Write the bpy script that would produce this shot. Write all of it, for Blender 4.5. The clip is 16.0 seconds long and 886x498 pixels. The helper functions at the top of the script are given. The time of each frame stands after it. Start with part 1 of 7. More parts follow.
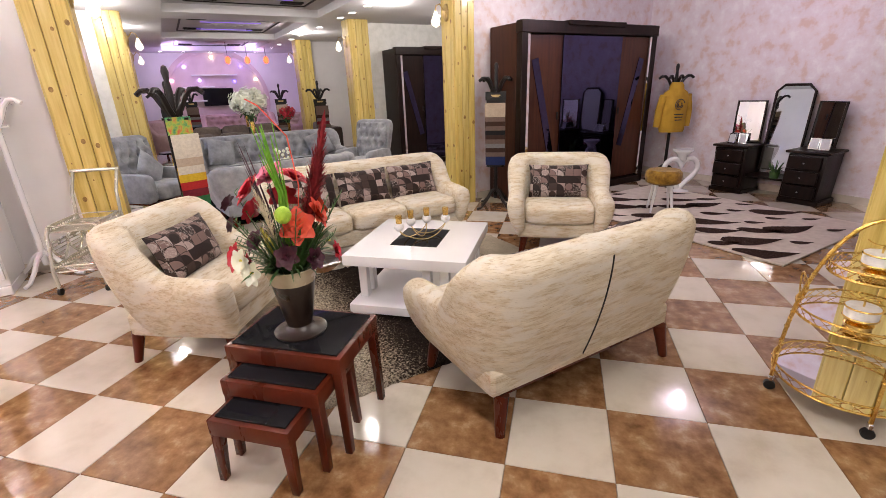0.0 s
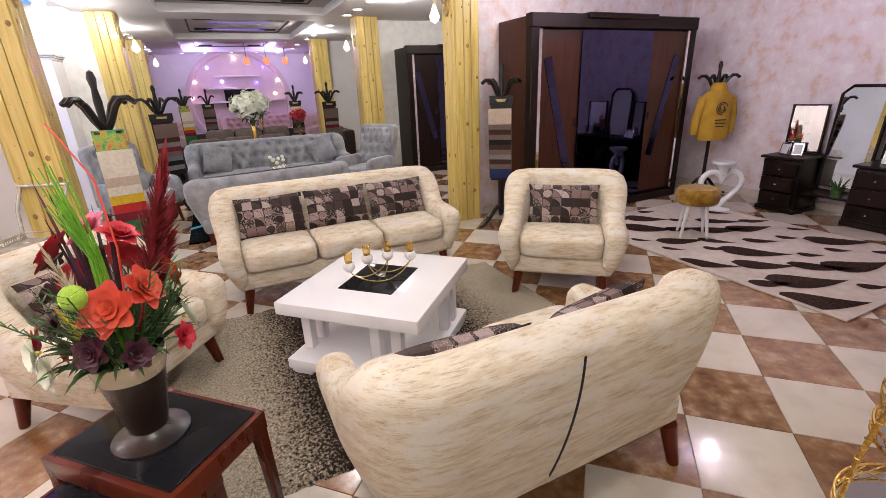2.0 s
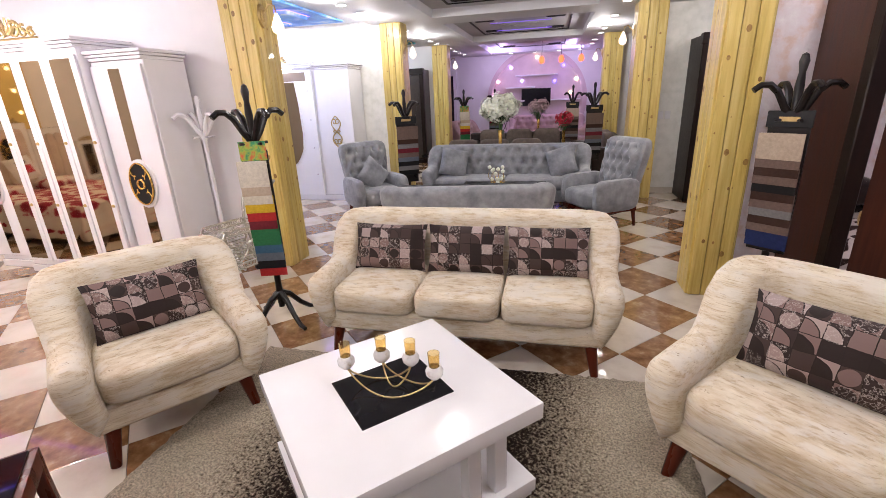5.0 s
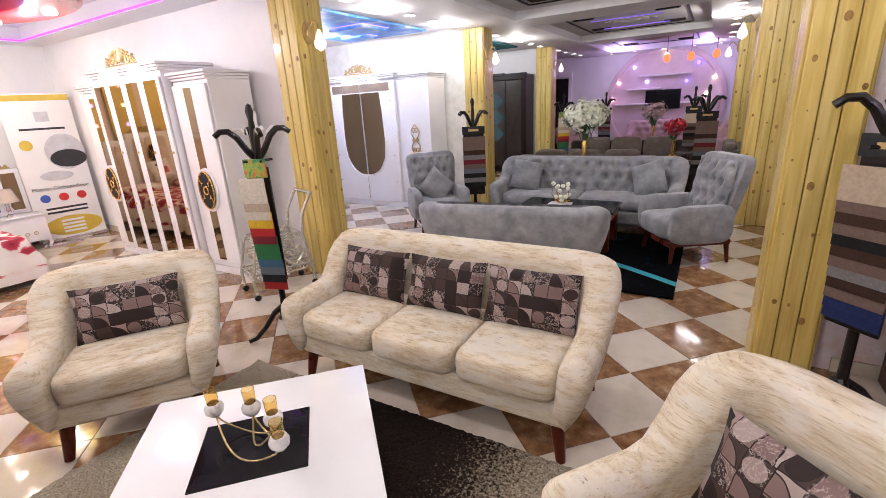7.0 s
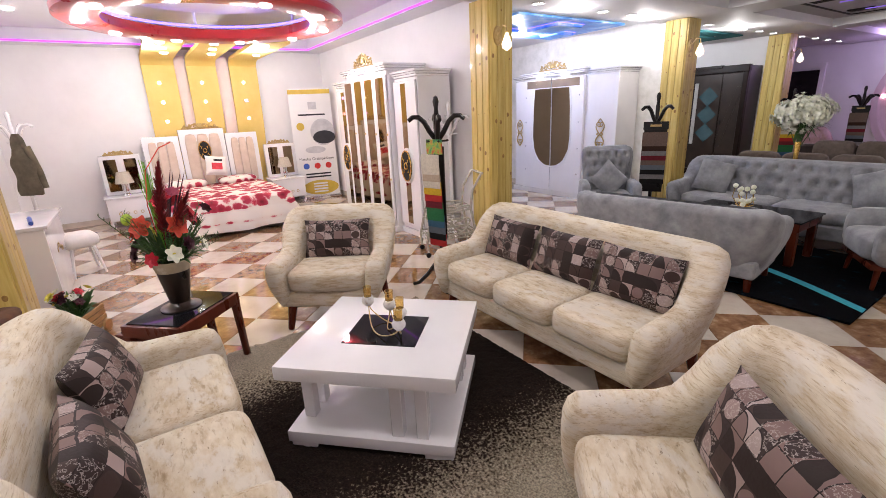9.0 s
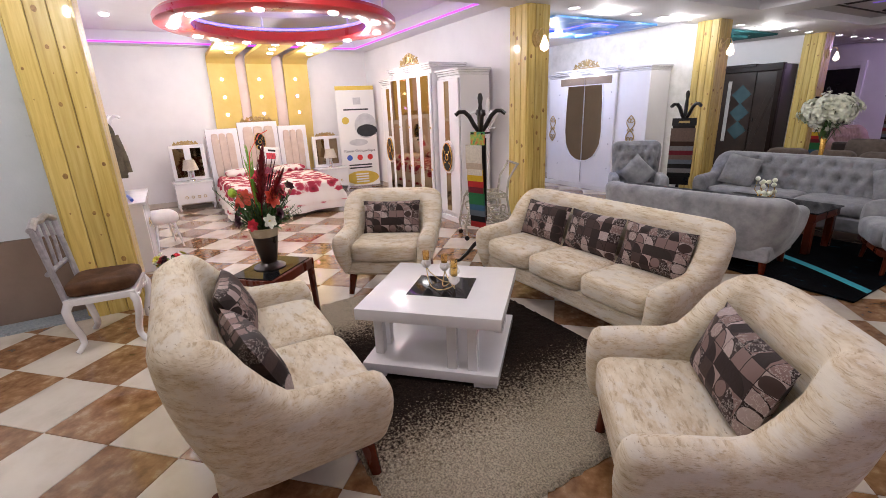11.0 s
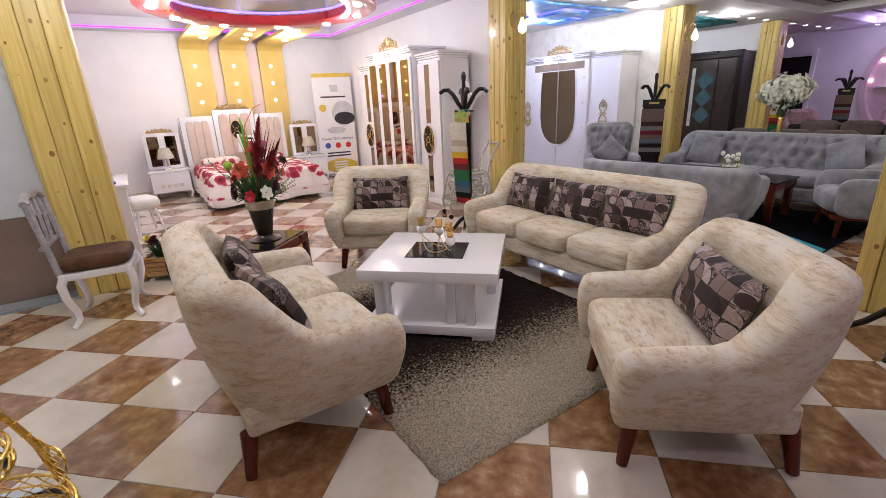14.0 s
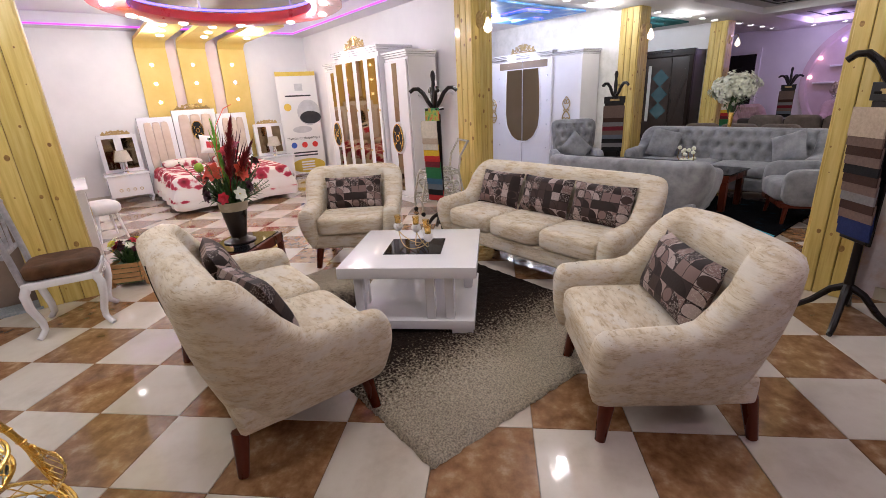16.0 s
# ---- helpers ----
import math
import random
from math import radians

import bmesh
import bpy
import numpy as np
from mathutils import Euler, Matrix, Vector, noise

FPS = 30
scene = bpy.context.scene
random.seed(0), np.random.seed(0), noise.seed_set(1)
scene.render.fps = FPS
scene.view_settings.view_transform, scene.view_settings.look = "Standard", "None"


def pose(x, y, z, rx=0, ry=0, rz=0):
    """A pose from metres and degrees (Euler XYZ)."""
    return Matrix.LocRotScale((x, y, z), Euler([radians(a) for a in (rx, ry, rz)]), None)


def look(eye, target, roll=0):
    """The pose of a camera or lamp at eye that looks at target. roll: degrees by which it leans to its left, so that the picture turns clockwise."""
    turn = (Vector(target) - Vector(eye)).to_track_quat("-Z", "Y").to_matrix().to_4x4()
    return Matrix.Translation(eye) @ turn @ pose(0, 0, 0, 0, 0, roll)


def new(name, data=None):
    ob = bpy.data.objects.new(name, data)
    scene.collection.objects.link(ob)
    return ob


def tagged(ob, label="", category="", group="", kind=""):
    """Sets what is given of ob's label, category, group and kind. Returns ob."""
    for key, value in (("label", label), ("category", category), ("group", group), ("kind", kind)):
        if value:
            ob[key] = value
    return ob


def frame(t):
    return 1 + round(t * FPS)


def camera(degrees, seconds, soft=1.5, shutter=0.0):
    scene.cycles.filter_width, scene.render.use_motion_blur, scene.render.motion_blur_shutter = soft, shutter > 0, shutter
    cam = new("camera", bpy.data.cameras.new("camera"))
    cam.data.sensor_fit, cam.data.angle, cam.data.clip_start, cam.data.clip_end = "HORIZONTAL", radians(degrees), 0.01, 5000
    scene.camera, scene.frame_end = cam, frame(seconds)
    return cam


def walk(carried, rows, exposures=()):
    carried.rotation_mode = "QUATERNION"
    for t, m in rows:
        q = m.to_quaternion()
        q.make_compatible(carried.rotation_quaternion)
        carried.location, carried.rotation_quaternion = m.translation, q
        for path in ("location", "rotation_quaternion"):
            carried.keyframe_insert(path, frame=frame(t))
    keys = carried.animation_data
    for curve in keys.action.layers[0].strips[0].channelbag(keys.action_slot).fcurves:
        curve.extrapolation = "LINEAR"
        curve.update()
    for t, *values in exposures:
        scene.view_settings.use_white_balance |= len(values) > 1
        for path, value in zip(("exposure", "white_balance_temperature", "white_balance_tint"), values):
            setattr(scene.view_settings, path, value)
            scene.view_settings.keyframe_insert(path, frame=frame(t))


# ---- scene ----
cam = camera(89.4, 16.0, soft=0.6)
PATH = [
    (0, (0.162, -0.15, 1.539), (-0.325, 1.665, 0.854), -2.1),
    (0.5, (0.268, -0.09, 1.559), (-0.239, 1.721, 0.878), -2.3),
    (1, (0.323, 0.05, 1.556), (-0.204, 1.852, 0.868), -2.5),
    (1.5, (0.335, 0.356, 1.57), (-0.226, 2.146, 0.875), -2.5),
    (2, (0.411, 0.629, 1.575), (-0.224, 2.397, 0.889), -2.4),
    (2.5, (0.515, 0.932, 1.604), (-0.326, 2.614, 0.923), -2.9),
    (3, (0.537, 1.231, 1.598), (-0.55, 2.772, 0.932), -2.8),
    (3.5, (0.602, 1.527, 1.615), (-0.666, 2.926, 0.954), -3.0),
    (4, (0.655, 1.778, 1.626), (-0.78, 3.01, 0.977), -3.0),
    (4.2, (0.636, 1.856, 1.632), (-0.852, 3.023, 0.981), -2.9),
    (6.3, (0.734, 3.015, 1.624), (-1.031, 3.717, 0.999), -3.2),
    (6.5, (0.716, 3.113, 1.632), (-1.076, 3.75, 1.01), -3.5),
    (7, (0.731, 3.262, 1.678), (-1.115, 3.723, 1.062), -3.4),
    (7.5, (0.878, 3.354, 1.69), (-1.028, 3.443, 1.089), -3.0),
    (8, (1.054, 3.355, 1.67), (-0.838, 3.085, 1.081), -2.5),
    (8.5, (1.178, 3.457, 1.631), (-0.704, 3.122, 1.041), -2.4),
    (9, (1.317, 3.626, 1.628), (-0.557, 3.251, 1.037), -2.6),
    (9.5, (1.495, 3.626, 1.631), (-0.362, 3.173, 1.042), -2.3),
    (9.7, (1.586, 3.606, 1.639), (-0.262, 3.122, 1.046), -2.1),
    (11.8, (1.995, 3.58, 1.588), (0.152, 3.099, 0.979), -2.2),
    (12, (2.036, 3.549, 1.571), (0.184, 3.107, 0.958), -2.3),
    (12.5, (2.081, 3.514, 1.548), (0.215, 3.151, 0.926), -2.6),
    (13, (2.058, 3.515, 1.492), (0.194, 3.153, 0.864), -2.8),
    (13.5, (2.069, 3.53, 1.45), (0.207, 3.163, 0.821), -2.6),
    (14, (2.117, 3.492, 1.48), (0.255, 3.117, 0.852), -2.6),
    (14.5, (2.168, 3.47, 1.502), (0.303, 3.117, 0.872), -2.6),
    (15, (2.187, 3.457, 1.507), (0.315, 3.152, 0.874), -3.1),
    (15.5, (2.196, 3.44, 1.517), (0.32, 3.171, 0.879), -3.2),
    (16, (2.198, 3.439, 1.492), (0.319, 3.204, 0.849), -3.0),
]
walk(cam, [(t, look(eye, target, roll)) for t, eye, target, roll in PATH], [(0, 0.70, 6600, 11), (4, 0.66, 6300, 12), (8, 0.48, 6350, 13), (9.5, 0.33, 6300, 13), (13, 0.24, 6200, 12), (16, 0.24, 6200, 12)])

# ---- world, lamps, exposure ----
world = bpy.data.worlds.new("world")
scene.world = world
world.use_nodes = True
world.node_tree.nodes["Background"].inputs[0].default_value = (0.6, 0.62, 0.75, 1)
world.node_tree.nodes["Background"].inputs[1].default_value = 0.015
CEIL = 2.74          # underside of the main ceiling
S2 = math.sqrt(0.5)


def R(u, v, z=0.0):
    """From hall axes (u along the hall, v across it, 45 degrees to the floor tiles) to the world."""
    return Vector(((v - u) * S2, (u + v) * S2, z))


def RM(u, v, z=0.0, turn=0.0):
    """A pose in hall axes: local x runs along v, local y along u; turned by degrees."""
    return Matrix.Translation(R(u, v, z)) @ pose(0, 0, 0, 0, 0, 45 + turn)


WARM, COOL, LILAC = (1.0, 0.95, 0.91), (0.93, 0.94, 1.0), (0.66, 0.48, 1.0)


def bulb(name, u, v, z, watts, colour, radius=0.045):
    d = bpy.data.lights.new(name, "POINT")
    d.energy, d.color, d.shadow_soft_size = watts, colour, radius
    ob = new(name, d)
    ob.location = R(u, v, z)
    return ob


# the spotlights of the ceilings, gathered into a few lamps, and one added fill
# (-1.0, 0.9) belongs to no spotlight: an added fill for the loveseat's back
for u, v, w, c in ((0.6, 0.6, 32, WARM), (2.4, 0.2, 26, WARM), (2.4, 2.6, 26, WARM), (-1.0, 0.9, 34, WARM), (4.4, 1.5, 20, WARM)):
    bulb("lamp_salon", u, v, CEIL - 0.10, w, c)
for u, v, w in ((1.5, -2.3, 25), (3.7, -2.3, 27), (2.1, -4.6, 32), (3.6, -4.6, 33), (0.6, -2.9, 17)):
    bulb("lamp_bed", u, v, 2.50, w, (1.0, 0.95, 0.92))
for u, v, w, c in ((6.4, -0.60, 16, WARM), (7.9, -0.58, 16, WARM), (7.2, -2.4, 62, (0.90, 0.88, 1.0)), (10.7, -2.2, 70, COOL), (10.4, -0.5, 26, WARM)):
    bulb("lamp_alcove", u, v, CEIL - 0.10, w, c)
for u, v, w, c in ((6.7, 3.2, 22, WARM), (7.0, 4.8, 22, WARM), (2.6, 5.3, 24, (0.93, 0.78, 1.0)), (4.0, 3.9, 14, WARM)):
    bulb("lamp_right", u, v, CEIL - 0.10, w, c)
for u, v, w, c in ((10.6, 2.9, 26, WARM), (15.2, 0.6, 20, LILAC), (15.2, 2.6, 20, LILAC), (13.4, 5.0, 13, LILAC)):
    bulb("lamp_far", u, v, CEIL - 0.15, w, c)


# ---- materials ----
def nodes_of(m):
    m.use_nodes = True
    nt = m.node_tree
    return nt, nt.nodes, nt.links, nt.nodes["Principled BSDF"]


def ramp(nt, stops):
    r = nt.nodes.new("ShaderNodeValToRGB")
    e = r.color_ramp.elements
    while len(e) < len(stops):
        e.new(0.5)
    for el, (p, c) in zip(e, stops):
        el.position, el.color = p, (*c, 1)
    return r


def mat(name, colours, scale=6.0, rough=0.5, metal=0.0, stretch=(1, 1, 1), bump=0.1, fine=60.0, detail=6.0, rnd=0.0, island=False, coat=0.0, lo=0.3, hi=0.7, rough_var=0.1, sheen=0.0, spec=0.5):
    """A noisy surface: colour from a coarse noise through a ramp, relief from a fine one."""
    m = bpy.data.materials.new(name)
    nt, N, L, b = nodes_of(m)
    tc = N.new("ShaderNodeTexCoord")
    mp = N.new("ShaderNodeMapping")
    mp.inputs["Scale"].default_value = stretch
    L.new(tc.outputs["Object"], mp.inputs[0])
    vec = mp.outputs[0]
    if rnd:
        info = N.new("ShaderNodeNewGeometry") if island else N.new("ShaderNodeObjectInfo")
        add = N.new("ShaderNodeVectorMath")
        add.operation = "MULTIPLY_ADD"
        L.new(info.outputs["Random Per Island" if island else "Random"], add.inputs[0])
        add.inputs[1].default_value = (37, 53, 71)
        L.new(vec, add.inputs[2])
        vec = add.outputs[0]
    n = N.new("ShaderNodeTexNoise")
    n.inputs["Scale"].default_value, n.inputs["Detail"].default_value, n.inputs["Roughness"].default_value = scale, detail, 0.6
    L.new(vec, n.inputs[0])
    k = len(colours)
    r = ramp(nt, [(lo + (hi - lo) * i / max(1, k - 1), c) for i, c in enumerate(colours)])
    L.new(n.outputs[0], r.inputs[0])
    out = r.outputs[0]
    if rnd:
        hsv = N.new("ShaderNodeHueSaturation")
        ma = N.new("ShaderNodeMath")
        ma.operation = "MULTIPLY_ADD"
        L.new(info.outputs["Random Per Island" if island else "Random"], ma.inputs[0])
        ma.inputs[1].default_value, ma.inputs[2].default_value = rnd, 1 - rnd / 2
        L.new(ma.outputs[0], hsv.inputs["Value"])
        L.new(out, hsv.inputs["Color"])
        out = hsv.outputs[0]
    L.new(out, b.inputs["Base Color"])
    f = N.new("ShaderNodeTexNoise")
    f.inputs["Scale"].default_value, f.inputs["Detail"].default_value = fine, 4
    L.new(vec, f.inputs[0])
    if bump:
        bp = N.new("ShaderNodeBump")
        bp.inputs["Strength"].default_value, bp.inputs["Distance"].default_value = bump, 0.01
        L.new(f.outputs[0], bp.inputs["Height"])
        L.new(bp.outputs[0], b.inputs["Normal"])
    mr = N.new("ShaderNodeMapRange")
    mr.inputs["To Min"].default_value, mr.inputs["To Max"].default_value = max(0.0, rough - rough_var), min(1, rough + rough_var)
    L.new(n.outputs[0], mr.inputs[0])
    L.new(mr.outputs[0], b.inputs["Roughness"])
    b.inputs["Specular IOR Level"].default_value = spec
    b.inputs["Metallic"].default_value = metal
    b.inputs["Coat Weight"].default_value = coat
    b.inputs["Sheen Weight"].default_value = sheen
    return m


def glow(name, colour, strength):
    m = bpy.data.materials.new(name)
    nt, N, L, b = nodes_of(m)
    b.inputs["Base Color"].default_value = (*colour, 1)
    b.inputs["Emission Color"].default_value = (*colour, 1)
    b.inputs["Emission Strength"].default_value = strength
    return m


def glassy(name, colour=(1, 1, 1), rough=0.02, ior=1.45, alpha=0.25):
    m = bpy.data.materials.new(name)
    nt, N, L, b = nodes_of(m)
    b.inputs["Base Color"].default_value = (*colour, 1)
    b.inputs["Roughness"].default_value = rough
    b.inputs["IOR"].default_value = ior
    b.inputs["Transmission Weight"].default_value = 1 - alpha
    return m


def patchwork():
    """Dark brown printed cushion cloth: a grid of squares holding discs, quarter discs and scribbled fields."""
    m = bpy.data.materials.new("patchwork_cloth")
    nt, N, L, b = nodes_of(m)

    def vec(op, a, c=None):
        n = N.new("ShaderNodeVectorMath")
        n.operation = op
        L.new(a, n.inputs[0])
        if c is not None:
            if isinstance(c, tuple):
                n.inputs[1].default_value = c
            else:
                L.new(c, n.inputs[1])
        return n

    def num(op, a, c, d=None):
        n = N.new("ShaderNodeMath")
        n.operation = op
        for k, x in enumerate((a, c, d)):
            if x is None:
                continue
            if isinstance(x, (int, float)):
                n.inputs[k].default_value = x
            else:
                L.new(x, n.inputs[k])
        return n.outputs[0]

    def mixed(f, a, c):
        n = N.new("ShaderNodeMix")
        n.data_type = "RGBA"
        L.new(f, n.inputs[0])
        for k, x in ((6, a), (7, c)):
            if isinstance(x, tuple):
                n.inputs[k].default_value = (*x, 1)
            else:
                L.new(x, n.inputs[k])
        return n.outputs[2]

    tc, info = N.new("ShaderNodeTexCoord"), N.new("ShaderNodeObjectInfo")
    wob = N.new("ShaderNodeTexNoise")
    wob.inputs["Scale"].default_value = 14
    L.new(tc.outputs["Object"], wob.inputs[0])
    bent = vec("ADD", tc.outputs["Object"], vec("MULTIPLY", wob.outputs["Color"], (0.014, 0, 0.014)).outputs[0]).outputs[0]
    shift = vec("MULTIPLY_ADD", info.outputs["Random"], (9, 0, 7))
    shift.inputs[2].default_value = (0.3, 0, 0.1)
    cell = vec("ADD", vec("MULTIPLY", bent, (13.5, 0, 14.5)).outputs[0], shift.outputs[0]).outputs[0]
    ident, inner = vec("FLOOR", cell).outputs[0], vec("FRACTION", cell).outputs[0]
    wn = N.new("ShaderNodeTexWhiteNoise")
    wn.noise_dimensions = "3D"
    L.new(ident, wn.inputs["Vector"])
    sp = N.new("ShaderNodeSeparateColor")
    L.new(wn.outputs["Color"], sp.inputs[0])
    corner = vec("LENGTH", inner).outputs["Value"]
    middle = vec("LENGTH", vec("SUBTRACT", inner, (0.5, 0, 0.5)).outputs[0]).outputs["Value"]
    quarter = num("MULTIPLY", num("LESS_THAN", corner, 0.90), num("GREATER_THAN", sp.outputs[0], 0.52))
    disc = num("MULTIPLY", num("LESS_THAN", middle, 0.45), num("LESS_THAN", sp.outputs[0], 0.34))
    inside = num("MAXIMUM", quarter, disc)
    tones = [(0.0, (0.018, 0.010, 0.009)), (0.30, (0.045, 0.026, 0.022)), (0.50, (0.17, 0.11, 0.10)), (0.64, (0.27, 0.20, 0.185)), (0.76, (0.030, 0.018, 0.017)), (0.88, (0.32, 0.25, 0.235))]
    back, front = ramp(nt, tones), ramp(nt, tones)
    back.color_ramp.interpolation = front.color_ramp.interpolation = "CONSTANT"
    L.new(sp.outputs[1], back.inputs[0])
    L.new(sp.outputs[2], front.inputs[0])
    col = mixed(inside, back.outputs[0], front.outputs[0])
    ix = N.new("ShaderNodeSeparateXYZ")
    L.new(inner, ix.inputs[0])
    line = num("MAXIMUM", num("LESS_THAN", ix.outputs["X"], 0.05), num("LESS_THAN", ix.outputs["Z"], 0.05))
    rim = num("COMPARE", corner, 0.90, 0.03)
    line = num("MAXIMUM", line, num("MULTIPLY", rim, num("GREATER_THAN", sp.outputs[0], 0.52)))
    col = mixed(line, col, (0.016, 0.009, 0.008))
    no = N.new("ShaderNodeTexNoise")
    no.inputs["Scale"].default_value, no.inputs["Detail"].default_value = 75, 6
    L.new(tc.outputs["Object"], no.inputs[0])
    scrib = ramp(nt, [(0.53, (0, 0, 0)), (0.56, (0.8, 0.8, 0.8)), (0.60, (0, 0, 0))])
    L.new(no.outputs[0], scrib.inputs[0])
    some = num("MULTIPLY", scrib.outputs[0], num("GREATER_THAN", sp.outputs[2], 0.55))
    col = mixed(some, col, (0.46, 0.40, 0.37))
    L.new(col, b.inputs["Base Color"])
    bp = N.new("ShaderNodeBump")
    bp.inputs["Strength"].default_value, bp.inputs["Distance"].default_value = 0.25, 0.004
    L.new(no.outputs[0], bp.inputs["Height"])
    L.new(bp.outputs[0], b.inputs["Normal"])
    b.inputs["Roughness"].default_value = 0.6
    b.inputs["Specular IOR Level"].default_value = 0.2
    return m


def streaked(name, pale, mid, dark, scale=1.0):
    """Cream upholstery with drawn-out brushed streaks and faint worn patches."""
    m = bpy.data.materials.new(name)
    nt, N, L, b = nodes_of(m)
    tc = N.new("ShaderNodeTexCoord")

    def noise_at(stretch, sc, det):
        mp = N.new("ShaderNodeMapping")
        mp.inputs["Scale"].default_value = stretch
        L.new(tc.outputs["Object"], mp.inputs[0])
        n = N.new("ShaderNodeTexNoise")
        n.inputs["Scale"].default_value, n.inputs["Detail"].default_value, n.inputs["Roughness"].default_value = sc, det, 0.65
        L.new(mp.outputs[0], n.inputs[0])
        return n
    # broad worn patches drawn out sideways, thin brushed lines, and short dark dashes
    a = noise_at((1.0, 2.2, 5.0), 7.5 * scale, 9)
    r = ramp(nt, [(0.30, dark), (0.44, mid), (0.56, pale), (0.70, tuple(min(1, x * 1.08) for x in pale))])
    L.new(a.outputs[0], r.inputs[0])
    c = noise_at((1.4, 5.0, 30), 9 * scale, 7)
    r2 = ramp(nt, [(0.36, (0.66, 0.60, 0.52)), (0.47, (1, 1, 1)), (0.60, (1.0, 1.0, 1.0)), (0.68, (1.10, 1.10, 1.10))])
    L.new(c.outputs[0], r2.inputs[0])
    mu = N.new("ShaderNodeMix")
    mu.data_type, mu.blend_type = "RGBA", "MULTIPLY"
    mu.inputs[0].default_value = 0.85
    L.new(r.outputs[0], mu.inputs[6])
    L.new(r2.outputs[0], mu.inputs[7])
    g = noise_at((1.0, 1.7, 3.4), 5.0 * scale, 10)
    rg = ramp(nt, [(0.50, (0, 0, 0)), (0.58, (0.75, 0.75, 0.75))])
    L.new(g.outputs[0], rg.inputs[0])
    mw = N.new("ShaderNodeMix")
    mw.data_type = "RGBA"
    L.new(rg.outputs[0], mw.inputs[0])
    L.new(mu.outputs[2], mw.inputs[6])
    mw.inputs[7].default_value = (0.66, 0.615, 0.545, 1)
    d = noise_at((2.6, 7.0, 30), 9 * scale, 3)
    rd = ramp(nt, [(0.66, (0, 0, 0)), (0.71, (0.75, 0.75, 0.75))])
    L.new(d.outputs[0], rd.inputs[0])
    md = N.new("ShaderNodeMix")
    md.data_type = "RGBA"
    L.new(rd.outputs[0], md.inputs[0])
    L.new(mw.outputs[2], md.inputs[6])
    md.inputs[7].default_value = (0.20, 0.14, 0.09, 1)
    L.new(md.outputs[2], b.inputs["Base Color"])
    f = noise_at((1, 1, 1), 260, 3)
    bp = N.new("ShaderNodeBump")
    bp.inputs["Strength"].default_value, bp.inputs["Distance"].default_value = 0.25, 0.004
    L.new(f.outputs[0], bp.inputs["Height"])
    L.new(bp.outputs[0], b.inputs["Normal"])
    b.inputs["Roughness"].default_value = 0.8
    b.inputs["Specular IOR Level"].default_value = 0.15
    b.inputs["Sheen Weight"].default_value = 0.05
    return m


CREAM = streaked("cream_upholstery", (0.65, 0.575, 0.455), (0.57, 0.475, 0.345), (0.46, 0.355, 0.235))
PATCH = patchwork()
GREY_VELVET = mat("grey_velvet", [(0.17, 0.175, 0.190), (0.265, 0.27, 0.288), (0.36, 0.366, 0.384)], 7, 0.7, bump=0.2, fine=180, sheen=0.3, spec=0.15)
RED_WOOD = mat("red_stained_wood", [(0.050, 0.008, 0.003), (0.12, 0.020, 0.008)], 5, 0.28, stretch=(1, 1, 0.25), bump=0.05, spec=0.25)
DARK_WOOD = mat("dark_wenge", [(0.004, 0.0015, 0.001), (0.014, 0.005, 0.003)], 5, 0.38, stretch=(4, 4, 0.4), bump=0.06, spec=0.2)
BROWN_WOOD = mat("brown_wardrobe_wood", [(0.028, 0.007, 0.003), (0.065, 0.018, 0.007)], 5, 0.35, stretch=(5, 5, 0.4), bump=0.06, spec=0.3)
PINE = mat("varnished_pine", [(0.44, 0.30, 0.065), (0.58, 0.43, 0.12), (0.67, 0.53, 0.20)], 3.0, 0.38, stretch=(9, 9, 0.55), bump=0.06, rnd=0.22, coat=0.25)
KNOT = mat("pine_knot", [(0.16, 0.075, 0.015), (0.36, 0.21, 0.05)], 40, 0.45, bump=0.1)
WHITE_LACQ = mat("white_lacquer", [(0.78, 0.77, 0.79), (0.83, 0.82, 0.84)], 3, 0.18, bump=0.01, coat=0.4)
WHITE_PAINT = mat("white_wall_paint", [(0.76, 0.74, 0.74), (0.84, 0.82, 0.82)], 1.6, 0.75, bump=0.08, fine=90)
BLACK_GLASS = mat("black_glass", [(0.006, 0.006, 0.008), (0.012, 0.012, 0.014)], 2, 0.04, bump=0, coat=0.0, rough_var=0.02, spec=0.16)
DARK_MIRROR = mat("dark_mirror_glass", [(0.055, 0.050, 0.105), (0.065, 0.060, 0.12)], 1, 0.03, metal=1.0, bump=0, rough_var=0.01)
MIRROR = mat("silvered_mirror", [(0.85, 0.86, 0.88), (0.88, 0.89, 0.90)], 1, 0.02, metal=1.0, bump=0, rough_var=0.01)
BRONZE_MIRROR = mat("bronze_mirror", [(0.30, 0.22, 0.13), (0.36, 0.27, 0.17)], 1, 0.04, metal=1.0, bump=0, rough_var=0.02)
GOLD = mat("gold_metal", [(0.72, 0.45, 0.10), (0.88, 0.62, 0.20)], 30, 0.25, metal=1.0, bump=0.1, fine=150)
GOLD_PALE = mat("pale_gold", [(0.40, 0.28, 0.11), (0.58, 0.43, 0.20)], 30, 0.35, metal=0.8, bump=0.1)
BLACK_RUB = mat("black_rubber", [(0.006, 0.006, 0.007), (0.014, 0.014, 0.015)], 20, 0.5, spec=0.3)
CHROME = mat("silver_metal", [(0.75, 0.76, 0.8), (0.85, 0.86, 0.9)], 10, 0.15, metal=1.0, bump=0)
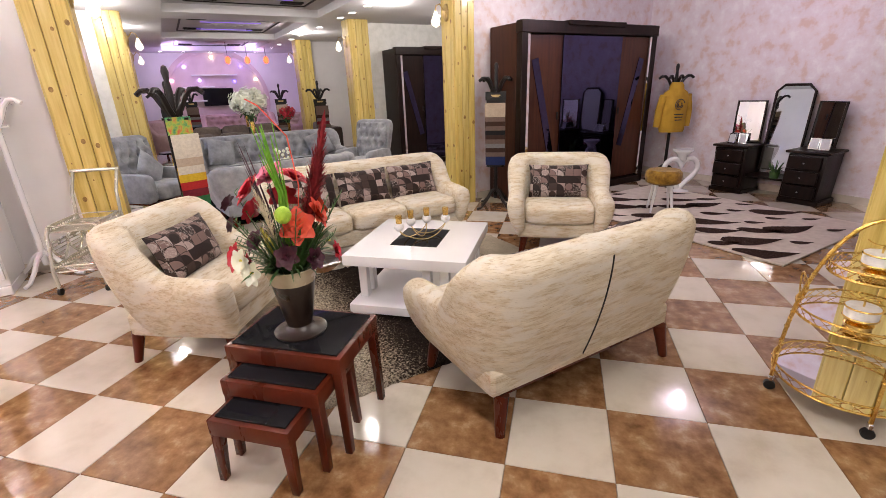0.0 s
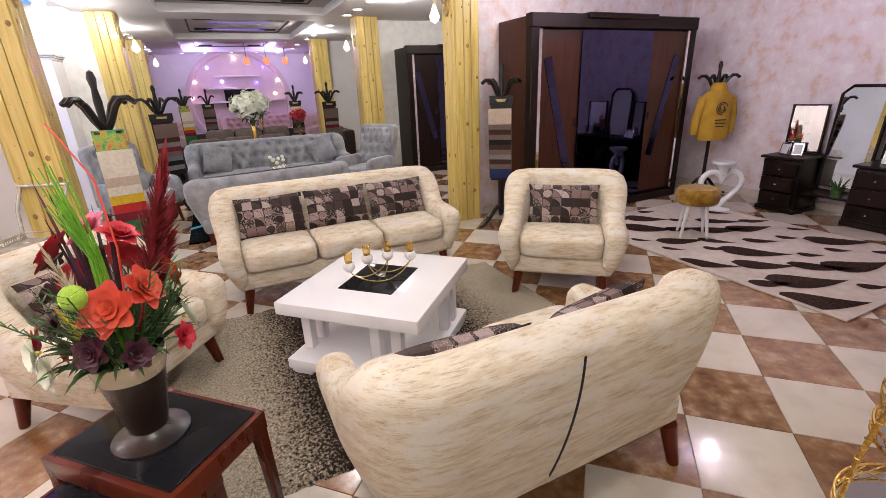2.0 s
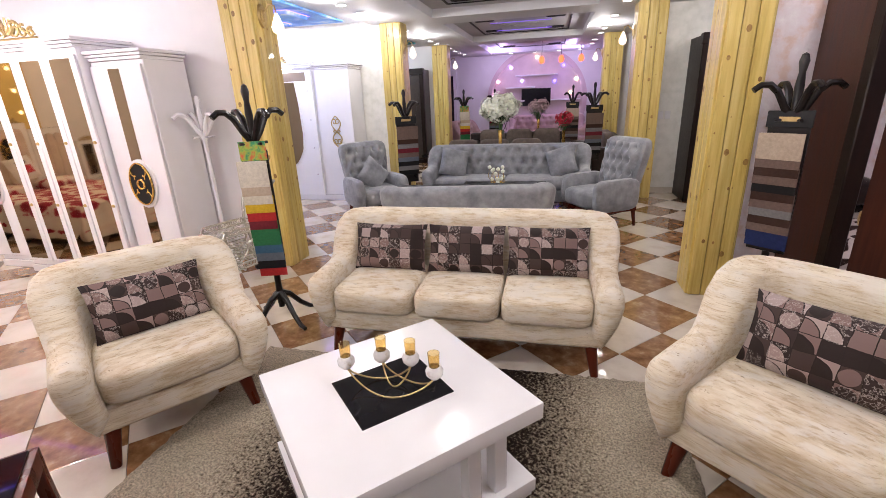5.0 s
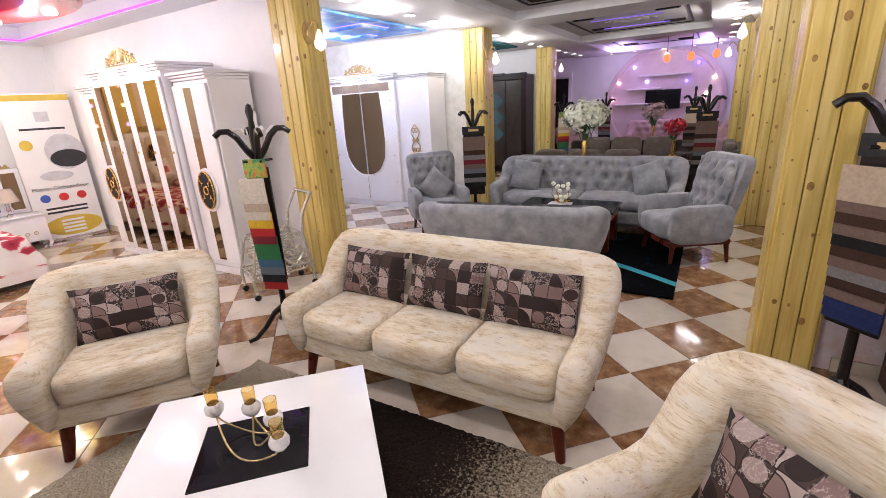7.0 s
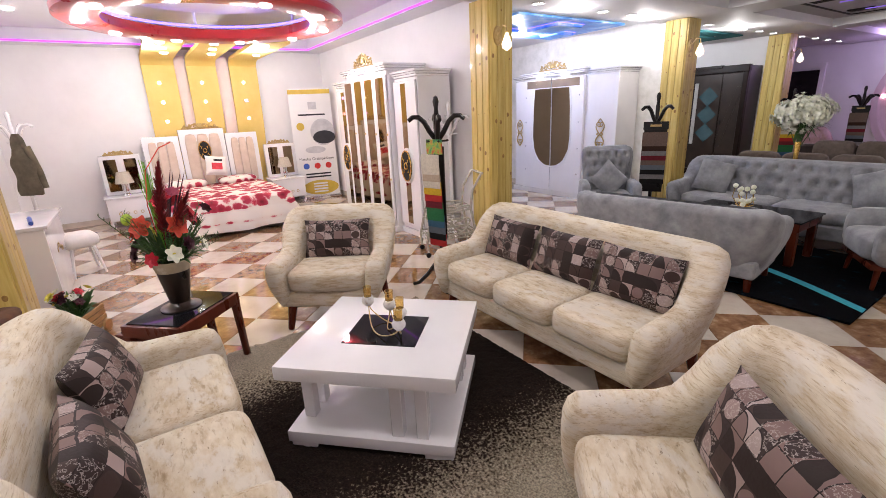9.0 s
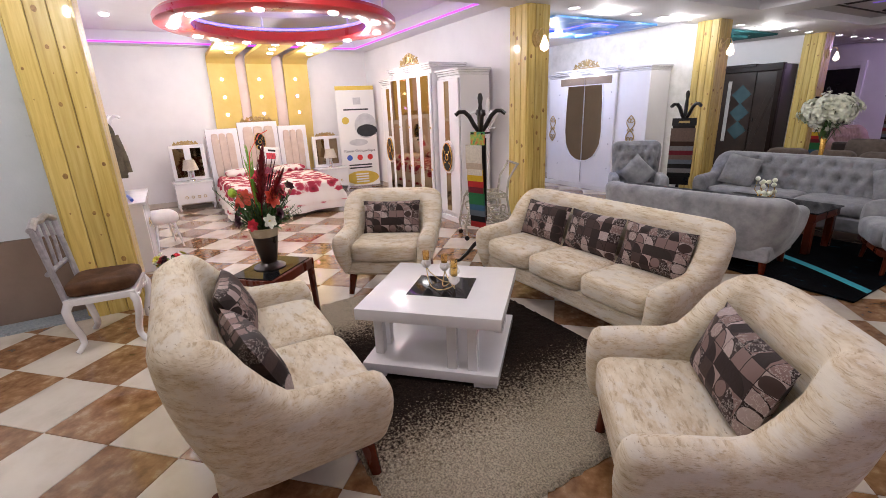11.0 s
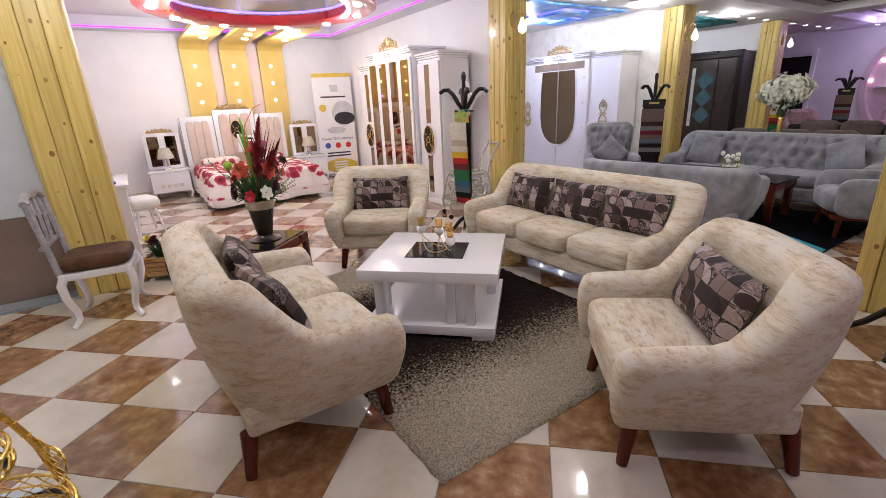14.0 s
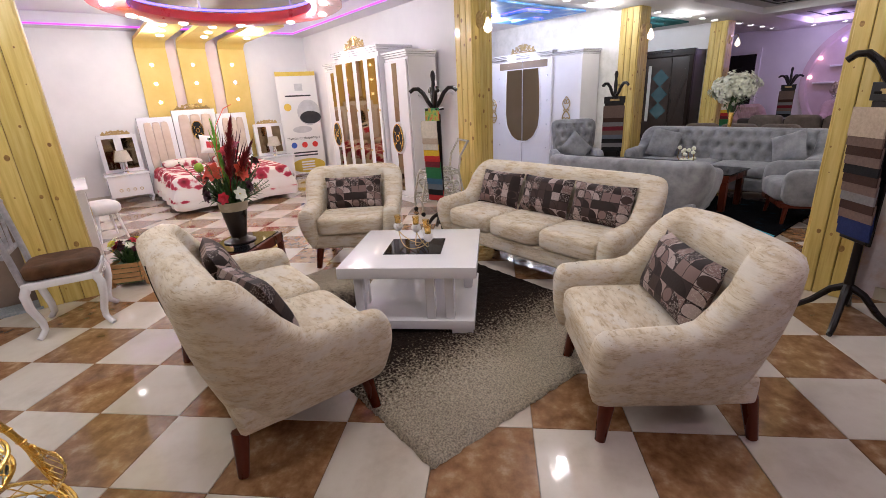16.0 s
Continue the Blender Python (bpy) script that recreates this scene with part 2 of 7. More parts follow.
TILE_BROWN = mat("brown_marble_tile", [(0.15, 0.068, 0.027), (0.235, 0.115, 0.048), (0.315, 0.172, 0.082), (0.46, 0.30, 0.175)], 12.0, 0.07, bump=0.006, detail=9, rnd=0.16, coat=0.5, rough_var=0.03)
TILE_CREAM = mat("cream_marble_tile", [(0.54, 0.47, 0.385), (0.64, 0.575, 0.49), (0.68, 0.62, 0.54)], 4.5, 0.07, bump=0.006, detail=9, rnd=0.07, coat=0.5, rough_var=0.03)
TILE_BROWN_FAR = mat("brown_marble_tile_far", [(0.15, 0.068, 0.027), (0.235, 0.115, 0.048), (0.315, 0.172, 0.082), (0.46, 0.30, 0.175)], 12.0, 0.10, bump=0, rnd=0.16, island=True, coat=0.5, rough_var=0.03)
TILE_CREAM_FAR = mat("cream_marble_tile_far", [(0.54, 0.47, 0.385), (0.64, 0.575, 0.49), (0.68, 0.62, 0.54)], 4.5, 0.09, bump=0, rnd=0.07, island=True, coat=0.5, rough_var=0.03)
GROUT = mat("grey_grout", [(0.30, 0.25, 0.20), (0.40, 0.34, 0.28)], 12, 0.8)
LAMP_WHITE = glow("lamp_disc", (1, 0.97, 0.92), 14)


# ---- shape helpers ----
def part(name, bm, material, parent=None, label="", smooth=True):
    me = bpy.data.meshes.new(name)
    bmesh.ops.recalc_face_normals(bm, faces=bm.faces)
    if smooth:
        for f in bm.faces:
            f.smooth = True
        for e in bm.edges:
            if len(e.link_faces) == 2 and e.calc_face_angle(0) > 0.7:
                e.smooth = False
    bm.to_mesh(me)
    bm.free()
    for one in (material if isinstance(material, (list, tuple)) else [material]):
        me.materials.append(one)
    ob = new(name, me)
    if parent is not None:
        ob.parent = parent
    if label:
        ob["label"] = label
    return ob


def thing(name, m, label, category, group="", kind=""):
    ob = new(name)
    ob.matrix_world = m
    ob.empty_display_size = 0.1
    return tagged(ob, label, category, group, kind)


def box(bm, c, s, bevel=0.0, seg=2, m=None):
    """A box of centre c and size s with rounded edges, put into bm."""
    r = bmesh.ops.create_cube(bm, size=1.0)
    vs = r["verts"]
    for v in vs:
        v.co = Vector((v.co.x * s[0], v.co.y * s[1], v.co.z * s[2]))
    if bevel:
        es = list({e for v in vs for e in v.link_edges})
        g = bmesh.ops.bevel(bm, geom=es, offset=min(bevel, min(s) * 0.45), segments=seg, profile=0.7, affect="EDGES")
        vs = list({v for f in g["faces"] for v in f.verts} | {v for v in vs if v.is_valid})
    mm = Matrix.Translation(c) if m is None else m @ Matrix.Translation(c)
    for v in vs:
        v.co = mm @ v.co
    return vs


def boxes(*items):
    bm = bmesh.new()
    for it in items:
        box(bm, *it)
    return bm


def lathe(bm, profile, seg=20, c=(0, 0, 0), squash=1.0, open_ended=False):
    rings = []
    for r, z in profile:
        if r < 1e-5:
            rings.append([bm.verts.new((c[0], c[1], c[2] + z))])
        else:
            rings.append([bm.verts.new((c[0] + r * math.cos(2 * math.pi * i / seg), c[1] + squash * r * math.sin(2 * math.pi * i / seg), c[2] + z)) for i in range(seg)])
    for a, b in zip(rings, rings[1:]):
        for i in range(seg):
            j = (i + 1) % seg
            if len(a) == 1 and len(b) > 1:
                bm.faces.new((a[0], b[i], b[j]))
            elif len(b) == 1 and len(a) > 1:
                bm.faces.new((a[i], a[j], b[0]))
            elif len(a) > 1:
                bm.faces.new((a[i], a[j], b[j], b[i]))
    if open_ended:
        bmesh.ops.remove_doubles(bm, verts=rings[0] + rings[-1], dist=1e-5)
        return bm
    if len(rings[0]) > 1:
        bm.faces.new(rings[0][::-1])
    if len(rings[-1]) > 1:
        bm.faces.new(rings[-1])
    return bm


def tube(bm, pts, r, seg=8, r2=None, closed=False):
    """A round bar along pts; r2: the radius at its end."""
    pts = [Vector(p) for p in pts]
    n = len(pts)
    rings, side = [], None
    for i, p in enumerate(pts):
        a = pts[(i - 1) % n] if closed else pts[max(0, i - 1)]
        b = pts[(i + 1) % n] if closed else pts[min(n - 1, i + 1)]
        d = (b - a).normalized()
        if side is None:
            side = d.orthogonal().normalized()
        side = (side - d * side.dot(d)).normalized()
        up = d.cross(side)
        rr = r if r2 is None else r + (r2 - r) * i / max(1, n - 1)
        rings.append([bm.verts.new(p + rr * (math.cos(2 * math.pi * k / seg) * side + math.sin(2 * math.pi * k / seg) * up)) for k in range(seg)])
    for i in range(n if closed else n - 1):
        a, b = rings[i], rings[(i + 1) % n]
        for k in range(seg):
            j = (k + 1) % seg
            bm.faces.new((a[k], a[j], b[j], b[k]))
    if not closed:
        bm.faces.new(rings[0][::-1])
        bm.faces.new(rings[-1])
    return bm


def arc(f, n, a=0.0, b=1.0):
    return [f(a + (b - a) * i / (n - 1)) for i in range(n)]


def pillow(bm, c, s, power=0.42, nu=16, nv=10, m=None, sag=0.0):
    """A plump rounded block: a superellipsoid of size s."""
    def sp(x, p):
        return math.copysign(abs(x) ** p, x)
    rows = []
    for j in range(nv + 1):
        th = -math.pi / 2 + math.pi * j / nv
        row = []
        for i in range(nu):
            ph = 2 * math.pi * i / nu
            p = Vector((s[0] / 2 * sp(math.cos(th), power) * sp(math.cos(ph), power), s[1] / 2 * sp(math.cos(th), power) * sp(math.sin(ph), power), s[2] / 2 * sp(math.sin(th), power * 1.6)))
            if sag:
                p.z -= sag * (1 - (2 * p.x / s[0]) ** 2) * (1 - (2 * p.y / s[1]) ** 2)
            p += Vector(c)
            row.append(bm.verts.new(m @ p if m is not None else p))
        rows.append(row)
    for a, b in zip(rows, rows[1:]):
        for i in range(nu):
            j = (i + 1) % nu
            bm.faces.new((a[i], a[j], b[j], b[i]))
    bmesh.ops.remove_doubles(bm, verts=bm.verts, dist=1e-5)
    return bm


def cushion(bm, w, h, t, m, n=12):
    """A throw cushion in the local xz plane: thin at its pulled corners, plump in the middle."""
    grid = {}
    for side in (-1, 1):
        for i in range(n + 1):
            for j in range(n + 1):
                a, b = 2 * i / n - 1, 2 * j / n - 1
                edge = i in (0, n) or j in (0, n)
                if edge and side == 1:
                    grid[side, i, j] = grid[-1, i, j]
                    continue
                y = 0 if edge else side * t / 2 * ((1 - a ** 4) * (1 - b ** 4)) ** 0.55
                x = a * w / 2 * (1 - 0.06 * (1 - b * b))
                z = b * h / 2 * (1 - 0.06 * (1 - a * a))
                grid[side, i, j] = bm.verts.new(m @ Vector((x, y, z)))
        for i in range(n):
            for j in range(n):
                q = (grid[side, i, j], grid[side, i + 1, j], grid[side, i + 1, j + 1], grid[side, i, j + 1])
                bm.faces.new(q if side == -1 else q[::-1])
    return bm


# ---- the hall ----
def wall(name, u0, v0, u1, v1, label, material=None, z1=3.1, z0=0.0, kind="structure"):
    bm = bmesh.new()
    box(bm, ((v0 + v1) / 2, (u0 + u1) / 2, (z0 + z1) / 2), (abs(v1 - v0), abs(u1 - u0), z1 - z0))
    ob = part(name, bm, material or WHITE_PAINT, smooth=False)
    ob.matrix_world = RM(0, 0)
    return tagged(ob, label, "wall", kind=kind)


STUCCO = mat("lilac_stucco", [(0.66, 0.49, 0.46), (0.72, 0.62, 0.66), (0.74, 0.66, 0.71), (0.80, 0.75, 0.78)], 7, 0.7, bump=1.0, fine=26, detail=10, lo=0.36, hi=0.66)
PEARL = mat("pearl_wallpaper", [(0.66, 0.65, 0.60), (0.76, 0.75, 0.71), (0.84, 0.82, 0.78)], 7, 0.45, bump=0.25, fine=30)
wall("wall_bed_back", 0.0, -6.3, 5.25, -6.1, "plain white painted wall behind the bed")
wall("wall_bed_side", 5.2, -6.1, 5.38, -0.86, "plain white painted partition behind the white wardrobe")
wall("wall_bed_front", -0.2, -6.1, 0.0, -1.15, "plain white painted wall")
wall("wall_alcove_back", 5.38, -6.3, 16.5, -6.1, "plain white painted wall")
wall("wall_alcove_side", 8.66, -6.1, 8.82, -0.64, "pearly white papered partition behind the oval-mirror wardrobe", PEARL)
wall("wall_alcove_far", 12.9, -6.1, 13.06, -0.82, "white painted partition beside the dark wardrobe")
wall("wall_end", 16.5, -6.3, 16.7, 7.3, "lilac-lit white wall at the end of the hall")
wall("wall_right", -3.0, 7.05, 16.5, 7.25, "rough lilac stucco wall with worn patches", STUCCO)
wall("wall_right_side", 4.98, 3.49, 5.16, 7.05, "rough stucco partition behind the brown wardrobe", STUCCO)
wall("wall_hall_side", 8.84, 3.58, 9.0, 7.05, "white textured partition with light switches", PEARL)
wall("wall_hall_far", 12.5, 3.5, 12.66, 7.05, "white painted partition")
wall("wall_front", -3.2, -6.3, -3.0, 7.25, "plain white front wall")
wall("wall_front_left", -3.0, -6.3, -0.2, -6.1, "plain white wall")

FLOOR_Z = 0.0
T = 0.45
bm = boxes(((1.5, 6.5, -0.06), (14.0, 20.0, 0.1)))
floor = part("floor", bm, GROUT, smooth=False)
floor.matrix_world = RM(0, 0)
tagged(floor, "glossy floor of brown and cream marble tiles laid diagonally in a chequer", "floor", kind="structure")

# the shade up in the trays is put into this grey
SHADED_CEIL = mat("shaded_ceiling_grey", [(0.46, 0.455, 0.46), (0.55, 0.545, 0.55)], 2, 0.6, bump=0.05)
bm = bmesh.new()


def slab(u0, v0, u1, v1, z0, z1):
    box(bm, ((v0 + v1) / 2, (u0 + u1) / 2, (z0 + z1) / 2), (abs(v1 - v0), abs(u1 - u0), z1 - z0))


slab(-3.2, -6.3, 16.7, 7.25, 3.04, 3.12)
slab(-3.0, -0.80, 5.45, 7.05, CEIL, 3.035)                       # over the salon
for a, b in ((5.45, 5.75), (8.45, 9.15), (12.2, 12.8), (15.6, 16.5)):
    slab(a, -0.80, b, 7.05, CEIL, 3.035)                          # beams across the hall
for a, b in ((5.75, 8.45), (9.15, 12.2), (12.8, 15.6)):
    slab(a, -0.80, b, 0.25, CEIL, 3.035)
    slab(a, 2.65, b, 7.05, CEIL, 3.035)
slab(5.38, -6.1, 16.5, -0.802, CEIL + 0.06, 3.035)                # over the left alcoves
for a, b, c, d in ((0.0, -6.1, 5.2, -5.75), (0.0, -1.15, 5.2, -0.802), (0.0, -5.75, 0.35, -1.15), (4.85, -5.75, 5.2, -1.15)):
    slab(a, b, c, d, 2.84, 3.035)                                 # border round the bed's ceiling
CEIL_PAINT = mat("ceiling_paint", [(0.66, 0.65, 0.66), (0.72, 0.71, 0.72)], 2, 0.7, bump=0.05)
ceiling = part("ceiling", bm, CEIL_PAINT, smooth=False)
ceiling.matrix_world = RM(0, 0)
tagged(ceiling, "white plaster ceiling with sunken trays and borders", "ceiling", kind="structure")
for i, (a, b) in enumerate(((5.75, 8.45), (9.15, 12.2), (12.8, 15.6))):
    bm = bmesh.new()
    slab(a, 0.25, b, 2.65, 2.86, 2.90)
    tray = part("ceiling_tray", bm, SHADED_CEIL, smooth=False)
    tray.matrix_world = RM(0, 0)
    tagged(tray, "sunken ceiling tray with shade put into its grey and a dark shadow line", "ceiling", kind="structure")
    bm = bmesh.new()
    for u0, v0, u1, v1 in ((a + 0.3, 0.55, a + 0.33, 2.35), (b - 0.33, 0.55, b - 0.3, 2.35), (a + 0.3, 0.55, b - 0.3, 0.58), (a + 0.3, 2.32, b - 0.3, 2.35)):
        slab(u0, v0, u1, v1, 2.845, 2.858)
    part("trim_line", bm, BLACK_RUB, tray, "dark trim line", False)
    bm = bmesh.new()
    cu = (a + b) / 2
    for k in range(3):
        lathe(bm, [(0.42 - 0.13 * k, 2.85 - 0.008 * k), (0.40 - 0.13 * k, 2.835 - 0.008 * k), (0.34 - 0.13 * k, 2.838 - 0.008 * k), (0.30 - 0.13 * k, 2.852)], 28, (1.45, cu, 0), 0.7)
    part("medallion", bm, SHADED_CEIL, tray, "oval plaster ceiling rose")
    for dv in (-0.62, 0.62):
        for du in (-0.75, 0.75):
            part("vent", boxes(((1.45 + dv, cu + du, 2.85), (0.34, 0.16, 0.02), 0.003, 1), *[((1.45 + dv, cu + du - 0.06 + 0.03 * q, 2.838), (0.30, 0.012, 0.01)) for q in range(5)]), BLACK_RUB, tray, "black air vent", False)


def pillar(u, v, half=0.205, z1=CEIL):
    p = thing("pillar", RM(u, v), "square pillar clad in upright varnished knotty pine boards", "pillar", "pine pillars", "structure")
    part("core", boxes(((0, 0, z1 / 2), (2 * half - 0.03, 2 * half - 0.03, z1))), KNOT, p, smooth=False)
    w = 2 * half / 3
    rng = random.Random(int(u * 100 + v * 10))
    for k in range(4):
        for i in range(3):
            mm = pose(0, 0, 0, 0, 0, 90 * k)
            x = (i - 1) * w
            part("plank", boxes(((x, -half, z1 / 2), (w - 0.005, 0.03, z1 - 0.004), 0.005, 1, mm)), PINE, p, smooth=False)
            bm = bmesh.new()
            z = rng.uniform(0.1, 0.5)
            while z < z1 - 0.1:
                q = mm @ pose(x + rng.uniform(-0.035, 0.035), -half - 0.0155, z, 90, 0, 0)
                r = rng.choice((0.004, 0.006, 0.009, 0.013, 0.018))
                ring = [bm.verts.new(q @ Vector((r * math.cos(a), 1.35 * r * math.sin(a), 0))) for a in [i2 * math.pi / 5 for i2 in range(10)]]
                bm.faces.new(ring)
                z += rng.uniform(0.15, 0.6)
            part("knots", bm, KNOT, p, smooth=False)
    return p


for u, v, half in ((5.19, -0.69, 0.162), (8.70, -0.47, 0.162), (12.5, -0.58, 0.17), (4.98, 3.335, 0.14), (8.62, 3.37, 0.18), (12.3, 3.3, 0.18), (0.55, -0.95, 0.205), (0.43, 3.39, 0.205)):
    pillar(u, v, half)


# ---- the cream salon ----
def tub(bm, W, D, H, A, z0=0.17, th=0.15, seat=0.40):
    """The one-piece shell of a tub seat: arms that sweep up into the back, flared outwards; front at -y."""
    pts = []
    yf, yb, hw = -D / 2 + 0.09, D / 2 - th / 2, W / 2 - th / 2
    rc = 0.20
    n1, n2, n3 = 7, 7, max(6, int(W * 6))
    for i in range(n1):
        pts.append((Vector((-hw, yf + (yb - rc - yf) * i / n1, 0)), Vector((-1, 0, 0))))
    for i in range(n2):
        a = math.pi - math.pi / 2 * i / n2
        pts.append((Vector((-hw + rc + rc * math.cos(a), yb - rc + rc * math.sin(a), 0)), Vector((math.cos(a), math.sin(a), 0))))
    for i in range(n3 + 1):
        pts.append((Vector((-hw + rc + (2 * hw - 2 * rc) * i / n3, yb, 0)), Vector((0, 1, 0))))
    for i in range(1, n2 + 1):
        a = math.pi / 2 - math.pi / 2 * i / n2
        pts.append((Vector((hw - rc + rc * math.cos(a), yb - rc + rc * math.sin(a), 0)), Vector((math.cos(a), math.sin(a), 0))))
    for i in range(1, n1 + 1):
        pts.append((Vector((hw, yb - rc + (yf - yb + rc) * i / n1, 0)), Vector((1, 0, 0))))
    rings = []
    m = len(pts)
    for k, (p, n) in enumerate(pts):
        t = (p.y - yf) / (yb - yf)                       # 0 at the arm's front, 1 at the back
        s = min(1, max(0, (t - 0.42) / 0.48))
        s = s * s * (3 - 2 * s)
        h = A + (H - A) * s + 0.015 * math.sin(t * 3.1)
        lean = 0.005 + 0.035 * s
        tk = th + 0.05 * s
        prof = []
        for f in range(33):
            a = f / 32
            if a < 0.5:                                 # outer face, bellied
                b = a / 0.5
                z = z0 + (h - 0.06 - z0) * b
                o = th / 2 - 0.12 * (1 - b) ** 1.7 + lean * b - 0.015 * b ** 3
            elif a <= 0.72:                             # rounded top
                b = (a - 0.5) / 0.22
                an = math.pi * b
                z = h - 0.06 + 0.06 * math.sin(an)
                o = lean - 0.015 + th / 2 - tk / 2 + tk / 2 * math.cos(an)
            else:
                b = (a - 0.72) / 0.28
                z = h - 0.06 - (h - 0.06 - seat + 0.12) * b
                o = lean - 0.015 + th / 2 - tk - (0.02 + 0.10 * s) * b
            prof.append((o, z))
        rings.append([p + n * o + Vector((0, 0, z)) for o, z in prof])
    # rounded front ends of the arms
    def ends(ring, sign):
        out = []
        c = sum(ring, Vector()) / len(ring)
        for q, (sc, fw) in enumerate(((0.97, 0.035), (0.86, 0.062), (0.6, 0.082), (0.25, 0.09))):
            out.append([c + (x - c) * sc + Vector((0, -fw, 0)) for x in ring])
        return out
    first, last = ends(rings[0], 1), ends(rings[-1], 1)
    allr = first[::-1] + rings + last
    vr = [[bm.verts.new(x) for x in r] for r in allr]
    for a, b in zip(vr, vr[1:]):
        for i in range(len(a) - 1):
            bm.faces.new((a[i], a[i + 1], b[i + 1], b[i]))
        bm.faces.new((a[-1], a[0], b[0], b[-1]))
    bm.faces.new(vr[0])
    bm.faces.new(vr[-1][::-1])
    return bm


def leg(parent, x, y, z1, splay, r0=0.038, r1=0.024, material=None):
    bm = bmesh.new()
    d = Vector((math.copysign(splay, x), math.copysign(splay, y), 0))
    tube(bm, [Vector((x, y, z1)), Vector((x, y, z1 * 0.5)) + d * 0.5, Vector((x, y, 0)) + d], r0, 10, r1)
    return part("leg", bm, material or RED_WOOD, parent, "tapered red-brown wooden leg")


def cream_seat(name, m, W, D, seats, label, category, H=0.875, A=0.575):
    ob = thing(name, m, label, category, "cream salon suite")
    part("shell", tub(bmesh.new(), W, D, H, A, 0.195), CREAM, ob)
    bm = bmesh.new()
    box(bm, (0, -0.02, 0.262), (W - 0.22, D - 0.16, 0.145), 0.05, 3)
    part("seat_frame", bm, CREAM, ob)
    part("base_rail", boxes(((0, 0.0, 0.188), (W - 0.32, D - 0.24, 0.022), 0.005)), RED_WOOD, ob, "dark red wooden base")
    iw = W - 2 * 0.16
    for i in range(seats):
        bm = bmesh.new()
        w = iw / seats
        pillow(bm, (-iw / 2 + w * (i + 0.5), -0.075, 0.405), (w - 0.004, D - 0.19, 0.175), 0.26, 28, 14)
        part("seat_cushion", bm, CREAM, ob)
    zs = []
    for k in range(13):
        q = k / 12
        zs.append((0.195 + (H - 0.255) * q, D / 2 - 0.12 * (1 - q) ** 1.7 + 0.04 * q - 0.015 * q ** 3))
    if seats == 2:
        part("back_seam", tube(bmesh.new(), [(0.06, y, z) for z, y in zs], 0.005, 6), BLACK_RUB, ob, "dark open seam down the back")
    for sx in (-1, 1):
        for sy in (-1, 1):
            leg(ob, sx * (W / 2 - 0.17), sy * (D / 2 - 0.11), 0.20, 0.03)
    return ob


def throw(m, label="dark brown patchwork print throw cushion", mt=None, w=0.50, h=0.30, t=0.14, group="patchwork cushions"):
    bm = bmesh.new()
    cushion(bm, w, h, t, Matrix.Identity(4))
    ob = part("throw_cushion", bm, mt or PATCH)
    ob.matrix_world = m
    return tagged(ob, label, "cushion", group)


SOFA = RM(3.86, 1.53, 0, 0)
LOVE = RM(1.427, 1.637, 0, 180)
ARM_A = pose(-2.022, 2.045, 0, 0, 0, 98)
ARM_B = pose(0.156, 4.198, 0, 0, 0, 4)
cream_seat("sofa", SOFA, 1.95, 0.80, 3, "cream streaked fabric three-seat sofa with tapered red wooden legs", "sofa", 0.86)
cream_seat("loveseat", LOVE, 1.48, 0.82, 2, "cream streaked fabric two-seat sofa with tapered red wooden legs", "sofa")
cream_seat("armchair", ARM_A, 0.95, 0.82, 1, "cream streaked fabric tub armchair beside the vase table", "armchair")
cream_seat("armchair", ARM_B, 0.95, 0.82, 1, "cream streaked fabric tub armchair near the brown wardrobe", "armchair")
for x in (-0.54, 0.0, 0.54):
    throw(SOFA @ pose(x, 0.085, 0.635, -20, 0, 2 * x), w=0.53, h=0.33)
for x, a in ((-0.30, 6), (0.30, -8)):
    throw(LOVE @ pose(x, 0.07, 0.635, -24, 3, a), w=0.53, h=0.33)
throw(ARM_A @ pose(0, 0.085, 0.63, -20, 0, 2), w=0.56, h=0.33)
throw(ARM_B @ pose(0, 0.085, 0.63, -20, 0, 0), w=0.56, h=0.33)


def coffee_table(m):
    ob = thing("coffee_table", m, "glossy white lacquered coffee table with a black glass inset", "coffee table")
    part("tabletop", boxes(((0, 0, 0.447), (0.86, 0.90, 0.075), 0.008, 2)), WHITE_LACQ, ob)
    part("glass_inset", boxes(((0, 0, 0.4855), (0.345, 0.40, 0.007), 0.002, 1)), BLACK_GLASS, ob, "black glass square inset")
    part("bottom_shelf", boxes(((0, 0, 0.078), (0.84, 0.86, 0.062), 0.006, 2)), WHITE_LACQ, ob)
    for sx in (-1, 1):
        for sy in (-1, 1):
            part("foot", boxes(((sx * 0.34, sy * 0.35, 0.0235), (0.14, 0.14, 0.047), 0.004, 1)), WHITE_LACQ, ob)
    for k in range(4):
        for q in (0.27, 0.145):
            mm = pose(0, 0, 0, 0, 0, 90 * k)
            part("post", boxes(((q, -0.36, 0.2592), (0.06, 0.06, 0.3008), 0.004, 1, mm)), WHITE_LACQ, ob)
    return ob


coffee_table(pose(-0.812, 2.866, 0))


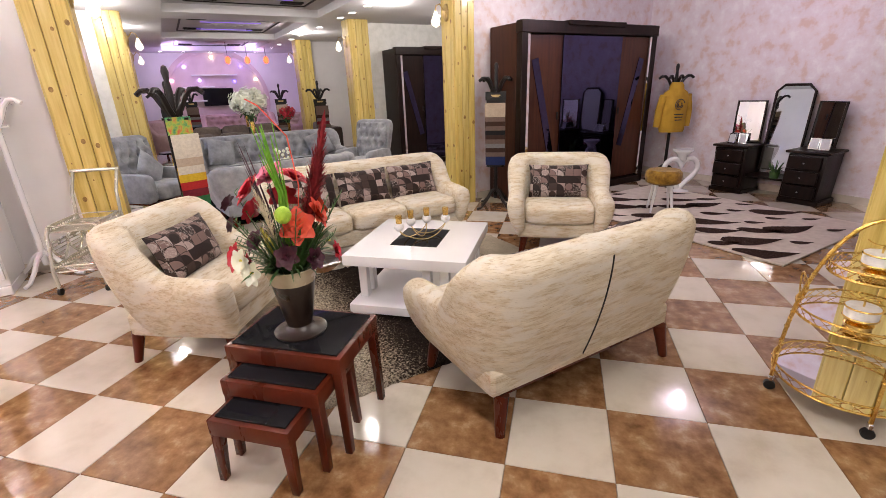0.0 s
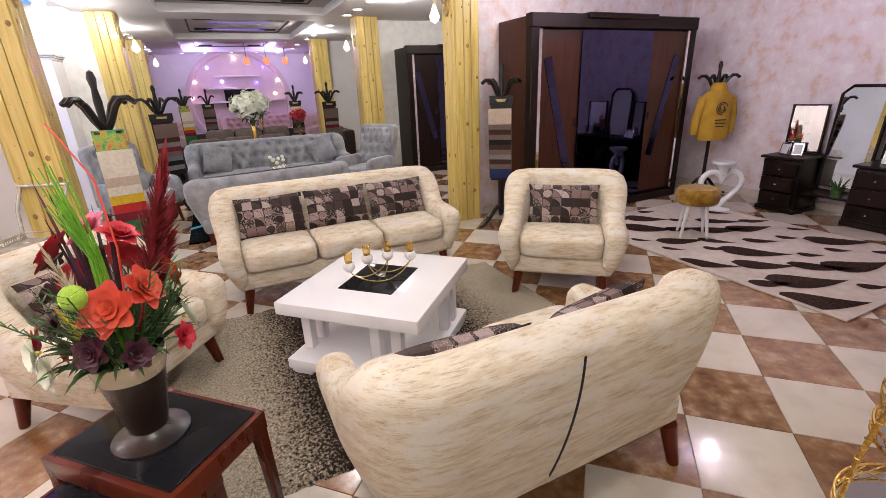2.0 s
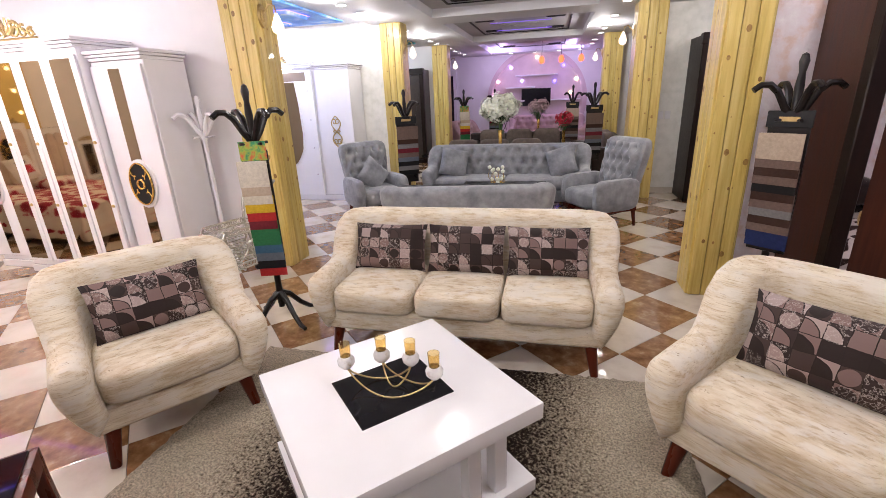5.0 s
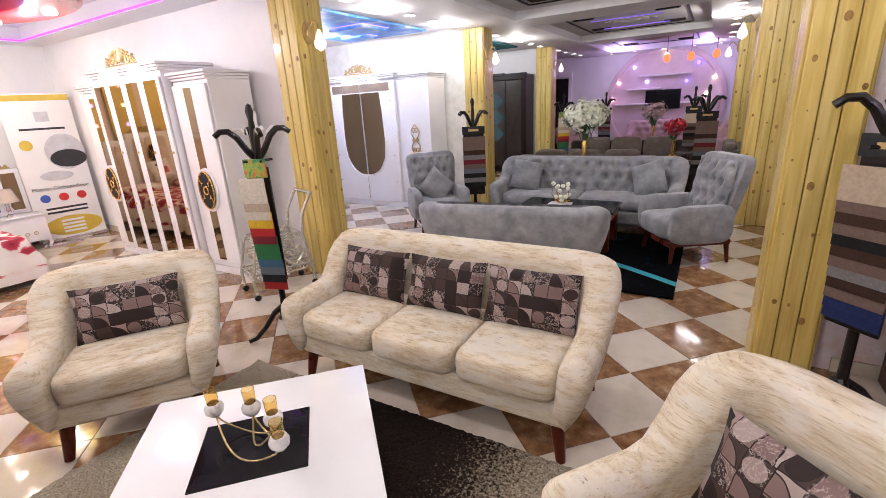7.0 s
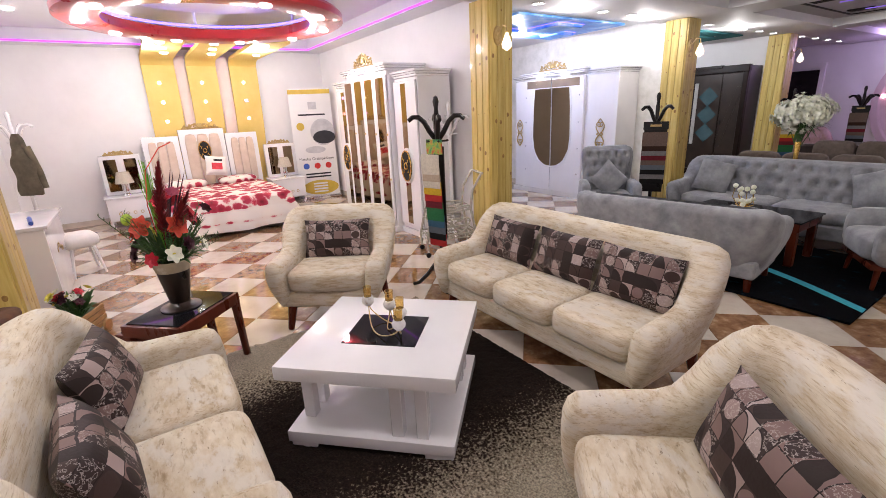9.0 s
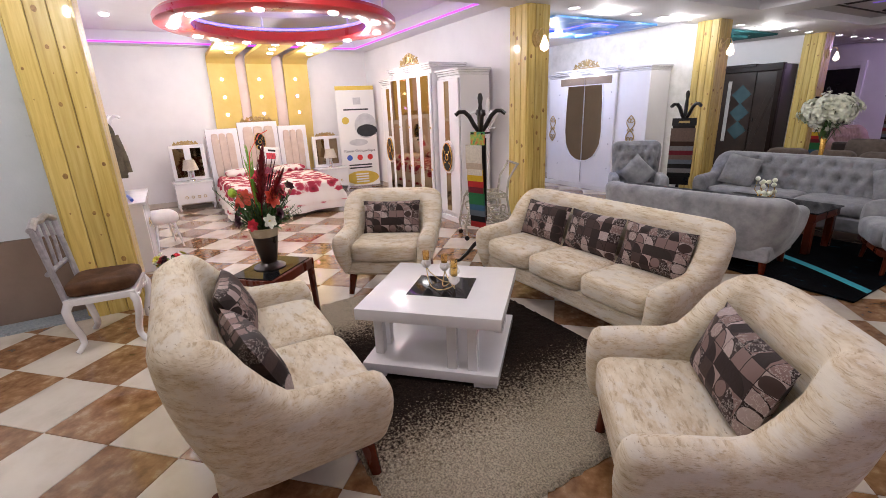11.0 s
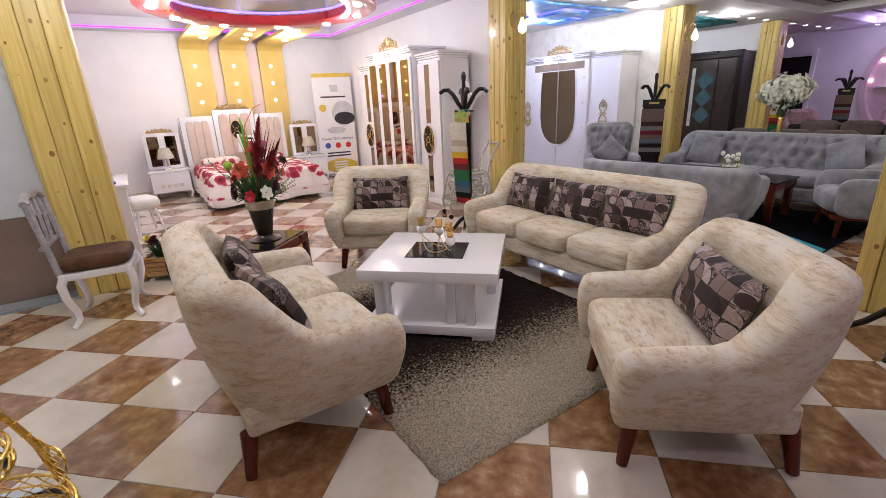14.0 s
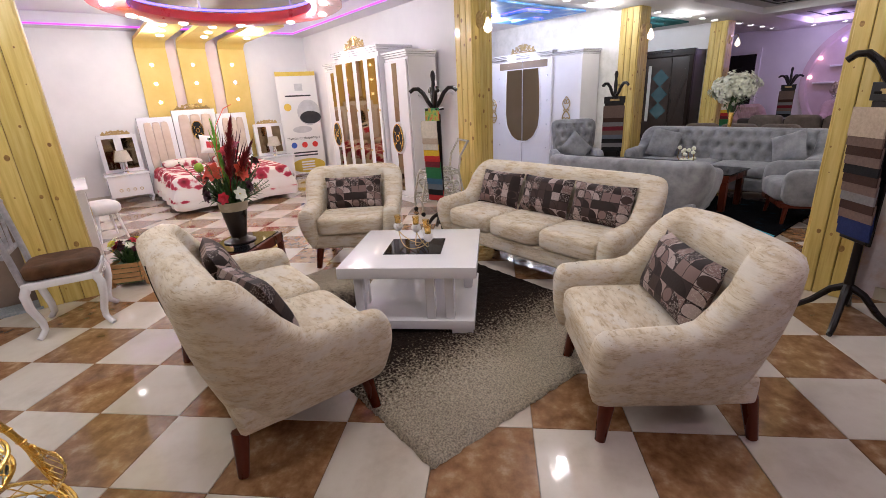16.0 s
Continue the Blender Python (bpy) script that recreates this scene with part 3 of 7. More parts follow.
def nest_table(m, w, d, h):
    ob = thing("nest_table", m, "red-brown wooden nesting side table with a black glass top", "side table", "nest of tables")
    part("apron", boxes(((0, 0, h - 0.045), (w, d, 0.075), 0.006, 2)), RED_WOOD, ob)
    part("glass_top", boxes(((0, 0, h - 0.004), (w - 0.045, d - 0.045, 0.010), 0.002, 1)), BLACK_GLASS, ob, "black glass top")
    for sx in (-1, 1):
        for sy in (-1, 1):
            bm = bmesh.new()
            vs = box(bm, (0, 0, (h - 0.06) / 2), (0.045, 0.045, h - 0.06), 0.004, 1)
            for v in vs:
                if v.co.z < 0.1:
                    v.co.x *= 0.75
                    v.co.y *= 0.75
                    v.co.x += sx * 0.012
                    v.co.y += sy * 0.012
            bmesh.ops.translate(bm, verts=bm.verts, vec=(sx * (w / 2 - 0.024), sy * (d / 2 - 0.024), 0))
            part("leg", bm, RED_WOOD, ob)
    return ob


nest_table(pose(-0.955, 1.46, 0), 0.56, 0.40, 0.50)
nest_table(pose(-0.955, 1.31, 0), 0.46, 0.33, 0.41)
nest_table(pose(-0.975, 1.15, 0), 0.37, 0.28, 0.32)

# ---- rugs ----
def shag_rug(m, w, d, label):
    nt_m = bpy.data.materials.new("shag_pile")
    nt, N, L, b = nodes_of(nt_m)
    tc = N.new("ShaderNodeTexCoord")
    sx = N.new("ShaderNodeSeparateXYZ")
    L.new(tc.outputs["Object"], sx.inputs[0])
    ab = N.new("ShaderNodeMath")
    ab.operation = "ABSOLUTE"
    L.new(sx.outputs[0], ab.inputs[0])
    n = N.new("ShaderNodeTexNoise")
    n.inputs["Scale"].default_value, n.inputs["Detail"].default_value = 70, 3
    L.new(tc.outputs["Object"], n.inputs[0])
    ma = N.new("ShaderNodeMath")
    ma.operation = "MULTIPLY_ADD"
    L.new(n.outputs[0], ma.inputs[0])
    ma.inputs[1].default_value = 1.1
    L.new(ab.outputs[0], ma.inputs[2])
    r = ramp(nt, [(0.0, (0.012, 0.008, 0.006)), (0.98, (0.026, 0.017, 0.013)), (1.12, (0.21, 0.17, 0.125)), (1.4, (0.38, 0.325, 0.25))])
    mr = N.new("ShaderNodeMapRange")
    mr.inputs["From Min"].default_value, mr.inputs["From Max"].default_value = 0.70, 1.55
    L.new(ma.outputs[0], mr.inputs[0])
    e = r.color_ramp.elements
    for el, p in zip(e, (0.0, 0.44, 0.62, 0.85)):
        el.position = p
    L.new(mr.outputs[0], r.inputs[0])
    n2 = N.new("ShaderNodeTexNoise")
    n2.inputs["Scale"].default_value = 110
    L.new(tc.outputs["Object"], n2.inputs[0])
    r2 = ramp(nt, [(0.3, (0.5, 0.5, 0.5)), (0.7, (1.25, 1.25, 1.25))])
    L.new(n2.outputs[0], r2.inputs[0])
    mu = N.new("ShaderNodeMix")
    mu.data_type, mu.blend_type = "RGBA", "MULTIPLY"
    mu.inputs[0].default_value = 1
    L.new(r.outputs[0], mu.inputs[6]), L.new(r2.outputs[0], mu.inputs[7])
    L.new(mu.outputs[2], b.inputs["Base Color"])
    b.inputs["Roughness"].default_value = 0.95
    b.inputs["Specular IOR Level"].default_value = 0.08
    bp = N.new("ShaderNodeBump")
    bp.inputs["Strength"].default_value, bp.inputs["Distance"].default_value = 0.8, 0.012
    L.new(n2.outputs[0], bp.inputs["Height"]), L.new(bp.outputs[0], b.inputs["Normal"])
    bm = bmesh.new()
    rng = random.Random(4)
    nx, ny = 110, 80
    g = [[bm.verts.new(((i / nx - 0.5) * w + rng.uniform(-0.006, 0.006), (j / ny - 0.5) * d + rng.uniform(-0.006, 0.006), 0.001 if i in (0, nx) or j in (0, ny) else 0.016 + rng.uniform(-0.006, 0.008))) for j in range(ny + 1)] for i in range(nx + 1)]
    for i in range(nx):
        for j in range(ny):
            bm.faces.new((g[i][j], g[i + 1][j], g[i + 1][j + 1], g[i][j + 1]))
    ob = part("rug", bm, nt_m)
    ob.matrix_world = m
    return tagged(ob, label, "rug")


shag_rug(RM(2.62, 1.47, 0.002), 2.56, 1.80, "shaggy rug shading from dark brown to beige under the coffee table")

RUG_CREAM = mat("cream_rug_pile", [(0.54, 0.46, 0.41), (0.66, 0.58, 0.52)], 14, 0.95, bump=0.6, fine=160, spec=0.1)
RUG_DARK = mat("dark_brown_rug_pile", [(0.018, 0.008, 0.007), (0.045, 0.026, 0.021), (0.16, 0.12, 0.10)], 60, 0.95, bump=0.6, fine=160, lo=0.35, hi=0.8, spec=0.05)
leaf_rug = thing("leaf_rug", RM(2.66, 5.16, 0.003), "cream rug with dark brown drifting leaf shapes", "rug")
part("rug_body", boxes(((0, 0, 0.008), (1.88, 2.62, 0.016), 0.006, 2)), RUG_CREAM, leaf_rug)
rng = random.Random(11)
for i in range(34):
    cx, cy = -0.78 + 0.31 * (i % 6) + rng.uniform(-0.06, 0.06), -1.12 + 0.42 * (i // 6) + 0.2 * (i % 2) + rng.uniform(-0.08, 0.08)
    ln, wd, an = rng.choice((0.22, 0.34, 0.5, 0.6)), 0.0, -0.75 + rng.uniform(-0.3, 0.3)
    wd = ln * rng.uniform(0.17, 0.26)
    bm = bmesh.new()
    a, b = [], []
    for k in range(11):
        s = k / 10
        r = wd * math.sin(math.pi * s ** 0.6) * (1 - 0.3 * s)
        bend = 0.35 * ln * (s - 0.4) ** 2
        for side, out in ((1, a), (-1, b)):
            x, y = (s - 0.5) * ln, bend + side * r
            px, py = cx + x * math.cos(an) - y * math.sin(an), cy + x * math.sin(an) + y * math.cos(an)
            out.append(bm.verts.new((max(-0.92, min(0.92, px)), max(-1.29, min(1.29, py)), 0.0195)))
    for k in range(10):
        bm.faces.new((a[k], b[k], b[k + 1], a[k + 1]))
    bmesh.ops.remove_doubles(bm, verts=bm.verts, dist=0.0005)
    part("leaf_patch", bm, RUG_DARK, leaf_rug, smooth=False)

BLUE_PILE = mat("black_blue_pile", [(0.002, 0.002, 0.003), (0.003, 0.005, 0.008), (0.01, 0.07, 0.10)], 9, 0.95, bump=0.6, fine=140, lo=0.5, hi=0.75, spec=0.05)
TEAL_PILE = mat("turquoise_pile", [(0.02, 0.30, 0.40), (0.06, 0.45, 0.55)], 40, 0.95, bump=0.6, fine=140)
blue_rug = thing("blue_rug", RM(6.62, 1.45, 0.003), "black shaggy rug with a curved turquoise band", "rug")
part("rug_body", boxes(((0, 0, 0.01), (2.5, 1.85, 0.02), 0.008, 2)), BLUE_PILE, blue_rug)
bm = bmesh.new()
rows = [[bm.verts.new((1.25 - 2.5 * s, -0.62 + 0.62 * math.sin(2.6 * s) + w, 0.0235)) for w in (-0.05, 0.05)] for s in [i / 24 for i in range(25)]]
for a, b in zip(rows, rows[1:]):
    bm.faces.new((a[0], a[1], b[1], b[0]))
part("band", bm, TEAL_PILE, blue_rug, "turquoise band", False)


# ---- candle holder, vase and flowers ----
CUP = mat("white_gold_ceramic", [(0.80, 0.78, 0.76), (0.72, 0.70, 0.70), (0.30, 0.20, 0.10)], 28, 0.25, lo=0.4, hi=0.75)
AMBER = glassy("amber_glass", (1.0, 0.80, 0.42), 0.03, 1.2, 0.08)


def candle_holder(m):
    ob = thing("candle_holder", m, "gold wire candle holder with four white cups and amber glasses", "candle holder")
    tops = [(-0.19, -0.01), (-0.06, 0.06), (0.07, 0.055), (0.19, -0.02)]
    for (x, y), (x2, y2) in ((tops[0], tops[2]), (tops[1], tops[3])):
        bm = bmesh.new()
        tube(bm, [(x + (x2 - x) * s, y + (y2 - y) * s + 0.03 * math.sin(math.pi * s), 0.085 - 0.08 * math.sin(math.pi * s) ** 0.7) for s in [i / 16 for i in range(17)]], 0.0035, 6)
        part("wire", bm, GOLD_PALE, ob)
    for (x, y), (x2, y2) in ((tops[0], tops[3]), (tops[1], tops[2])):
        bm = bmesh.new()
        tube(bm, [(x + (x2 - x) * s, y + (y2 - y) * s - 0.05 * math.sin(math.pi * s), 0.085 - 0.081 * math.sin(math.pi * s) ** 0.7) for s in [i / 16 for i in range(17)]], 0.0035, 6)
        part("wire", bm, GOLD_PALE, ob)
    for x, y in tops:
        bm = bmesh.new()
        lathe(bm, [(0.004, 0.08), (0.018, 0.086), (0.034, 0.105), (0.036, 0.122), (0.026, 0.142), (0.022, 0.142), (0.03, 0.12), (0.0, 0.095)], 18, (x, y, 0))
        cup = part("cup", bm, CUP, ob)
        bm = bmesh.new()
        lathe(bm, [(0.019, 0.125), (0.021, 0.142), (0.024, 0.20), (0.0225, 0.20), (0.0195, 0.144), (0.0, 0.128)], 18, (x, y, 0))
        part("glass", bm, AMBER, cup, "amber glass tumbler")
    return ob


candle_holder(pose(-0.80, 2.866, 0.489, 0, 0, 45))

VASE_M = mat("smoked_vase_glass", [(0.009, 0.005, 0.003), (0.024, 0.013, 0.009)], 8, 0.3, coat=0.1)
VASE_RIM = mat("cream_vase_glaze", [(0.42, 0.36, 0.25), (0.52, 0.45, 0.32)], 12, 0.25, coat=0.4)
GREEN = mat("leaf_green", [(0.02, 0.06, 0.015), (0.06, 0.14, 0.03)], 20, 0.5)
GRASS_M = mat("fresh_grass_green", [(0.10, 0.32, 0.02), (0.22, 0.48, 0.04)], 20, 0.45)
LIME = mat("lime_green", [(0.28, 0.50, 0.03), (0.42, 0.62, 0.06)], 60, 0.6, bump=0.6, fine=220)
REDP = mat("crimson_petal", [(0.42, 0.008, 0.02), (0.66, 0.03, 0.06)], 20, 0.5)
PINKP = mat("coral_petal", [(0.56, 0.035, 0.02), (0.70, 0.10, 0.045)], 20, 0.5)
ROSEP = mat("rose_pink_petal", [(0.66, 0.08, 0.20), (0.80, 0.25, 0.36)], 20, 0.5)
DARKP = mat("dark_purple_petal", [(0.02, 0.005, 0.012), (0.09, 0.012, 0.03)], 20, 0.5)
WHITEP = mat("white_petal", [(0.82, 0.85, 0.66), (0.90, 0.91, 0.82)], 20, 0.55)
PLUME = mat("dark_red_plume", [(0.16, 0.006, 0.010), (0.34, 0.018, 0.026)], 30, 0.8)
PALE_PLUME = mat("pale_plume", [(0.60, 0.50, 0.36), (0.72, 0.64, 0.5)], 30, 0.8)
YELLOW = mat("yellow_plume", [(0.66, 0.56, 0.06), (0.75, 0.68, 0.15)], 60, 0.8)


def petals(bm, c, n, length, width, cup, turn=0.0, tilt=Matrix.Identity(3), curl=0.3):
    """A ring of n curved petals round c; cup: how far they stand up (degrees)."""
    for k in range(n):
        rot = Matrix.Rotation(2 * math.pi * k / n + turn, 3, "Z")
        rows = []
        for i in range(5):
            s = i / 4
            w = width * math.sin(math.pi * (0.12 + 0.80 * s)) * 0.5
            a = radians(cup) * (1 - curl * s)
            r, z = length * s * math.cos(a), length * s * math.sin(a)
            rows.append([bm.verts.new(Vector(c) + tilt @ (rot @ Vector((r, t * w, z + abs(t) * w * 0.35)))) for t in (-1, 0, 1)])
        for a, b in zip(rows, rows[1:]):
            for q in range(2):
                bm.faces.new((a[q], a[q + 1], b[q + 1], b[q]))


def tilt_to(d):
    return Vector((0, 0, 1)).rotation_difference(Vector(d)).to_matrix()


def bloom(parent, c, d, size, material, name="flower", layers=3, centre=None):
    bm = bmesh.new()
    t = tilt_to(d)
    for k in range(layers):
        petals(bm, c, 6 - (k > 1), size * (1 - 0.18 * k), size * 0.75, 18 + 24 * k, 0.5 * k, t)
    if centre is not None:
        m0 = len(bm.faces)
        lathe(bm, [(0.0, 0.0), (size * 0.25, size * 0.06), (size * 0.18, size * 0.16), (0.0, size * 0.2)], 10, c)
        bm.faces.ensure_lookup_table()
        for f in bm.faces[m0:]:
            f.material_index = 1
        return part(name, bm, [material, centre], parent)
    return part(name, bm, material, parent)


def blade(bm, p0, p1, w, sag=0.0, n=6):
    p0, p1 = Vector(p0), Vector(p1)
    side = (p1 - p0).cross(Vector((0.3, 0.2, 1))).normalized()
    rows = []
    for i in range(n + 1):
        s = i / n
        q = p0.lerp(p1, s) + Vector((0, 0, sag * 4 * s * (1 - s)))
        rows.append([bm.verts.new(q + side * t * w * (1 - s) ** 0.5 * min(1, 0.35 + 2 * s)) for t in (-0.5, 0.5)])
    for a, b in zip(rows, rows[1:]):
        bm.faces.new((a[0], a[1], b[1], b[0]))


def plume(parent, p0, p1, r, material, rng, n=150, name="plume"):
    bm = bmesh.new()
    p0, p1 = Vector(p0), Vector(p1)
    d = p1 - p0
    bend = Vector((d.y, -d.x, 0)) * 0.08
    tube(bm, [p0 + d * s + bend * math.sin(3.14 * s) for s in [i / 8 for i in range(9)]], 0.004, 5, 0.001)
    for i in range(n):
        s = rng.uniform(0.25, 1.0)
        q = p0 + d * s + bend * math.sin(3.14 * s)
        o = Vector((rng.gauss(0, 1), rng.gauss(0, 1), rng.gauss(0, 0.5))).normalized()
        e = q + o * r * math.sin(math.pi * min(1, 0.15 + 0.85 * s)) + d.normalized() * r * 1.2
        blade(bm, q, e, r * 0.22, 0, 2)
    return part(name, bm, material, parent)


vase = thing("flower_vase", pose(-0.960, 1.445, 0.5015), "dark smoked vase with red, white and green artificial flowers", "vase")
bm = bmesh.new()
lathe(bm, [(0.0, 0.0), (0.098, 0.0), (0.10, 0.006), (0.06, 0.016), (0.048, 0.03), (0.055, 0.06), (0.074, 0.16), (0.084, 0.215), (0.080, 0.215), (0.07, 0.16), (0.0, 0.05)], 28)
part("body", bm, VASE_M, vase)
bm = bmesh.new()
lathe(bm, [(0.081, 0.192), (0.088, 0.215), (0.094, 0.243), (0.090, 0.246), (0.084, 0.22), (0.07, 0.20)], 28)
part("rim", bm, VASE_RIM, vase, "cream glazed rim")
vase.scale = (1.18, 1.18, 1.30)
rng = random.Random(21)
bm = bmesh.new()
for i in range(170):
    a, r = rng.uniform(0, 6.28), rng.uniform(0.05, 0.21)
    z = rng.uniform(0.24, 0.42)
    blade(bm, (0.05 * math.cos(a), 0.05 * math.sin(a), 0.22), (r * math.cos(a), r * math.sin(a), z), rng.uniform(0.010, 0.026), 0.03)
part("foliage", bm, GREEN, vase, "dark green leaves")
bm = bmesh.new()
for i in range(26):
    a, r = rng.uniform(0, 6.28), rng.uniform(0.0, 0.035)
    tube(bm, [(0.02 * math.cos(a), 0.02 * math.sin(a), 0.25), (0.02 + 0.4 * r * math.cos(a), 0.4 * r * math.sin(a) - 0.01, 0.5), (0.0 + r * math.cos(a), r * math.sin(a) - 0.035, rng.uniform(0.60, 0.72))], 0.0028, 4, 0.0015)
part("grass_tuft", bm, GRASS_M, vase, "tall fresh green grass stems")
bm = bmesh.new()
for i in range(9):
    a = rng.uniform(0, 6.28)
    blade(bm, (0.02 * math.cos(a), 0.02 * math.sin(a), 0.3), (-0.09 + 0.07 * math.cos(a), 0.05 + 0.07 * math.sin(a), rng.uniform(0.55, 0.68)), 0.016, 0.01)
part("dark_leaf_spray", bm, DARKP, vase, "dark spiky leaves")
plume(vase, (0.03, 0.02, 0.28), (0.11, 0.16, 0.69), 0.046, PLUME, rng, 460)
plume(vase, (0.02, 0.03, 0.28), (0.03, 0.21, 0.56), 0.042, PLUME, rng, 360)
plume(vase, (0.0, -0.03, 0.26), (-0.05, -0.07, 0.52), 0.03, PALE_PLUME, rng, 130)
plume(vase, (0.0, -0.05, 0.25), (-0.02, -0.10, 0.40), 0.022, YELLOW, rng, 160)
bm = bmesh.new()
tube(bm, [(0.04, 0.0, 0.3), (0.075, 0.01, 0.52), (0.05, 0.02, 0.67), (-0.05, 0.03, 0.76), (-0.11, 0.05, 0.78)], 0.0025, 5)
part("twig", bm, PINKP, vase, "bent orange twig")
bm = bmesh.new()
bmesh.ops.create_icosphere(bm, subdivisions=3, radius=0.027, matrix=Matrix.Translation((0.085, -0.12, 0.455)))
part("ball_flower", bm, LIME, vase, "lime green ball flower")
for c, d, s, mt in (((-0.10, -0.02, 0.50), (-0.6, -0.5, 0.7), 0.075, REDP), ((-0.05, 0.04, 0.54), (-0.2, -0.6, 0.9), 0.07, ROSEP), ((0.03, 0.05, 0.53), (0.4, 0.1, 0.8), 0.062, REDP),
                    ((0.09, -0.06, 0.40), (0.5, -0.6, 0.5), 0.078, PINKP), ((0.13, 0.0, 0.43), (0.8, 0.2, 0.4), 0.066, PINKP), ((-0.06, 0.10, 0.45), (-0.4, 0.8, 0.5), 0.072, REDP), ((0.05, 0.12, 0.42), (0.2, 0.9, 0.3), 0.07, PINKP), ((-0.14, 0.03, 0.42), (-0.9, 0.1, 0.4), 0.062, REDP)):
    bloom(vase, c, d, s * 0.85, mt, "lily", 4)
for c, d, s in (((0.07, -0.11, 0.32), (0.3, -0.8, 0.3), 0.07), ((0.14, -0.06, 0.30), (0.8, -0.3, 0.2), 0.06), ((-0.05, -0.10, 0.36), (-0.2, -0.7, 0.5), 0.06), ((0.02, 0.14, 0.33), (0, 1, 0.3), 0.06), ((-0.26, 0.05, 0.44), (-0.8, 0, 0.5), 0.055), ((-0.22, 0.0, 0.38), (-0.8, -0.2, 0.2), 0.05)):
    bloom(vase, c, d, s * 0.66, DARKP, "dark_rose", 4)
for c, d, s in (((-0.14, -0.10, 0.30), (-0.4, -0.8, 0.3), 0.07), ((-0.12, -0.06, 0.27), (-0.5, -0.8, 0.0), 0.05), ((0.16, 0.05, 0.29), (0.9, 0.2, 0.2), 0.05)):
    bloom(vase, c, d, s * 0.75, REDP, "carnation", 5)
for c, d in (((-0.09, -0.14, 0.305), (-0.2, -0.95, 0.2)), ((-0.055, -0.14, 0.265), (-0.1, -0.9, 0.2)), ((-0.10, 0.12, 0.30), (-0.4, 0.8, 0.3)), ((0.10, 0.12, 0.30), (0.4, 0.8, 0.3))):
    bloom(vase, c, d, 0.045, WHITEP, "daisy", 2, YELLOW)


bm = bmesh.new()
for i in range(26):
    a, r = rng.uniform(0, 6.28), rng.uniform(0.14, 0.25)
    q = Vector((r * math.cos(a), r * math.sin(a), rng.uniform(0.30, 0.50)))
    p0 = Vector((0.05 * math.cos(a), 0.05 * math.sin(a), 0.24))
    for k in range(9):
        s = 0.3 + 0.7 * k / 8
        e = p0.lerp(q, s)
        for sd in (-1, 1):
            blade(bm, e, e + Vector((-sd * 0.03 * math.sin(a), sd * 0.03 * math.cos(a), 0.015)), 0.006, 0, 2)
    tube(bm, [p0, q], 0.0018, 4)
part("fern_sprig", bm, GREEN, vase, "feathery green sprigs")


# ---- gold serving cart ----
def ring(bm, c, r, z, rad=0.005, n=40, squash=1.0):
    tube(bm, [(c[0] + r * math.cos(2 * math.pi * i / n), c[1] + squash * r * math.sin(2 * math.pi * i / n), z) for i in range(n)], rad, 6, None, True)


def lattice(bm, c, r, z0, z1, n=26, rad=0.002):
    for i in range(n):
        a, b = 2 * math.pi * i / n, 2 * math.pi * (i + 1) / n
        for s, e in ((a, b), (b, a)):
            tube(bm, [(c[0] + r * math.cos(s), c[1] + r * math.sin(s), z0), (c[0] + r * math.cos(e), c[1] + r * math.sin(e), z1)], rad, 4)


def wheel(parent, x, y, r=0.026):
    bm = bmesh.new()
    box(bm, (x, y, r * 2 + 0.015), (0.02, 0.03, 0.03), 0.004, 1)
    w = part("caster", bm, CHROME, parent, "metal caster")
    bm = bmesh.new()
    lathe(bm, [(0.008, -0.012), (r, -0.010), (r, 0.010), (0.008, 0.012)], 14)
    bmesh.ops.transform(bm, matrix=Matrix.Translation((x, y, r)) @ Matrix.Rotation(math.pi / 2, 4, "X"), verts=bm.verts)
    part("tyre", bm, BLACK_RUB, w, "black rubber wheel")


cart = thing("serving_cart", pose(1.56, 2.125, 0, 0, 0, -14.5), "gold metal serving cart with round mirror trays and arched frame", "serving cart")
for z, r in ((0.11, 0.275), (0.44, 0.24), (0.67, 0.16)):
    bm = bmesh.new()
    lathe(bm, [(0.0, z), (r, z), (r, z + 0.006), (0.0, z + 0.006)], 40)
    tr = part("tray", bm, MIRROR, cart, "round mirror tray")
    bm = bmesh.new()
    ring(bm, (0, 0), r + 0.004, z + 0.003, 0.006), ring(bm, (0, 0), r + 0.006, z + 0.045, 0.005)
    lattice(bm, (0, 0), r + 0.005, z + 0.003, z + 0.045)
    part("gallery", bm, GOLD, tr, "gold filigree gallery")
for k in range(2):
    a0 = math.pi + 0.2 + k * math.pi / 2
    bm = bmesh.new()
    pts = []
    last = 33 if k == 0 else 17
    for i in range(last):
        t = math.pi * i / 32
        pts.append((0.287 * math.cos(t) * math.cos(a0), 0.287 * math.cos(t) * math.sin(a0), 0.075 + 0.85 * math.sin(t) ** 0.85))
    tube(bm, pts, 0.009, 8)
    for i in range(2, last - 2):
        ring_c = Vector(pts[i])
        box(bm, ring_c, (0.021, 0.021, 0.006), 0.002, 1)
    part("arch", bm, GOLD, cart, "twisted gold arch")
    for s in (0, math.pi):
        wheel(cart, 0.287 * math.cos(a0 + s), 0.287 * math.sin(a0 + s))
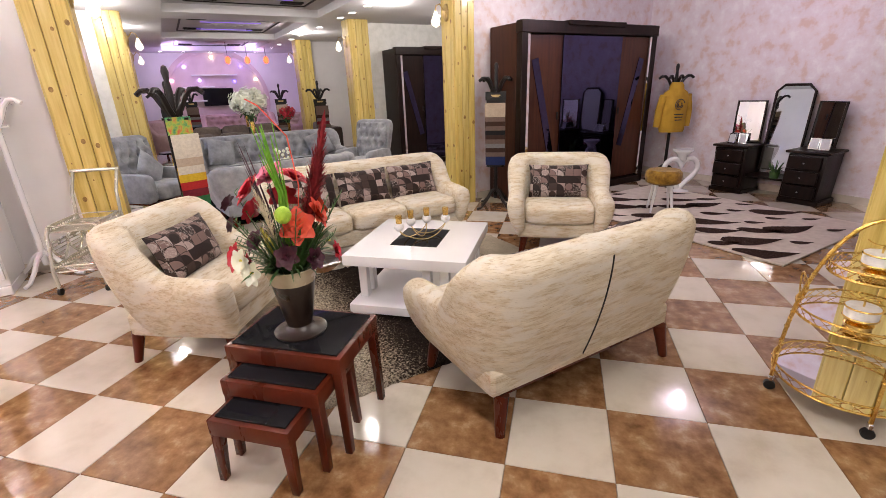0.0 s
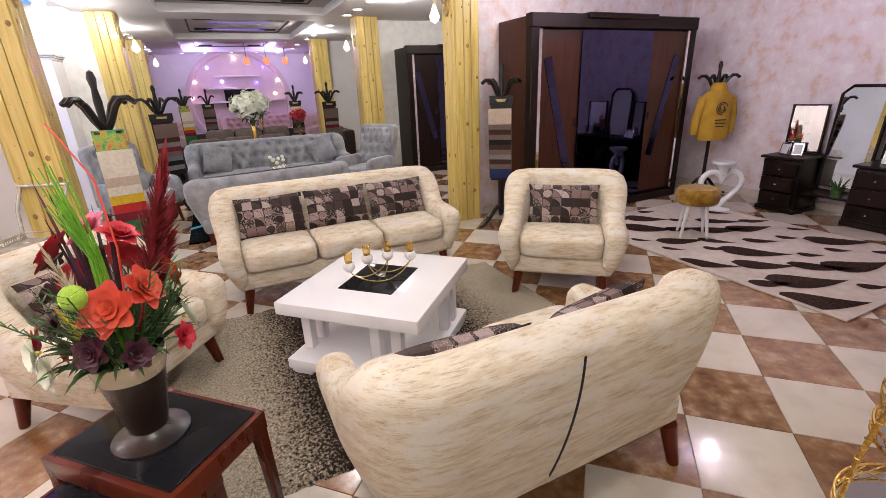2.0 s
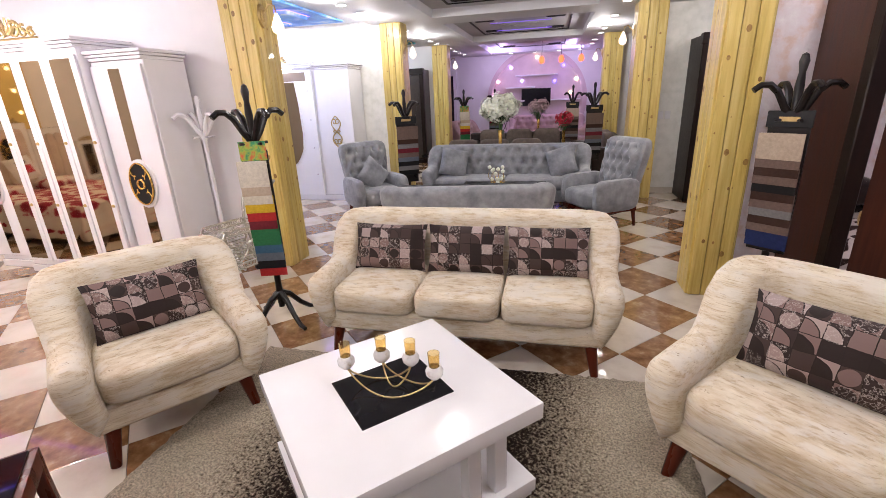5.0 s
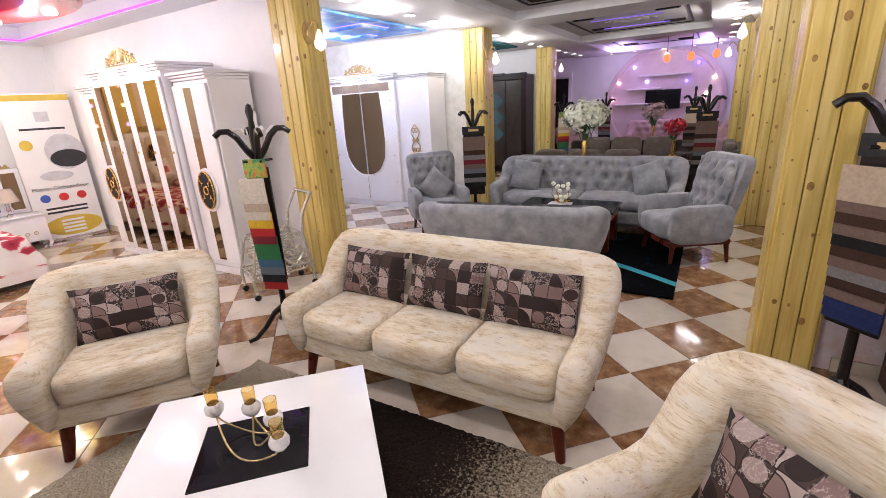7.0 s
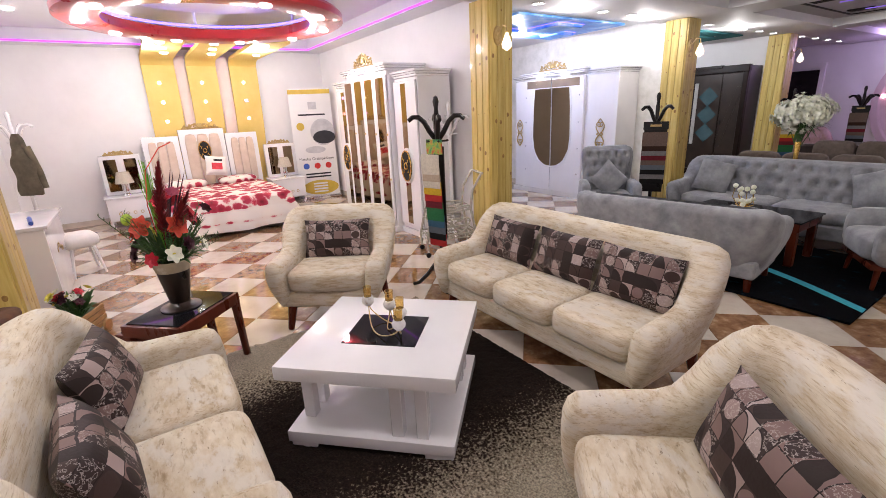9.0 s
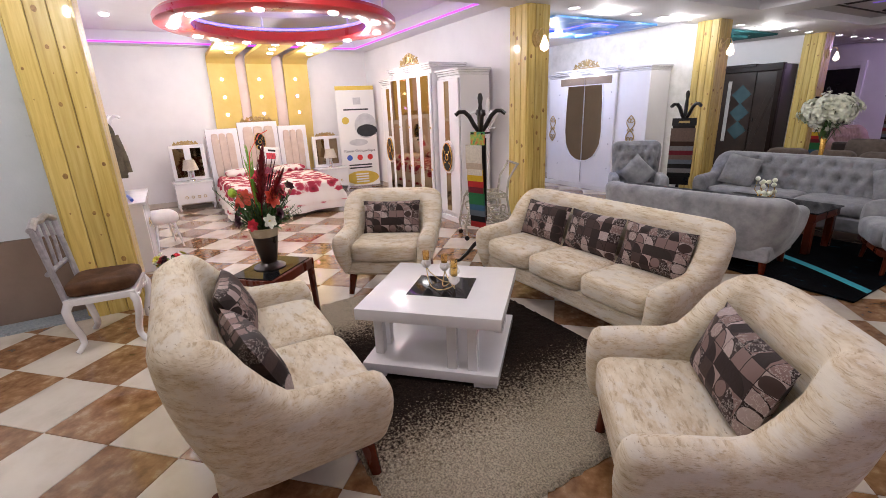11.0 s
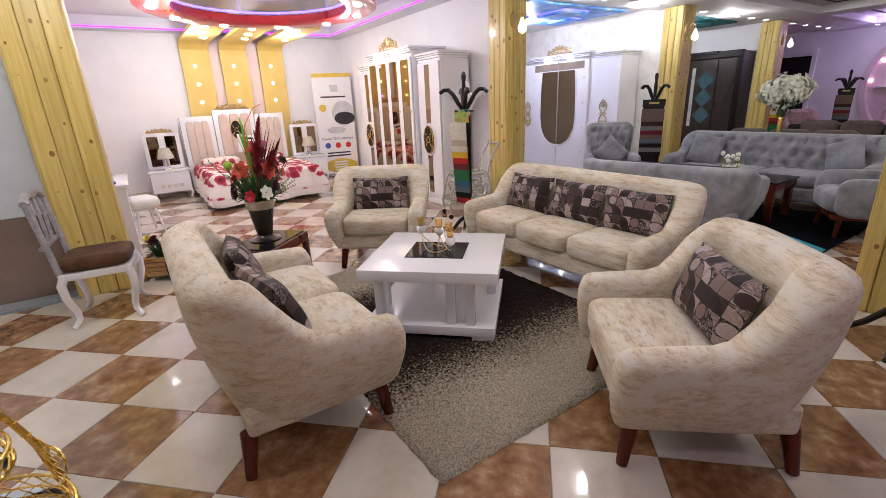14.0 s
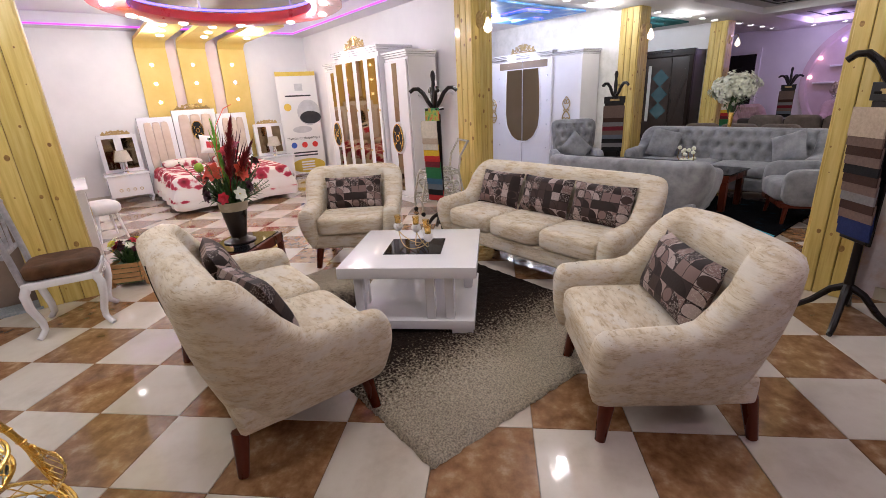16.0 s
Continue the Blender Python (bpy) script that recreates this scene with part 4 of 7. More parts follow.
for sx, sz in ((-0.235, 0.50), (0.235, 0.50)):
    bm = bmesh.new()
    pts = []
    for i in range(28):
        t = 2 * math.pi * i / 28
        x, z = 0.075 * math.sin(t) ** 3 * 1.1, 0.065 * (13 * math.cos(t) - 5 * math.cos(2 * t) - 2 * math.cos(3 * t)) / 13
        pts.append(Vector((sx, x, sz + 0.07 + z)))
    tube(bm, pts, 0.004, 6, None, True)
    for i in range(1, 14):
        tube(bm, [pts[i], pts[28 - i]], 0.0015, 4)
    part("heart_panel", bm, GOLD, cart, "gold heart-shaped lattice")


def cake_tin(m):
    ob = thing("candle_box", m, "gold and white filigree candle box with a lid", "ornament", "gold filigree boxes")
    bm = bmesh.new()
    lathe(bm, [(0.0, 0.0), (0.05, 0.0), (0.055, 0.02), (0.03, 0.03), (0.06, 0.042), (0.06, 0.048), (0.0, 0.048)], 24)
    part("foot", bm, GOLD, ob)
    bm = bmesh.new()
    lathe(bm, [(0.0, 0.048), (0.062, 0.048), (0.064, 0.10), (0.062, 0.104), (0.0, 0.104)], 24)
    part("bowl", bm, CUP, ob, "white bowl with gold pattern")
    bm = bmesh.new()
    ring(bm, (0, 0), 0.065, 0.10, 0.004, 24), ring(bm, (0, 0), 0.063, 0.052, 0.004, 24)
    tube(bm, [(0, 0, 0.104), (0, 0, 0.14)], 0.004, 6)
    tube(bm, [(-0.06, 0, 0.16), (-0.03, 0, 0.14), (0, 0, 0.138), (0.03, 0, 0.15), (0.05, 0, 0.14)], 0.003, 6)
    part("handle", bm, GOLD, ob, "gold branch handle")


cake_tin(cart.matrix_world @ pose(-0.03, -0.10, 0.447))
cake_tin(cart.matrix_world @ pose(0.0, -0.02, 0.677))


# ---- white trolley ----
WHITE_WIRE = mat("ivory_painted_metal", [(0.50, 0.48, 0.41), (0.66, 0.64, 0.57)], 20, 0.25, metal=0.45)


def mesh_tray(ob, z, w, d):
    bm = bmesh.new()
    for y in (-d / 2, d / 2):
        tube(bm, [(-w / 2, y, z), (w / 2, y, z)], 0.009, 6), tube(bm, [(-w / 2, y, z + 0.05), (w / 2, y, z + 0.05)], 0.009, 6)
    for x in (-w / 2, w / 2):
        tube(bm, [(x, -d / 2, z), (x, d / 2, z)], 0.006, 6), tube(bm, [(x, -d / 2, z + 0.05), (x, d / 2, z + 0.05)], 0.006, 6)
    n = 18
    for i in range(n):
        x0, x1 = -w / 2 + w * i / n, -w / 2 + w * (i + 1) / n
        for y in (-d / 2, d / 2):
            tube(bm, [(x0, y, z), (x1, y, z + 0.05)], 0.0038, 4), tube(bm, [(x1, y, z), (x0, y, z + 0.05)], 0.0038, 4)
        tube(bm, [(x0, -d / 2, z), (x0, d / 2, z)], 0.0038, 4)
    part("basket", bm, WHITE_WIRE, ob, "ivory wire basket tray")


trolley = thing("trolley", RM(4.58, -0.78, 0, 70), "ivory wire tea trolley with heart panels and wheels", "trolley")
mesh_tray(trolley, 0.20, 0.60, 0.36), mesh_tray(trolley, 0.52, 0.42, 0.34)
for y in (-0.18, 0.18):
    bm = bmesh.new()
    tube(bm, [(-0.30, y, 0.06), (-0.31, y, 0.2), (-0.24, y, 0.5), (-0.20, y, 0.56)], 0.015, 8)
    tube(bm, [(0.28, y, 0.06), (0.27, y, 0.3), (0.22, y, 0.55), (0.25, y, 0.75), (0.36, y, 0.93)], 0.015, 8)
    part("side_frame", bm, WHITE_WIRE, trolley)
    bm = bmesh.new()
    for cx, cz, s in ((-0.12, 0.36, 0.10), (0.10, 0.36, 0.10)):
        pts = [Vector((cx + s * 1.1 * math.sin(t) ** 3, y, cz + s * (13 * math.cos(t) - 5 * math.cos(2 * t) - 2 * math.cos(3 * t)) / 15)) for t in [2 * math.pi * i / 28 for i in range(28)]]
        tube(bm, pts, 0.010, 6, None, True)
        for i in range(1, 14):
            tube(bm, [pts[i], pts[28 - i]], 0.0042, 4)
    part("heart_panel", bm, WHITE_WIRE, trolley, "ivory wire heart panel")
bm = bmesh.new()
tube(bm, [(0.36, -0.20, 0.93), (0.36, 0.20, 0.93)], 0.015, 8)
part("handle", bm, WHITE_WIRE, trolley)
for x in (-0.30, 0.28):
    for y in (-0.18, 0.18):
        wheel(trolley, x, y, 0.03)

# ---- coat stands with cloth samples ----
BLACK_WOOD = mat("black_stained_wood", [(0.004, 0.003, 0.003), (0.012, 0.008, 0.007)], 8, 0.3, spec=0.35)
CLOTH = {n: mat(n + "_cloth", [tuple(0.75 * x for x in c), c], 60, 0.85, bump=0.3, fine=200, spec=0.12) for n, c in dict(
    beige=(0.48, 0.38, 0.29), taupe=(0.16, 0.11, 0.09), brown=(0.05, 0.026, 0.02), grey=(0.20, 0.19, 0.19), navy=(0.02, 0.03, 0.10), black=(0.015, 0.014, 0.015),
    yellow=(0.60, 0.40, 0.03), red=(0.42, 0.03, 0.03), maroon=(0.16, 0.02, 0.03), green=(0.03, 0.16, 0.06), blue=(0.05, 0.12, 0.20), teal=(0.05, 0.20, 0.22), pink=(0.6, 0.35, 0.33), ivory=(0.62, 0.56, 0.47), slate=(0.13, 0.15, 0.18)).items()}
CARD_GREEN = mat("printed_green_card", [(0.02, 0.22, 0.10), (0.30, 0.40, 0.05), (0.55, 0.10, 0.04)], 16, 0.5, lo=0.42, hi=0.62)


def stand(ob, h, material, legs=True):
    bm = bmesh.new()
    lathe(bm, [(0.022, 0.12), (0.030, 0.2), (0.024, 0.3), (0.022, 0.8), (0.022, h - 0.42), (0.034, h - 0.38), (0.020, h - 0.34), (0.026, h - 0.18), (0.018, h - 0.10), (0.028, h - 0.04), (0.018, h), (0.0, h + 0.012)], 14)
    part("pole", bm, material, ob)
    for k in range(4):
        a = math.pi / 4 + k * math.pi / 2
        c, s = math.cos(a), math.sin(a)
        bm = bmesh.new()
        tube(bm, [(c * r, s * r, z) for r, z in ((0.015, h - 0.36), (0.06, h - 0.30), (0.11, h - 0.21), (0.16, h - 0.165), (0.21, h - 0.165), (0.25, h - 0.195))], 0.024, 8, 0.019)
        tube(bm, [(c * 0.02, s * 0.02, h - 0.38), (c * 0.10, s * 0.10, h - 0.375)], 0.008, 8, 0.010)
        part("hook", bm, material, ob)
        if legs:
            bm = bmesh.new()
            tube(bm, [(c * r, s * r, z) for r, z in ((0.01, 0.24), (0.08, 0.20), (0.16, 0.10), (0.24, 0.03), (0.30, 0.018))], 0.024, 8, 0.016)
            part("foot", bm, material, ob)


def sample_rack(m, names, label, h=1.72, w=0.30, top=1.28, sign=True, card=False, drop=0.062):
    ob = thing("sample_rack", m, label, "fabric rack", "cloth sample racks")
    stand(ob, h, BLACK_WOOD)
    part("board", boxes(((0, -0.03, top - 0.40), (w * 0.92, 0.014, 0.85), 0.003, 1)), BLACK_WOOD, ob)
    if sign:
        sg = part("sign", boxes(((0, -0.042, top + 0.04), (w, 0.014, 0.10), 0.003, 1)), BLACK_RUB, ob, "black sign plate")
        part("logo_bar", boxes(((0, -0.0505, top + 0.04), (w * 0.45, 0.003, 0.028))), GOLD_PALE, sg, smooth=False)
    if card:
        part("card", boxes(((0, -0.05, top + 0.02), (w * 0.9, 0.01, 0.13), 0.002, 1)), CARD_GREEN, ob, "colourful printed card")
        part("card", boxes(((0, -0.062, top - 0.16), (w * 0.42, 0.006, 0.12), 0.002, 1)), CARD_GREEN, ob, "small printed label")
    z = top - 0.04
    k = len(names)
    for i, n in enumerate(names):
        hh = drop * (1.9 if i == 0 else 1.0)
        bm = bmesh.new()
        box(bm, (0, -0.046 - 0.006 * (k - i), z - hh / 2 - 0.03), (w * (1 - 0.01 * (i % 3)), 0.011, hh + 0.06), 0.004, 2)
        part("swatch", bm, CLOTH[n], ob, n + " cloth swatch")
        z -= hh
    return ob


MULTI = ("ivory", "beige", "ivory", "yellow", "red", "maroon", "green", "green", "blue", "slate", "black", "red")
BROWNS = ("beige", "taupe", "brown", "taupe", "black", "brown", "taupe", "grey", "brown", "taupe", "navy", "navy")
DARKS = ("taupe", "brown", "grey", "maroon", "taupe", "slate", "black", "grey", "black")
sample_rack(pose(-2.727, 2.81, 0, 0, 0, 62), MULTI, "black wooden stand hung with bright cloth samples behind the sofa", 1.745, 0.20, 1.30, False, True, 0.062)
sample_rack(pose(-0.645, 5.635, 0, 0, 0, 2), BROWNS, "black wooden stand hung with brown and navy cloth samples", 1.77, 0.25, 1.36, True, False, 0.054)
sample_rack(RM(7.36, 0.06, 0, 30), DARKS, "black wooden stand hung with dark cloth samples by the pine pillar", 1.72, 0.30, 1.28)
sample_rack(RM(9.4, 2.75, 0, 10), DARKS, "black wooden stand with dark samples behind the grey sofa", 1.72, 0.28, 1.28)
sample_rack(RM(11.4, 0.15, 0, 20), MULTI, "black wooden stand hung with bright samples near the brown sofas", 1.72, 0.22, 1.30, False, True)
sample_rack(RM(11.9, 2.5, 0, 0), BROWNS, "black wooden stand hung with brown samples at the far sofas", 1.72, 0.28, 1.28)
sample_rack(RM(13.4, 0.6, 0, 0), DARKS, "black wooden stand with dark samples near the end wall", 1.72, 0.28, 1.28)


# ---- wardrobes ----
def crest(ob, x, y, z, w, h, material, label="gilded pierced crest"):
    """A pierced carved crest: a base rail, scrolls that shrink outwards and a fan of leaves in the middle."""
    bm = bmesh.new()
    tube(bm, [(x - w / 2 + w * i / 16, y, z + 0.012) for i in range(17)], 0.014, 6)
    for s in (-1, 1):
        for k in range(3):
            cx, r = s * w * (0.13 + 0.145 * k), h * (0.34 - 0.07 * k)
            tube(bm, [(x + cx + s * r * (1 - 0.75 * q) * math.cos(8 * q + 1.2), y, z + 0.02 + r + r * (1 - 0.75 * q) * math.sin(8 * q + 1.2)) for q in [i / 18 for i in range(19)]], 0.013, 6, 0.009)
        tube(bm, [(x + s * w * (0.10 + 0.38 * q), y, z + h * (0.78 - 0.62 * q + 0.10 * math.sin(9 * q))) for q in [i / 14 for i in range(15)]], 0.013, 6, 0.008)
    for k in range(-2, 3):
        a = 0.42 * k
        tube(bm, [(x + 0.2 * h * math.sin(a), y, z + 0.25 * h), (x + 0.55 * h * math.sin(a), y, z + h * (0.25 + 0.42 * math.cos(a))), (x + 0.62 * h * math.sin(a), y, z + h * (0.25 + 0.72 * math.cos(a)))], 0.020, 6, 0.007)
    return part("crest", bm, material, ob, label)


def medallion(parent, x, y, z, rx, rz):
    bm = bmesh.new()
    lathe(bm, [(0.0, 0.0), (1.0, 0.0), (1.0, 0.012), (0.0, 0.014)], 28)
    bmesh.ops.transform(bm, matrix=Matrix.Translation((x, y, z)) @ Matrix.Rotation(math.pi / 2, 4, "X") @ Matrix.Diagonal((rx, rz, 1, 1)), verts=bm.verts)
    md = part("medallion", bm, BLACK_RUB, parent, "black oval medallion with gold scrolls")
    bm = bmesh.new()
    tube(bm, [(x + rx * 0.98 * math.cos(t), y - 0.014, z + rz * 0.98 * math.sin(t)) for t in [2 * math.pi * i / 28 for i in range(28)]], 0.008, 6, None, True)
    tube(bm, [(x + rx * 0.30 * math.cos(t), y - 0.016, z + rx * 0.34 * math.sin(t)) for t in [2 * math.pi * i / 14 for i in range(14)]], 0.010, 6, None, True)
    for sx in (-1, 1):
        for sz in (-1, 1):
            tube(bm, [(x + sx * rx * (0.35 + 0.3 * s + 0.12 * math.cos(9 * s)), y - 0.016, z + sz * rz * (0.22 + 0.5 * s + 0.1 * math.sin(9 * s))) for s in [i / 12 for i in range(13)]], 0.006, 5)
    part("scrollwork", bm, GOLD, md, "gold scrollwork")


def cornice(bm, x0, x1, y0, y1, z):
    for o, a, b in ((0.0, 0.0, 0.03), (0.02, 0.03, 0.055), (0.04, 0.055, 0.085)):
        box(bm, ((x0 + x1) / 2, (y0 - o + y1) / 2, z + (a + b) / 2), (x1 - x0 + 2 * o, y1 - y0 + o, b - a), 0.006, 1)


# the mirrored white wardrobe: local x along v, y along u, front at y = 0
ww = thing("white_wardrobe", RM(4.52, -2.68), "white lacquered wardrobe with bronze mirror strips and gold crest", "wardrobe")
for x0, x1, y0, z1, nm in ((-1.27, -0.69, 0.10, 2.04, "side_cabinet"), (0.69, 1.27, 0.10, 2.04, "side_cabinet"), (-0.688, 0.688, 0.0, 2.16, "centre_cabinet")):
    bm = bmesh.new()
    box(bm, ((x0 + x1) / 2, (y0 + 0.60) / 2 + 0.01, z1 / 2 + 0.04), (x1 - x0 - 0.004, 0.60 - y0 - 0.02, z1 - 0.08), 0.006, 1)
    cab = part(nm, bm, WHITE_LACQ, ww)
    bm = bmesh.new()
    cornice(bm, x0, x1, y0, 0.60, z1)
    part("cornice", bm, WHITE_LACQ, ww)
    part("plinth", boxes((((x0 + x1) / 2, (y0 + 0.60) / 2, 0.04), (x1 - x0, 0.60 - y0, 0.08), 0.006, 1)), WHITE_LACQ, ww)
    if nm == "side_cabinet":
        cx = (x0 + x1) / 2
        dr = part("door", boxes(((cx, y0 + 0.0, 1.07), (x1 - x0 - 0.03, 0.024, 1.86), 0.004, 1)), WHITE_LACQ, cab)
        part("mirror_strip", boxes(((cx - 0.02, y0 - 0.0135, 1.07), (0.12, 0.004, 1.80))), BRONZE_MIRROR, cab, "bronze mirror strip", False)
        bm = bmesh.new()
        lathe(bm, [(0.0, 0.0), (1.0, 0.0), (0.98, 0.02), (0.0, 0.02)], 28)
        bmesh.ops.transform(bm, matrix=Matrix.Translation((cx, y0 - 0.012, 0.95)) @ Matrix.Rotation(math.pi / 2, 4, "X") @ Matrix.Diagonal((0.155, 0.235, 1, 1)), verts=bm.verts)
        part("boss", bm, WHITE_LACQ, cab, "white raised oval")
        medallion(cab, cx, y0 - 0.034, 0.95, 0.125, 0.20)
    else:
        for k in range(4):
            cx = -0.688 + 0.344 * (k + 0.5)
            dr = part("door", boxes(((cx, 0.0, 1.12), (0.335, 0.024, 1.96), 0.004, 1)), WHITE_LACQ, cab)
            part("mirror_strip", boxes(((cx, -0.0135, 1.12), (0.225, 0.004, 1.90))), BRONZE_MIRROR, cab, "bronze mirror strip", False)
            for z in (0.75, 1.35):
                bm = bmesh.new()
                lathe(bm, [(0.0, 0.0), (0.016, 0.0), (0.012, 0.014), (0.0, 0.018)], 10)
                bmesh.ops.transform(bm, matrix=Matrix.Translation((cx + 0.14, -0.012, z)) @ Matrix.Rotation(math.pi / 2, 4, "X"), verts=bm.verts)
                part("knob", bm, GOLD_PALE, cab)
for sx in (-0.3, 0.3):
    bm = bmesh.new()
    lathe(bm, [(0.0, 0.0), (0.045, 0.0), (0.05, -0.02), (0.0, -0.024)], 14, (sx, -0.045, 2.16))
    part("spot_light", bm, LAMP_WHITE, ww, "small lit spotlight")
crest(ww, 0.0, 0.02, 2.245, 0.62, 0.20, GOLD_PALE)

# the wardrobe with an oval mirror
ow = thing("white_wardrobe", RM(8.05, -2.22) @ Matrix.Diagonal((0.94, 1, 0.99, 1)), "white wardrobe with an oval bronze mirror and gold scroll ornaments", "wardrobe")
bm = bmesh.new()
box(bm, (0, 0.31, 1.10), (2.46, 0.52, 2.02), 0.006, 1)
part("body", bm, WHITE_LACQ, ow)
bm = bmesh.new()
cornice(bm, -1.24, 1.24, 0.05, 0.57, 2.11)
part("cornice", bm, WHITE_LACQ, ow)
part("plinth", boxes(((0, 0.30, 0.045), (2.52, 0.56, 0.09), 0.006, 1)), WHITE_LACQ, ow)
bm = bmesh.new()
box(bm, (-0.18, 0.02, 1.10), (1.50, 0.05, 2.02), 0.006, 1)
cornice(bm, -0.95, 0.59, -0.02, 0.10, 2.15)
cen = part("centre_panel", bm, WHITE_LACQ, ow)
BRONZE_PANEL = mat("bronze_panel", [(0.26, 0.20, 0.15), (0.33, 0.26, 0.20)], 3, 0.25, metal=0.3)
part("top_mirror", boxes(((-0.18, -0.007, 2.02), (1.30, 0.004, 0.13))), BRONZE_PANEL, ow, "bronze mirror strip", False)
bm = bmesh.new()
for s in (-1, 1):
    prof = [(0.012, 1.94), (0.43, 1.94), (0.455, 1.7), (0.47, 1.1), (0.44, 0.88), (0.39, 0.77), (0.31, 0.67), (0.22, 0.60), (0.12, 0.57), (0.012, 0.56)]
    bm.faces.new([bm.verts.new((-0.18 + s * x, -0.0085, z)) for x, z in prof])
part("oval_mirror", bm, BRONZE_MIRROR, ow, "tall oval bronze mirror", False)
bm = bmesh.new()
tube(bm, [(-0.18 + x, -0.012, z) for x, z in [(s * x, z) for s, side in ((1, ((0.445, 1.94), (0.475, 1.6), (0.49, 1.1), (0.46, 0.87), (0.33, 0.65), (0.13, 0.55), (0, 0.54))), (-1, ((0.13, 0.55), (0.33, 0.65), (0.46, 0.87), (0.49, 1.1), (0.475, 1.6), (0.445, 1.94)))) for x, z in side]], 0.014, 8)
part("moulding", bm, WHITE_LACQ, ow)
part("door_line", boxes(((-0.18, -0.012, 1.12), (0.012, 0.008, 1.98))), CHROME, ow, smooth=False)
for x in (-1.08, 0.92):
    bm = bmesh.new()
    for sx in (-1, 1):
        tube(bm, [(x + sx * 0.085 * math.sin(2 * math.pi * s), 0.035, 0.90 + 0.50 * s) for s in [i / 24 for i in range(25)]], 0.012, 6, 0.007)
        for zc, rr in ((0.98, 0.05), (1.30, 0.05), (1.14, 0.035)):
            tube(bm, [(x + sx * (0.03 + rr * (1 - 0.7 * s) * math.cos(7 * s)), 0.035, zc + rr * (1 - 0.7 * s) * math.sin(7 * s)) for s in [i / 16 for i in range(17)]], 0.009, 6, 0.006)
    part("ornament", bm, GOLD_PALE, ow, "gilded scroll ornament")
for x in (-0.85, 0.48):
    for z in (0.45, 0.9, 1.35, 1.8):
        bm = bmesh.new()
        bmesh.ops.create_icosphere(bm, subdivisions=1, radius=0.016, matrix=Matrix.Translation((x, -0.012, z)))
        part("stud", bm, CHROME, ow)
crest(ow, -0.18, 0.0, 2.235, 0.66, 0.18, GOLD_PALE)
for sx in (-0.5, 0.12):
    bm = bmesh.new()
    lathe(bm, [(0.0, 0.0), (0.04, 0.0), (0.045, -0.016), (0.0, -0.02)], 14, (sx, -0.03, 2.15))
    part("spot_light", bm, LAMP_WHITE, ow, "small lit spotlight")


def sliding_wardrobe(m, w, d, h, material, label, glass=DARK_MIRROR, strip=True):
    """A dark wardrobe: frame, two panelled side doors with a slanted band and a wide dark mirror door; front at y = 0."""
    ob = thing("wardrobe", m, label, "wardrobe", "dark wardrobes")
    part("body", boxes(((0, d / 2 + 0.03, h / 2), (w, d - 0.06, h), 0.006, 1)), material, ob)
    bm = bmesh.new()
    box(bm, (0, 0.0, h - 0.05), (w + 0.04, 0.12, 0.14), 0.008, 1)
    box(bm, (0, -0.02, h + 0.005), (w * 0.42, 0.14, 0.06), 0.008, 1)
    box(bm, (0, 0.0, 0.05), (w + 0.02, 0.10, 0.10), 0.008, 1)
    for s in (-1, 1):
        box(bm, (s * (w / 2 - 0.04), 0.0, h / 2), (0.10, 0.10, h - 0.06), 0.008, 1)
    part("frame", bm, DARK_WOOD, ob)
    dw = (w - 0.2) * 0.26
    for s in (-1, 1):
        x = s * (w / 2 - 0.10 - dw / 2)
        dr = part("door", boxes(((x, 0.015, h / 2), (dw, 0.03, h - 0.26), 0.006, 1)), material, ob)
        bm = bmesh.new()
        box(bm, (0, 0, 0), (0.11, 0.012, 1.25), 0.002, 1)
        bmesh.ops.transform(bm, matrix=Matrix.Translation((x, -0.004, h / 2 + 0.1)) @ Matrix.Rotation(s * 0.26, 4, "Y"), verts=bm.verts)
        part("glass_band", bm, glass, dr, "slanted dark glass band", False)
        if strip:
            part("mirror_edge", boxes(((s * (w / 2 - 0.105), -0.03, h / 2), (0.05, 0.02, h - 0.26))), MIRROR, ob, "bright mirror edge strip", False)
        part("door_handle", boxes(((x - s * (dw / 2 - 0.05), -0.01, h * 0.5), (0.02, 0.025, 0.10), 0.006, 1)), BLACK_RUB, dr)
    part("mirror_door", boxes(((0, -0.012, h / 2), (w - 0.2 - 2 * dw, 0.02, h - 0.26), 0.004, 1)), glass, ob, "wide dark mirror door", False)
    return ob


sliding_wardrobe(RM(4.36, 5.07), 2.50, 0.60, 2.22, BROWN_WOOD, "large dark brown wardrobe with a wide dark mirror door")
sliding_wardrobe(RM(8.20, 5.02), 2.10, 0.60, 2.24, DARK_WOOD, "black-brown wardrobe with mirror strip behind the grey armchair")
UMBER_WOOD = mat("umber_wood", [(0.010, 0.005, 0.0035), (0.019, 0.010, 0.007), (0.028, 0.015, 0.010)], 5, 0.32, bump=0.05)
TEAL_GLASS = mat("teal_dark_glass", [(0.025, 0.06, 0.075), (0.045, 0.095, 0.11)], 3, 0.08, coat=0.5)
dkw = sliding_wardrobe(RM(12.28, -1.85), 1.70, 0.58, 2.24, UMBER_WOOD, "dark wardrobe with teal diamond glass inlays", UMBER_WOOD, False)
part("mirror_edge", boxes(((-0.15, -0.030, 1.30), (0.08, 0.012, 1.30))), MIRROR, dkw, "bright mirror edge strip", False)
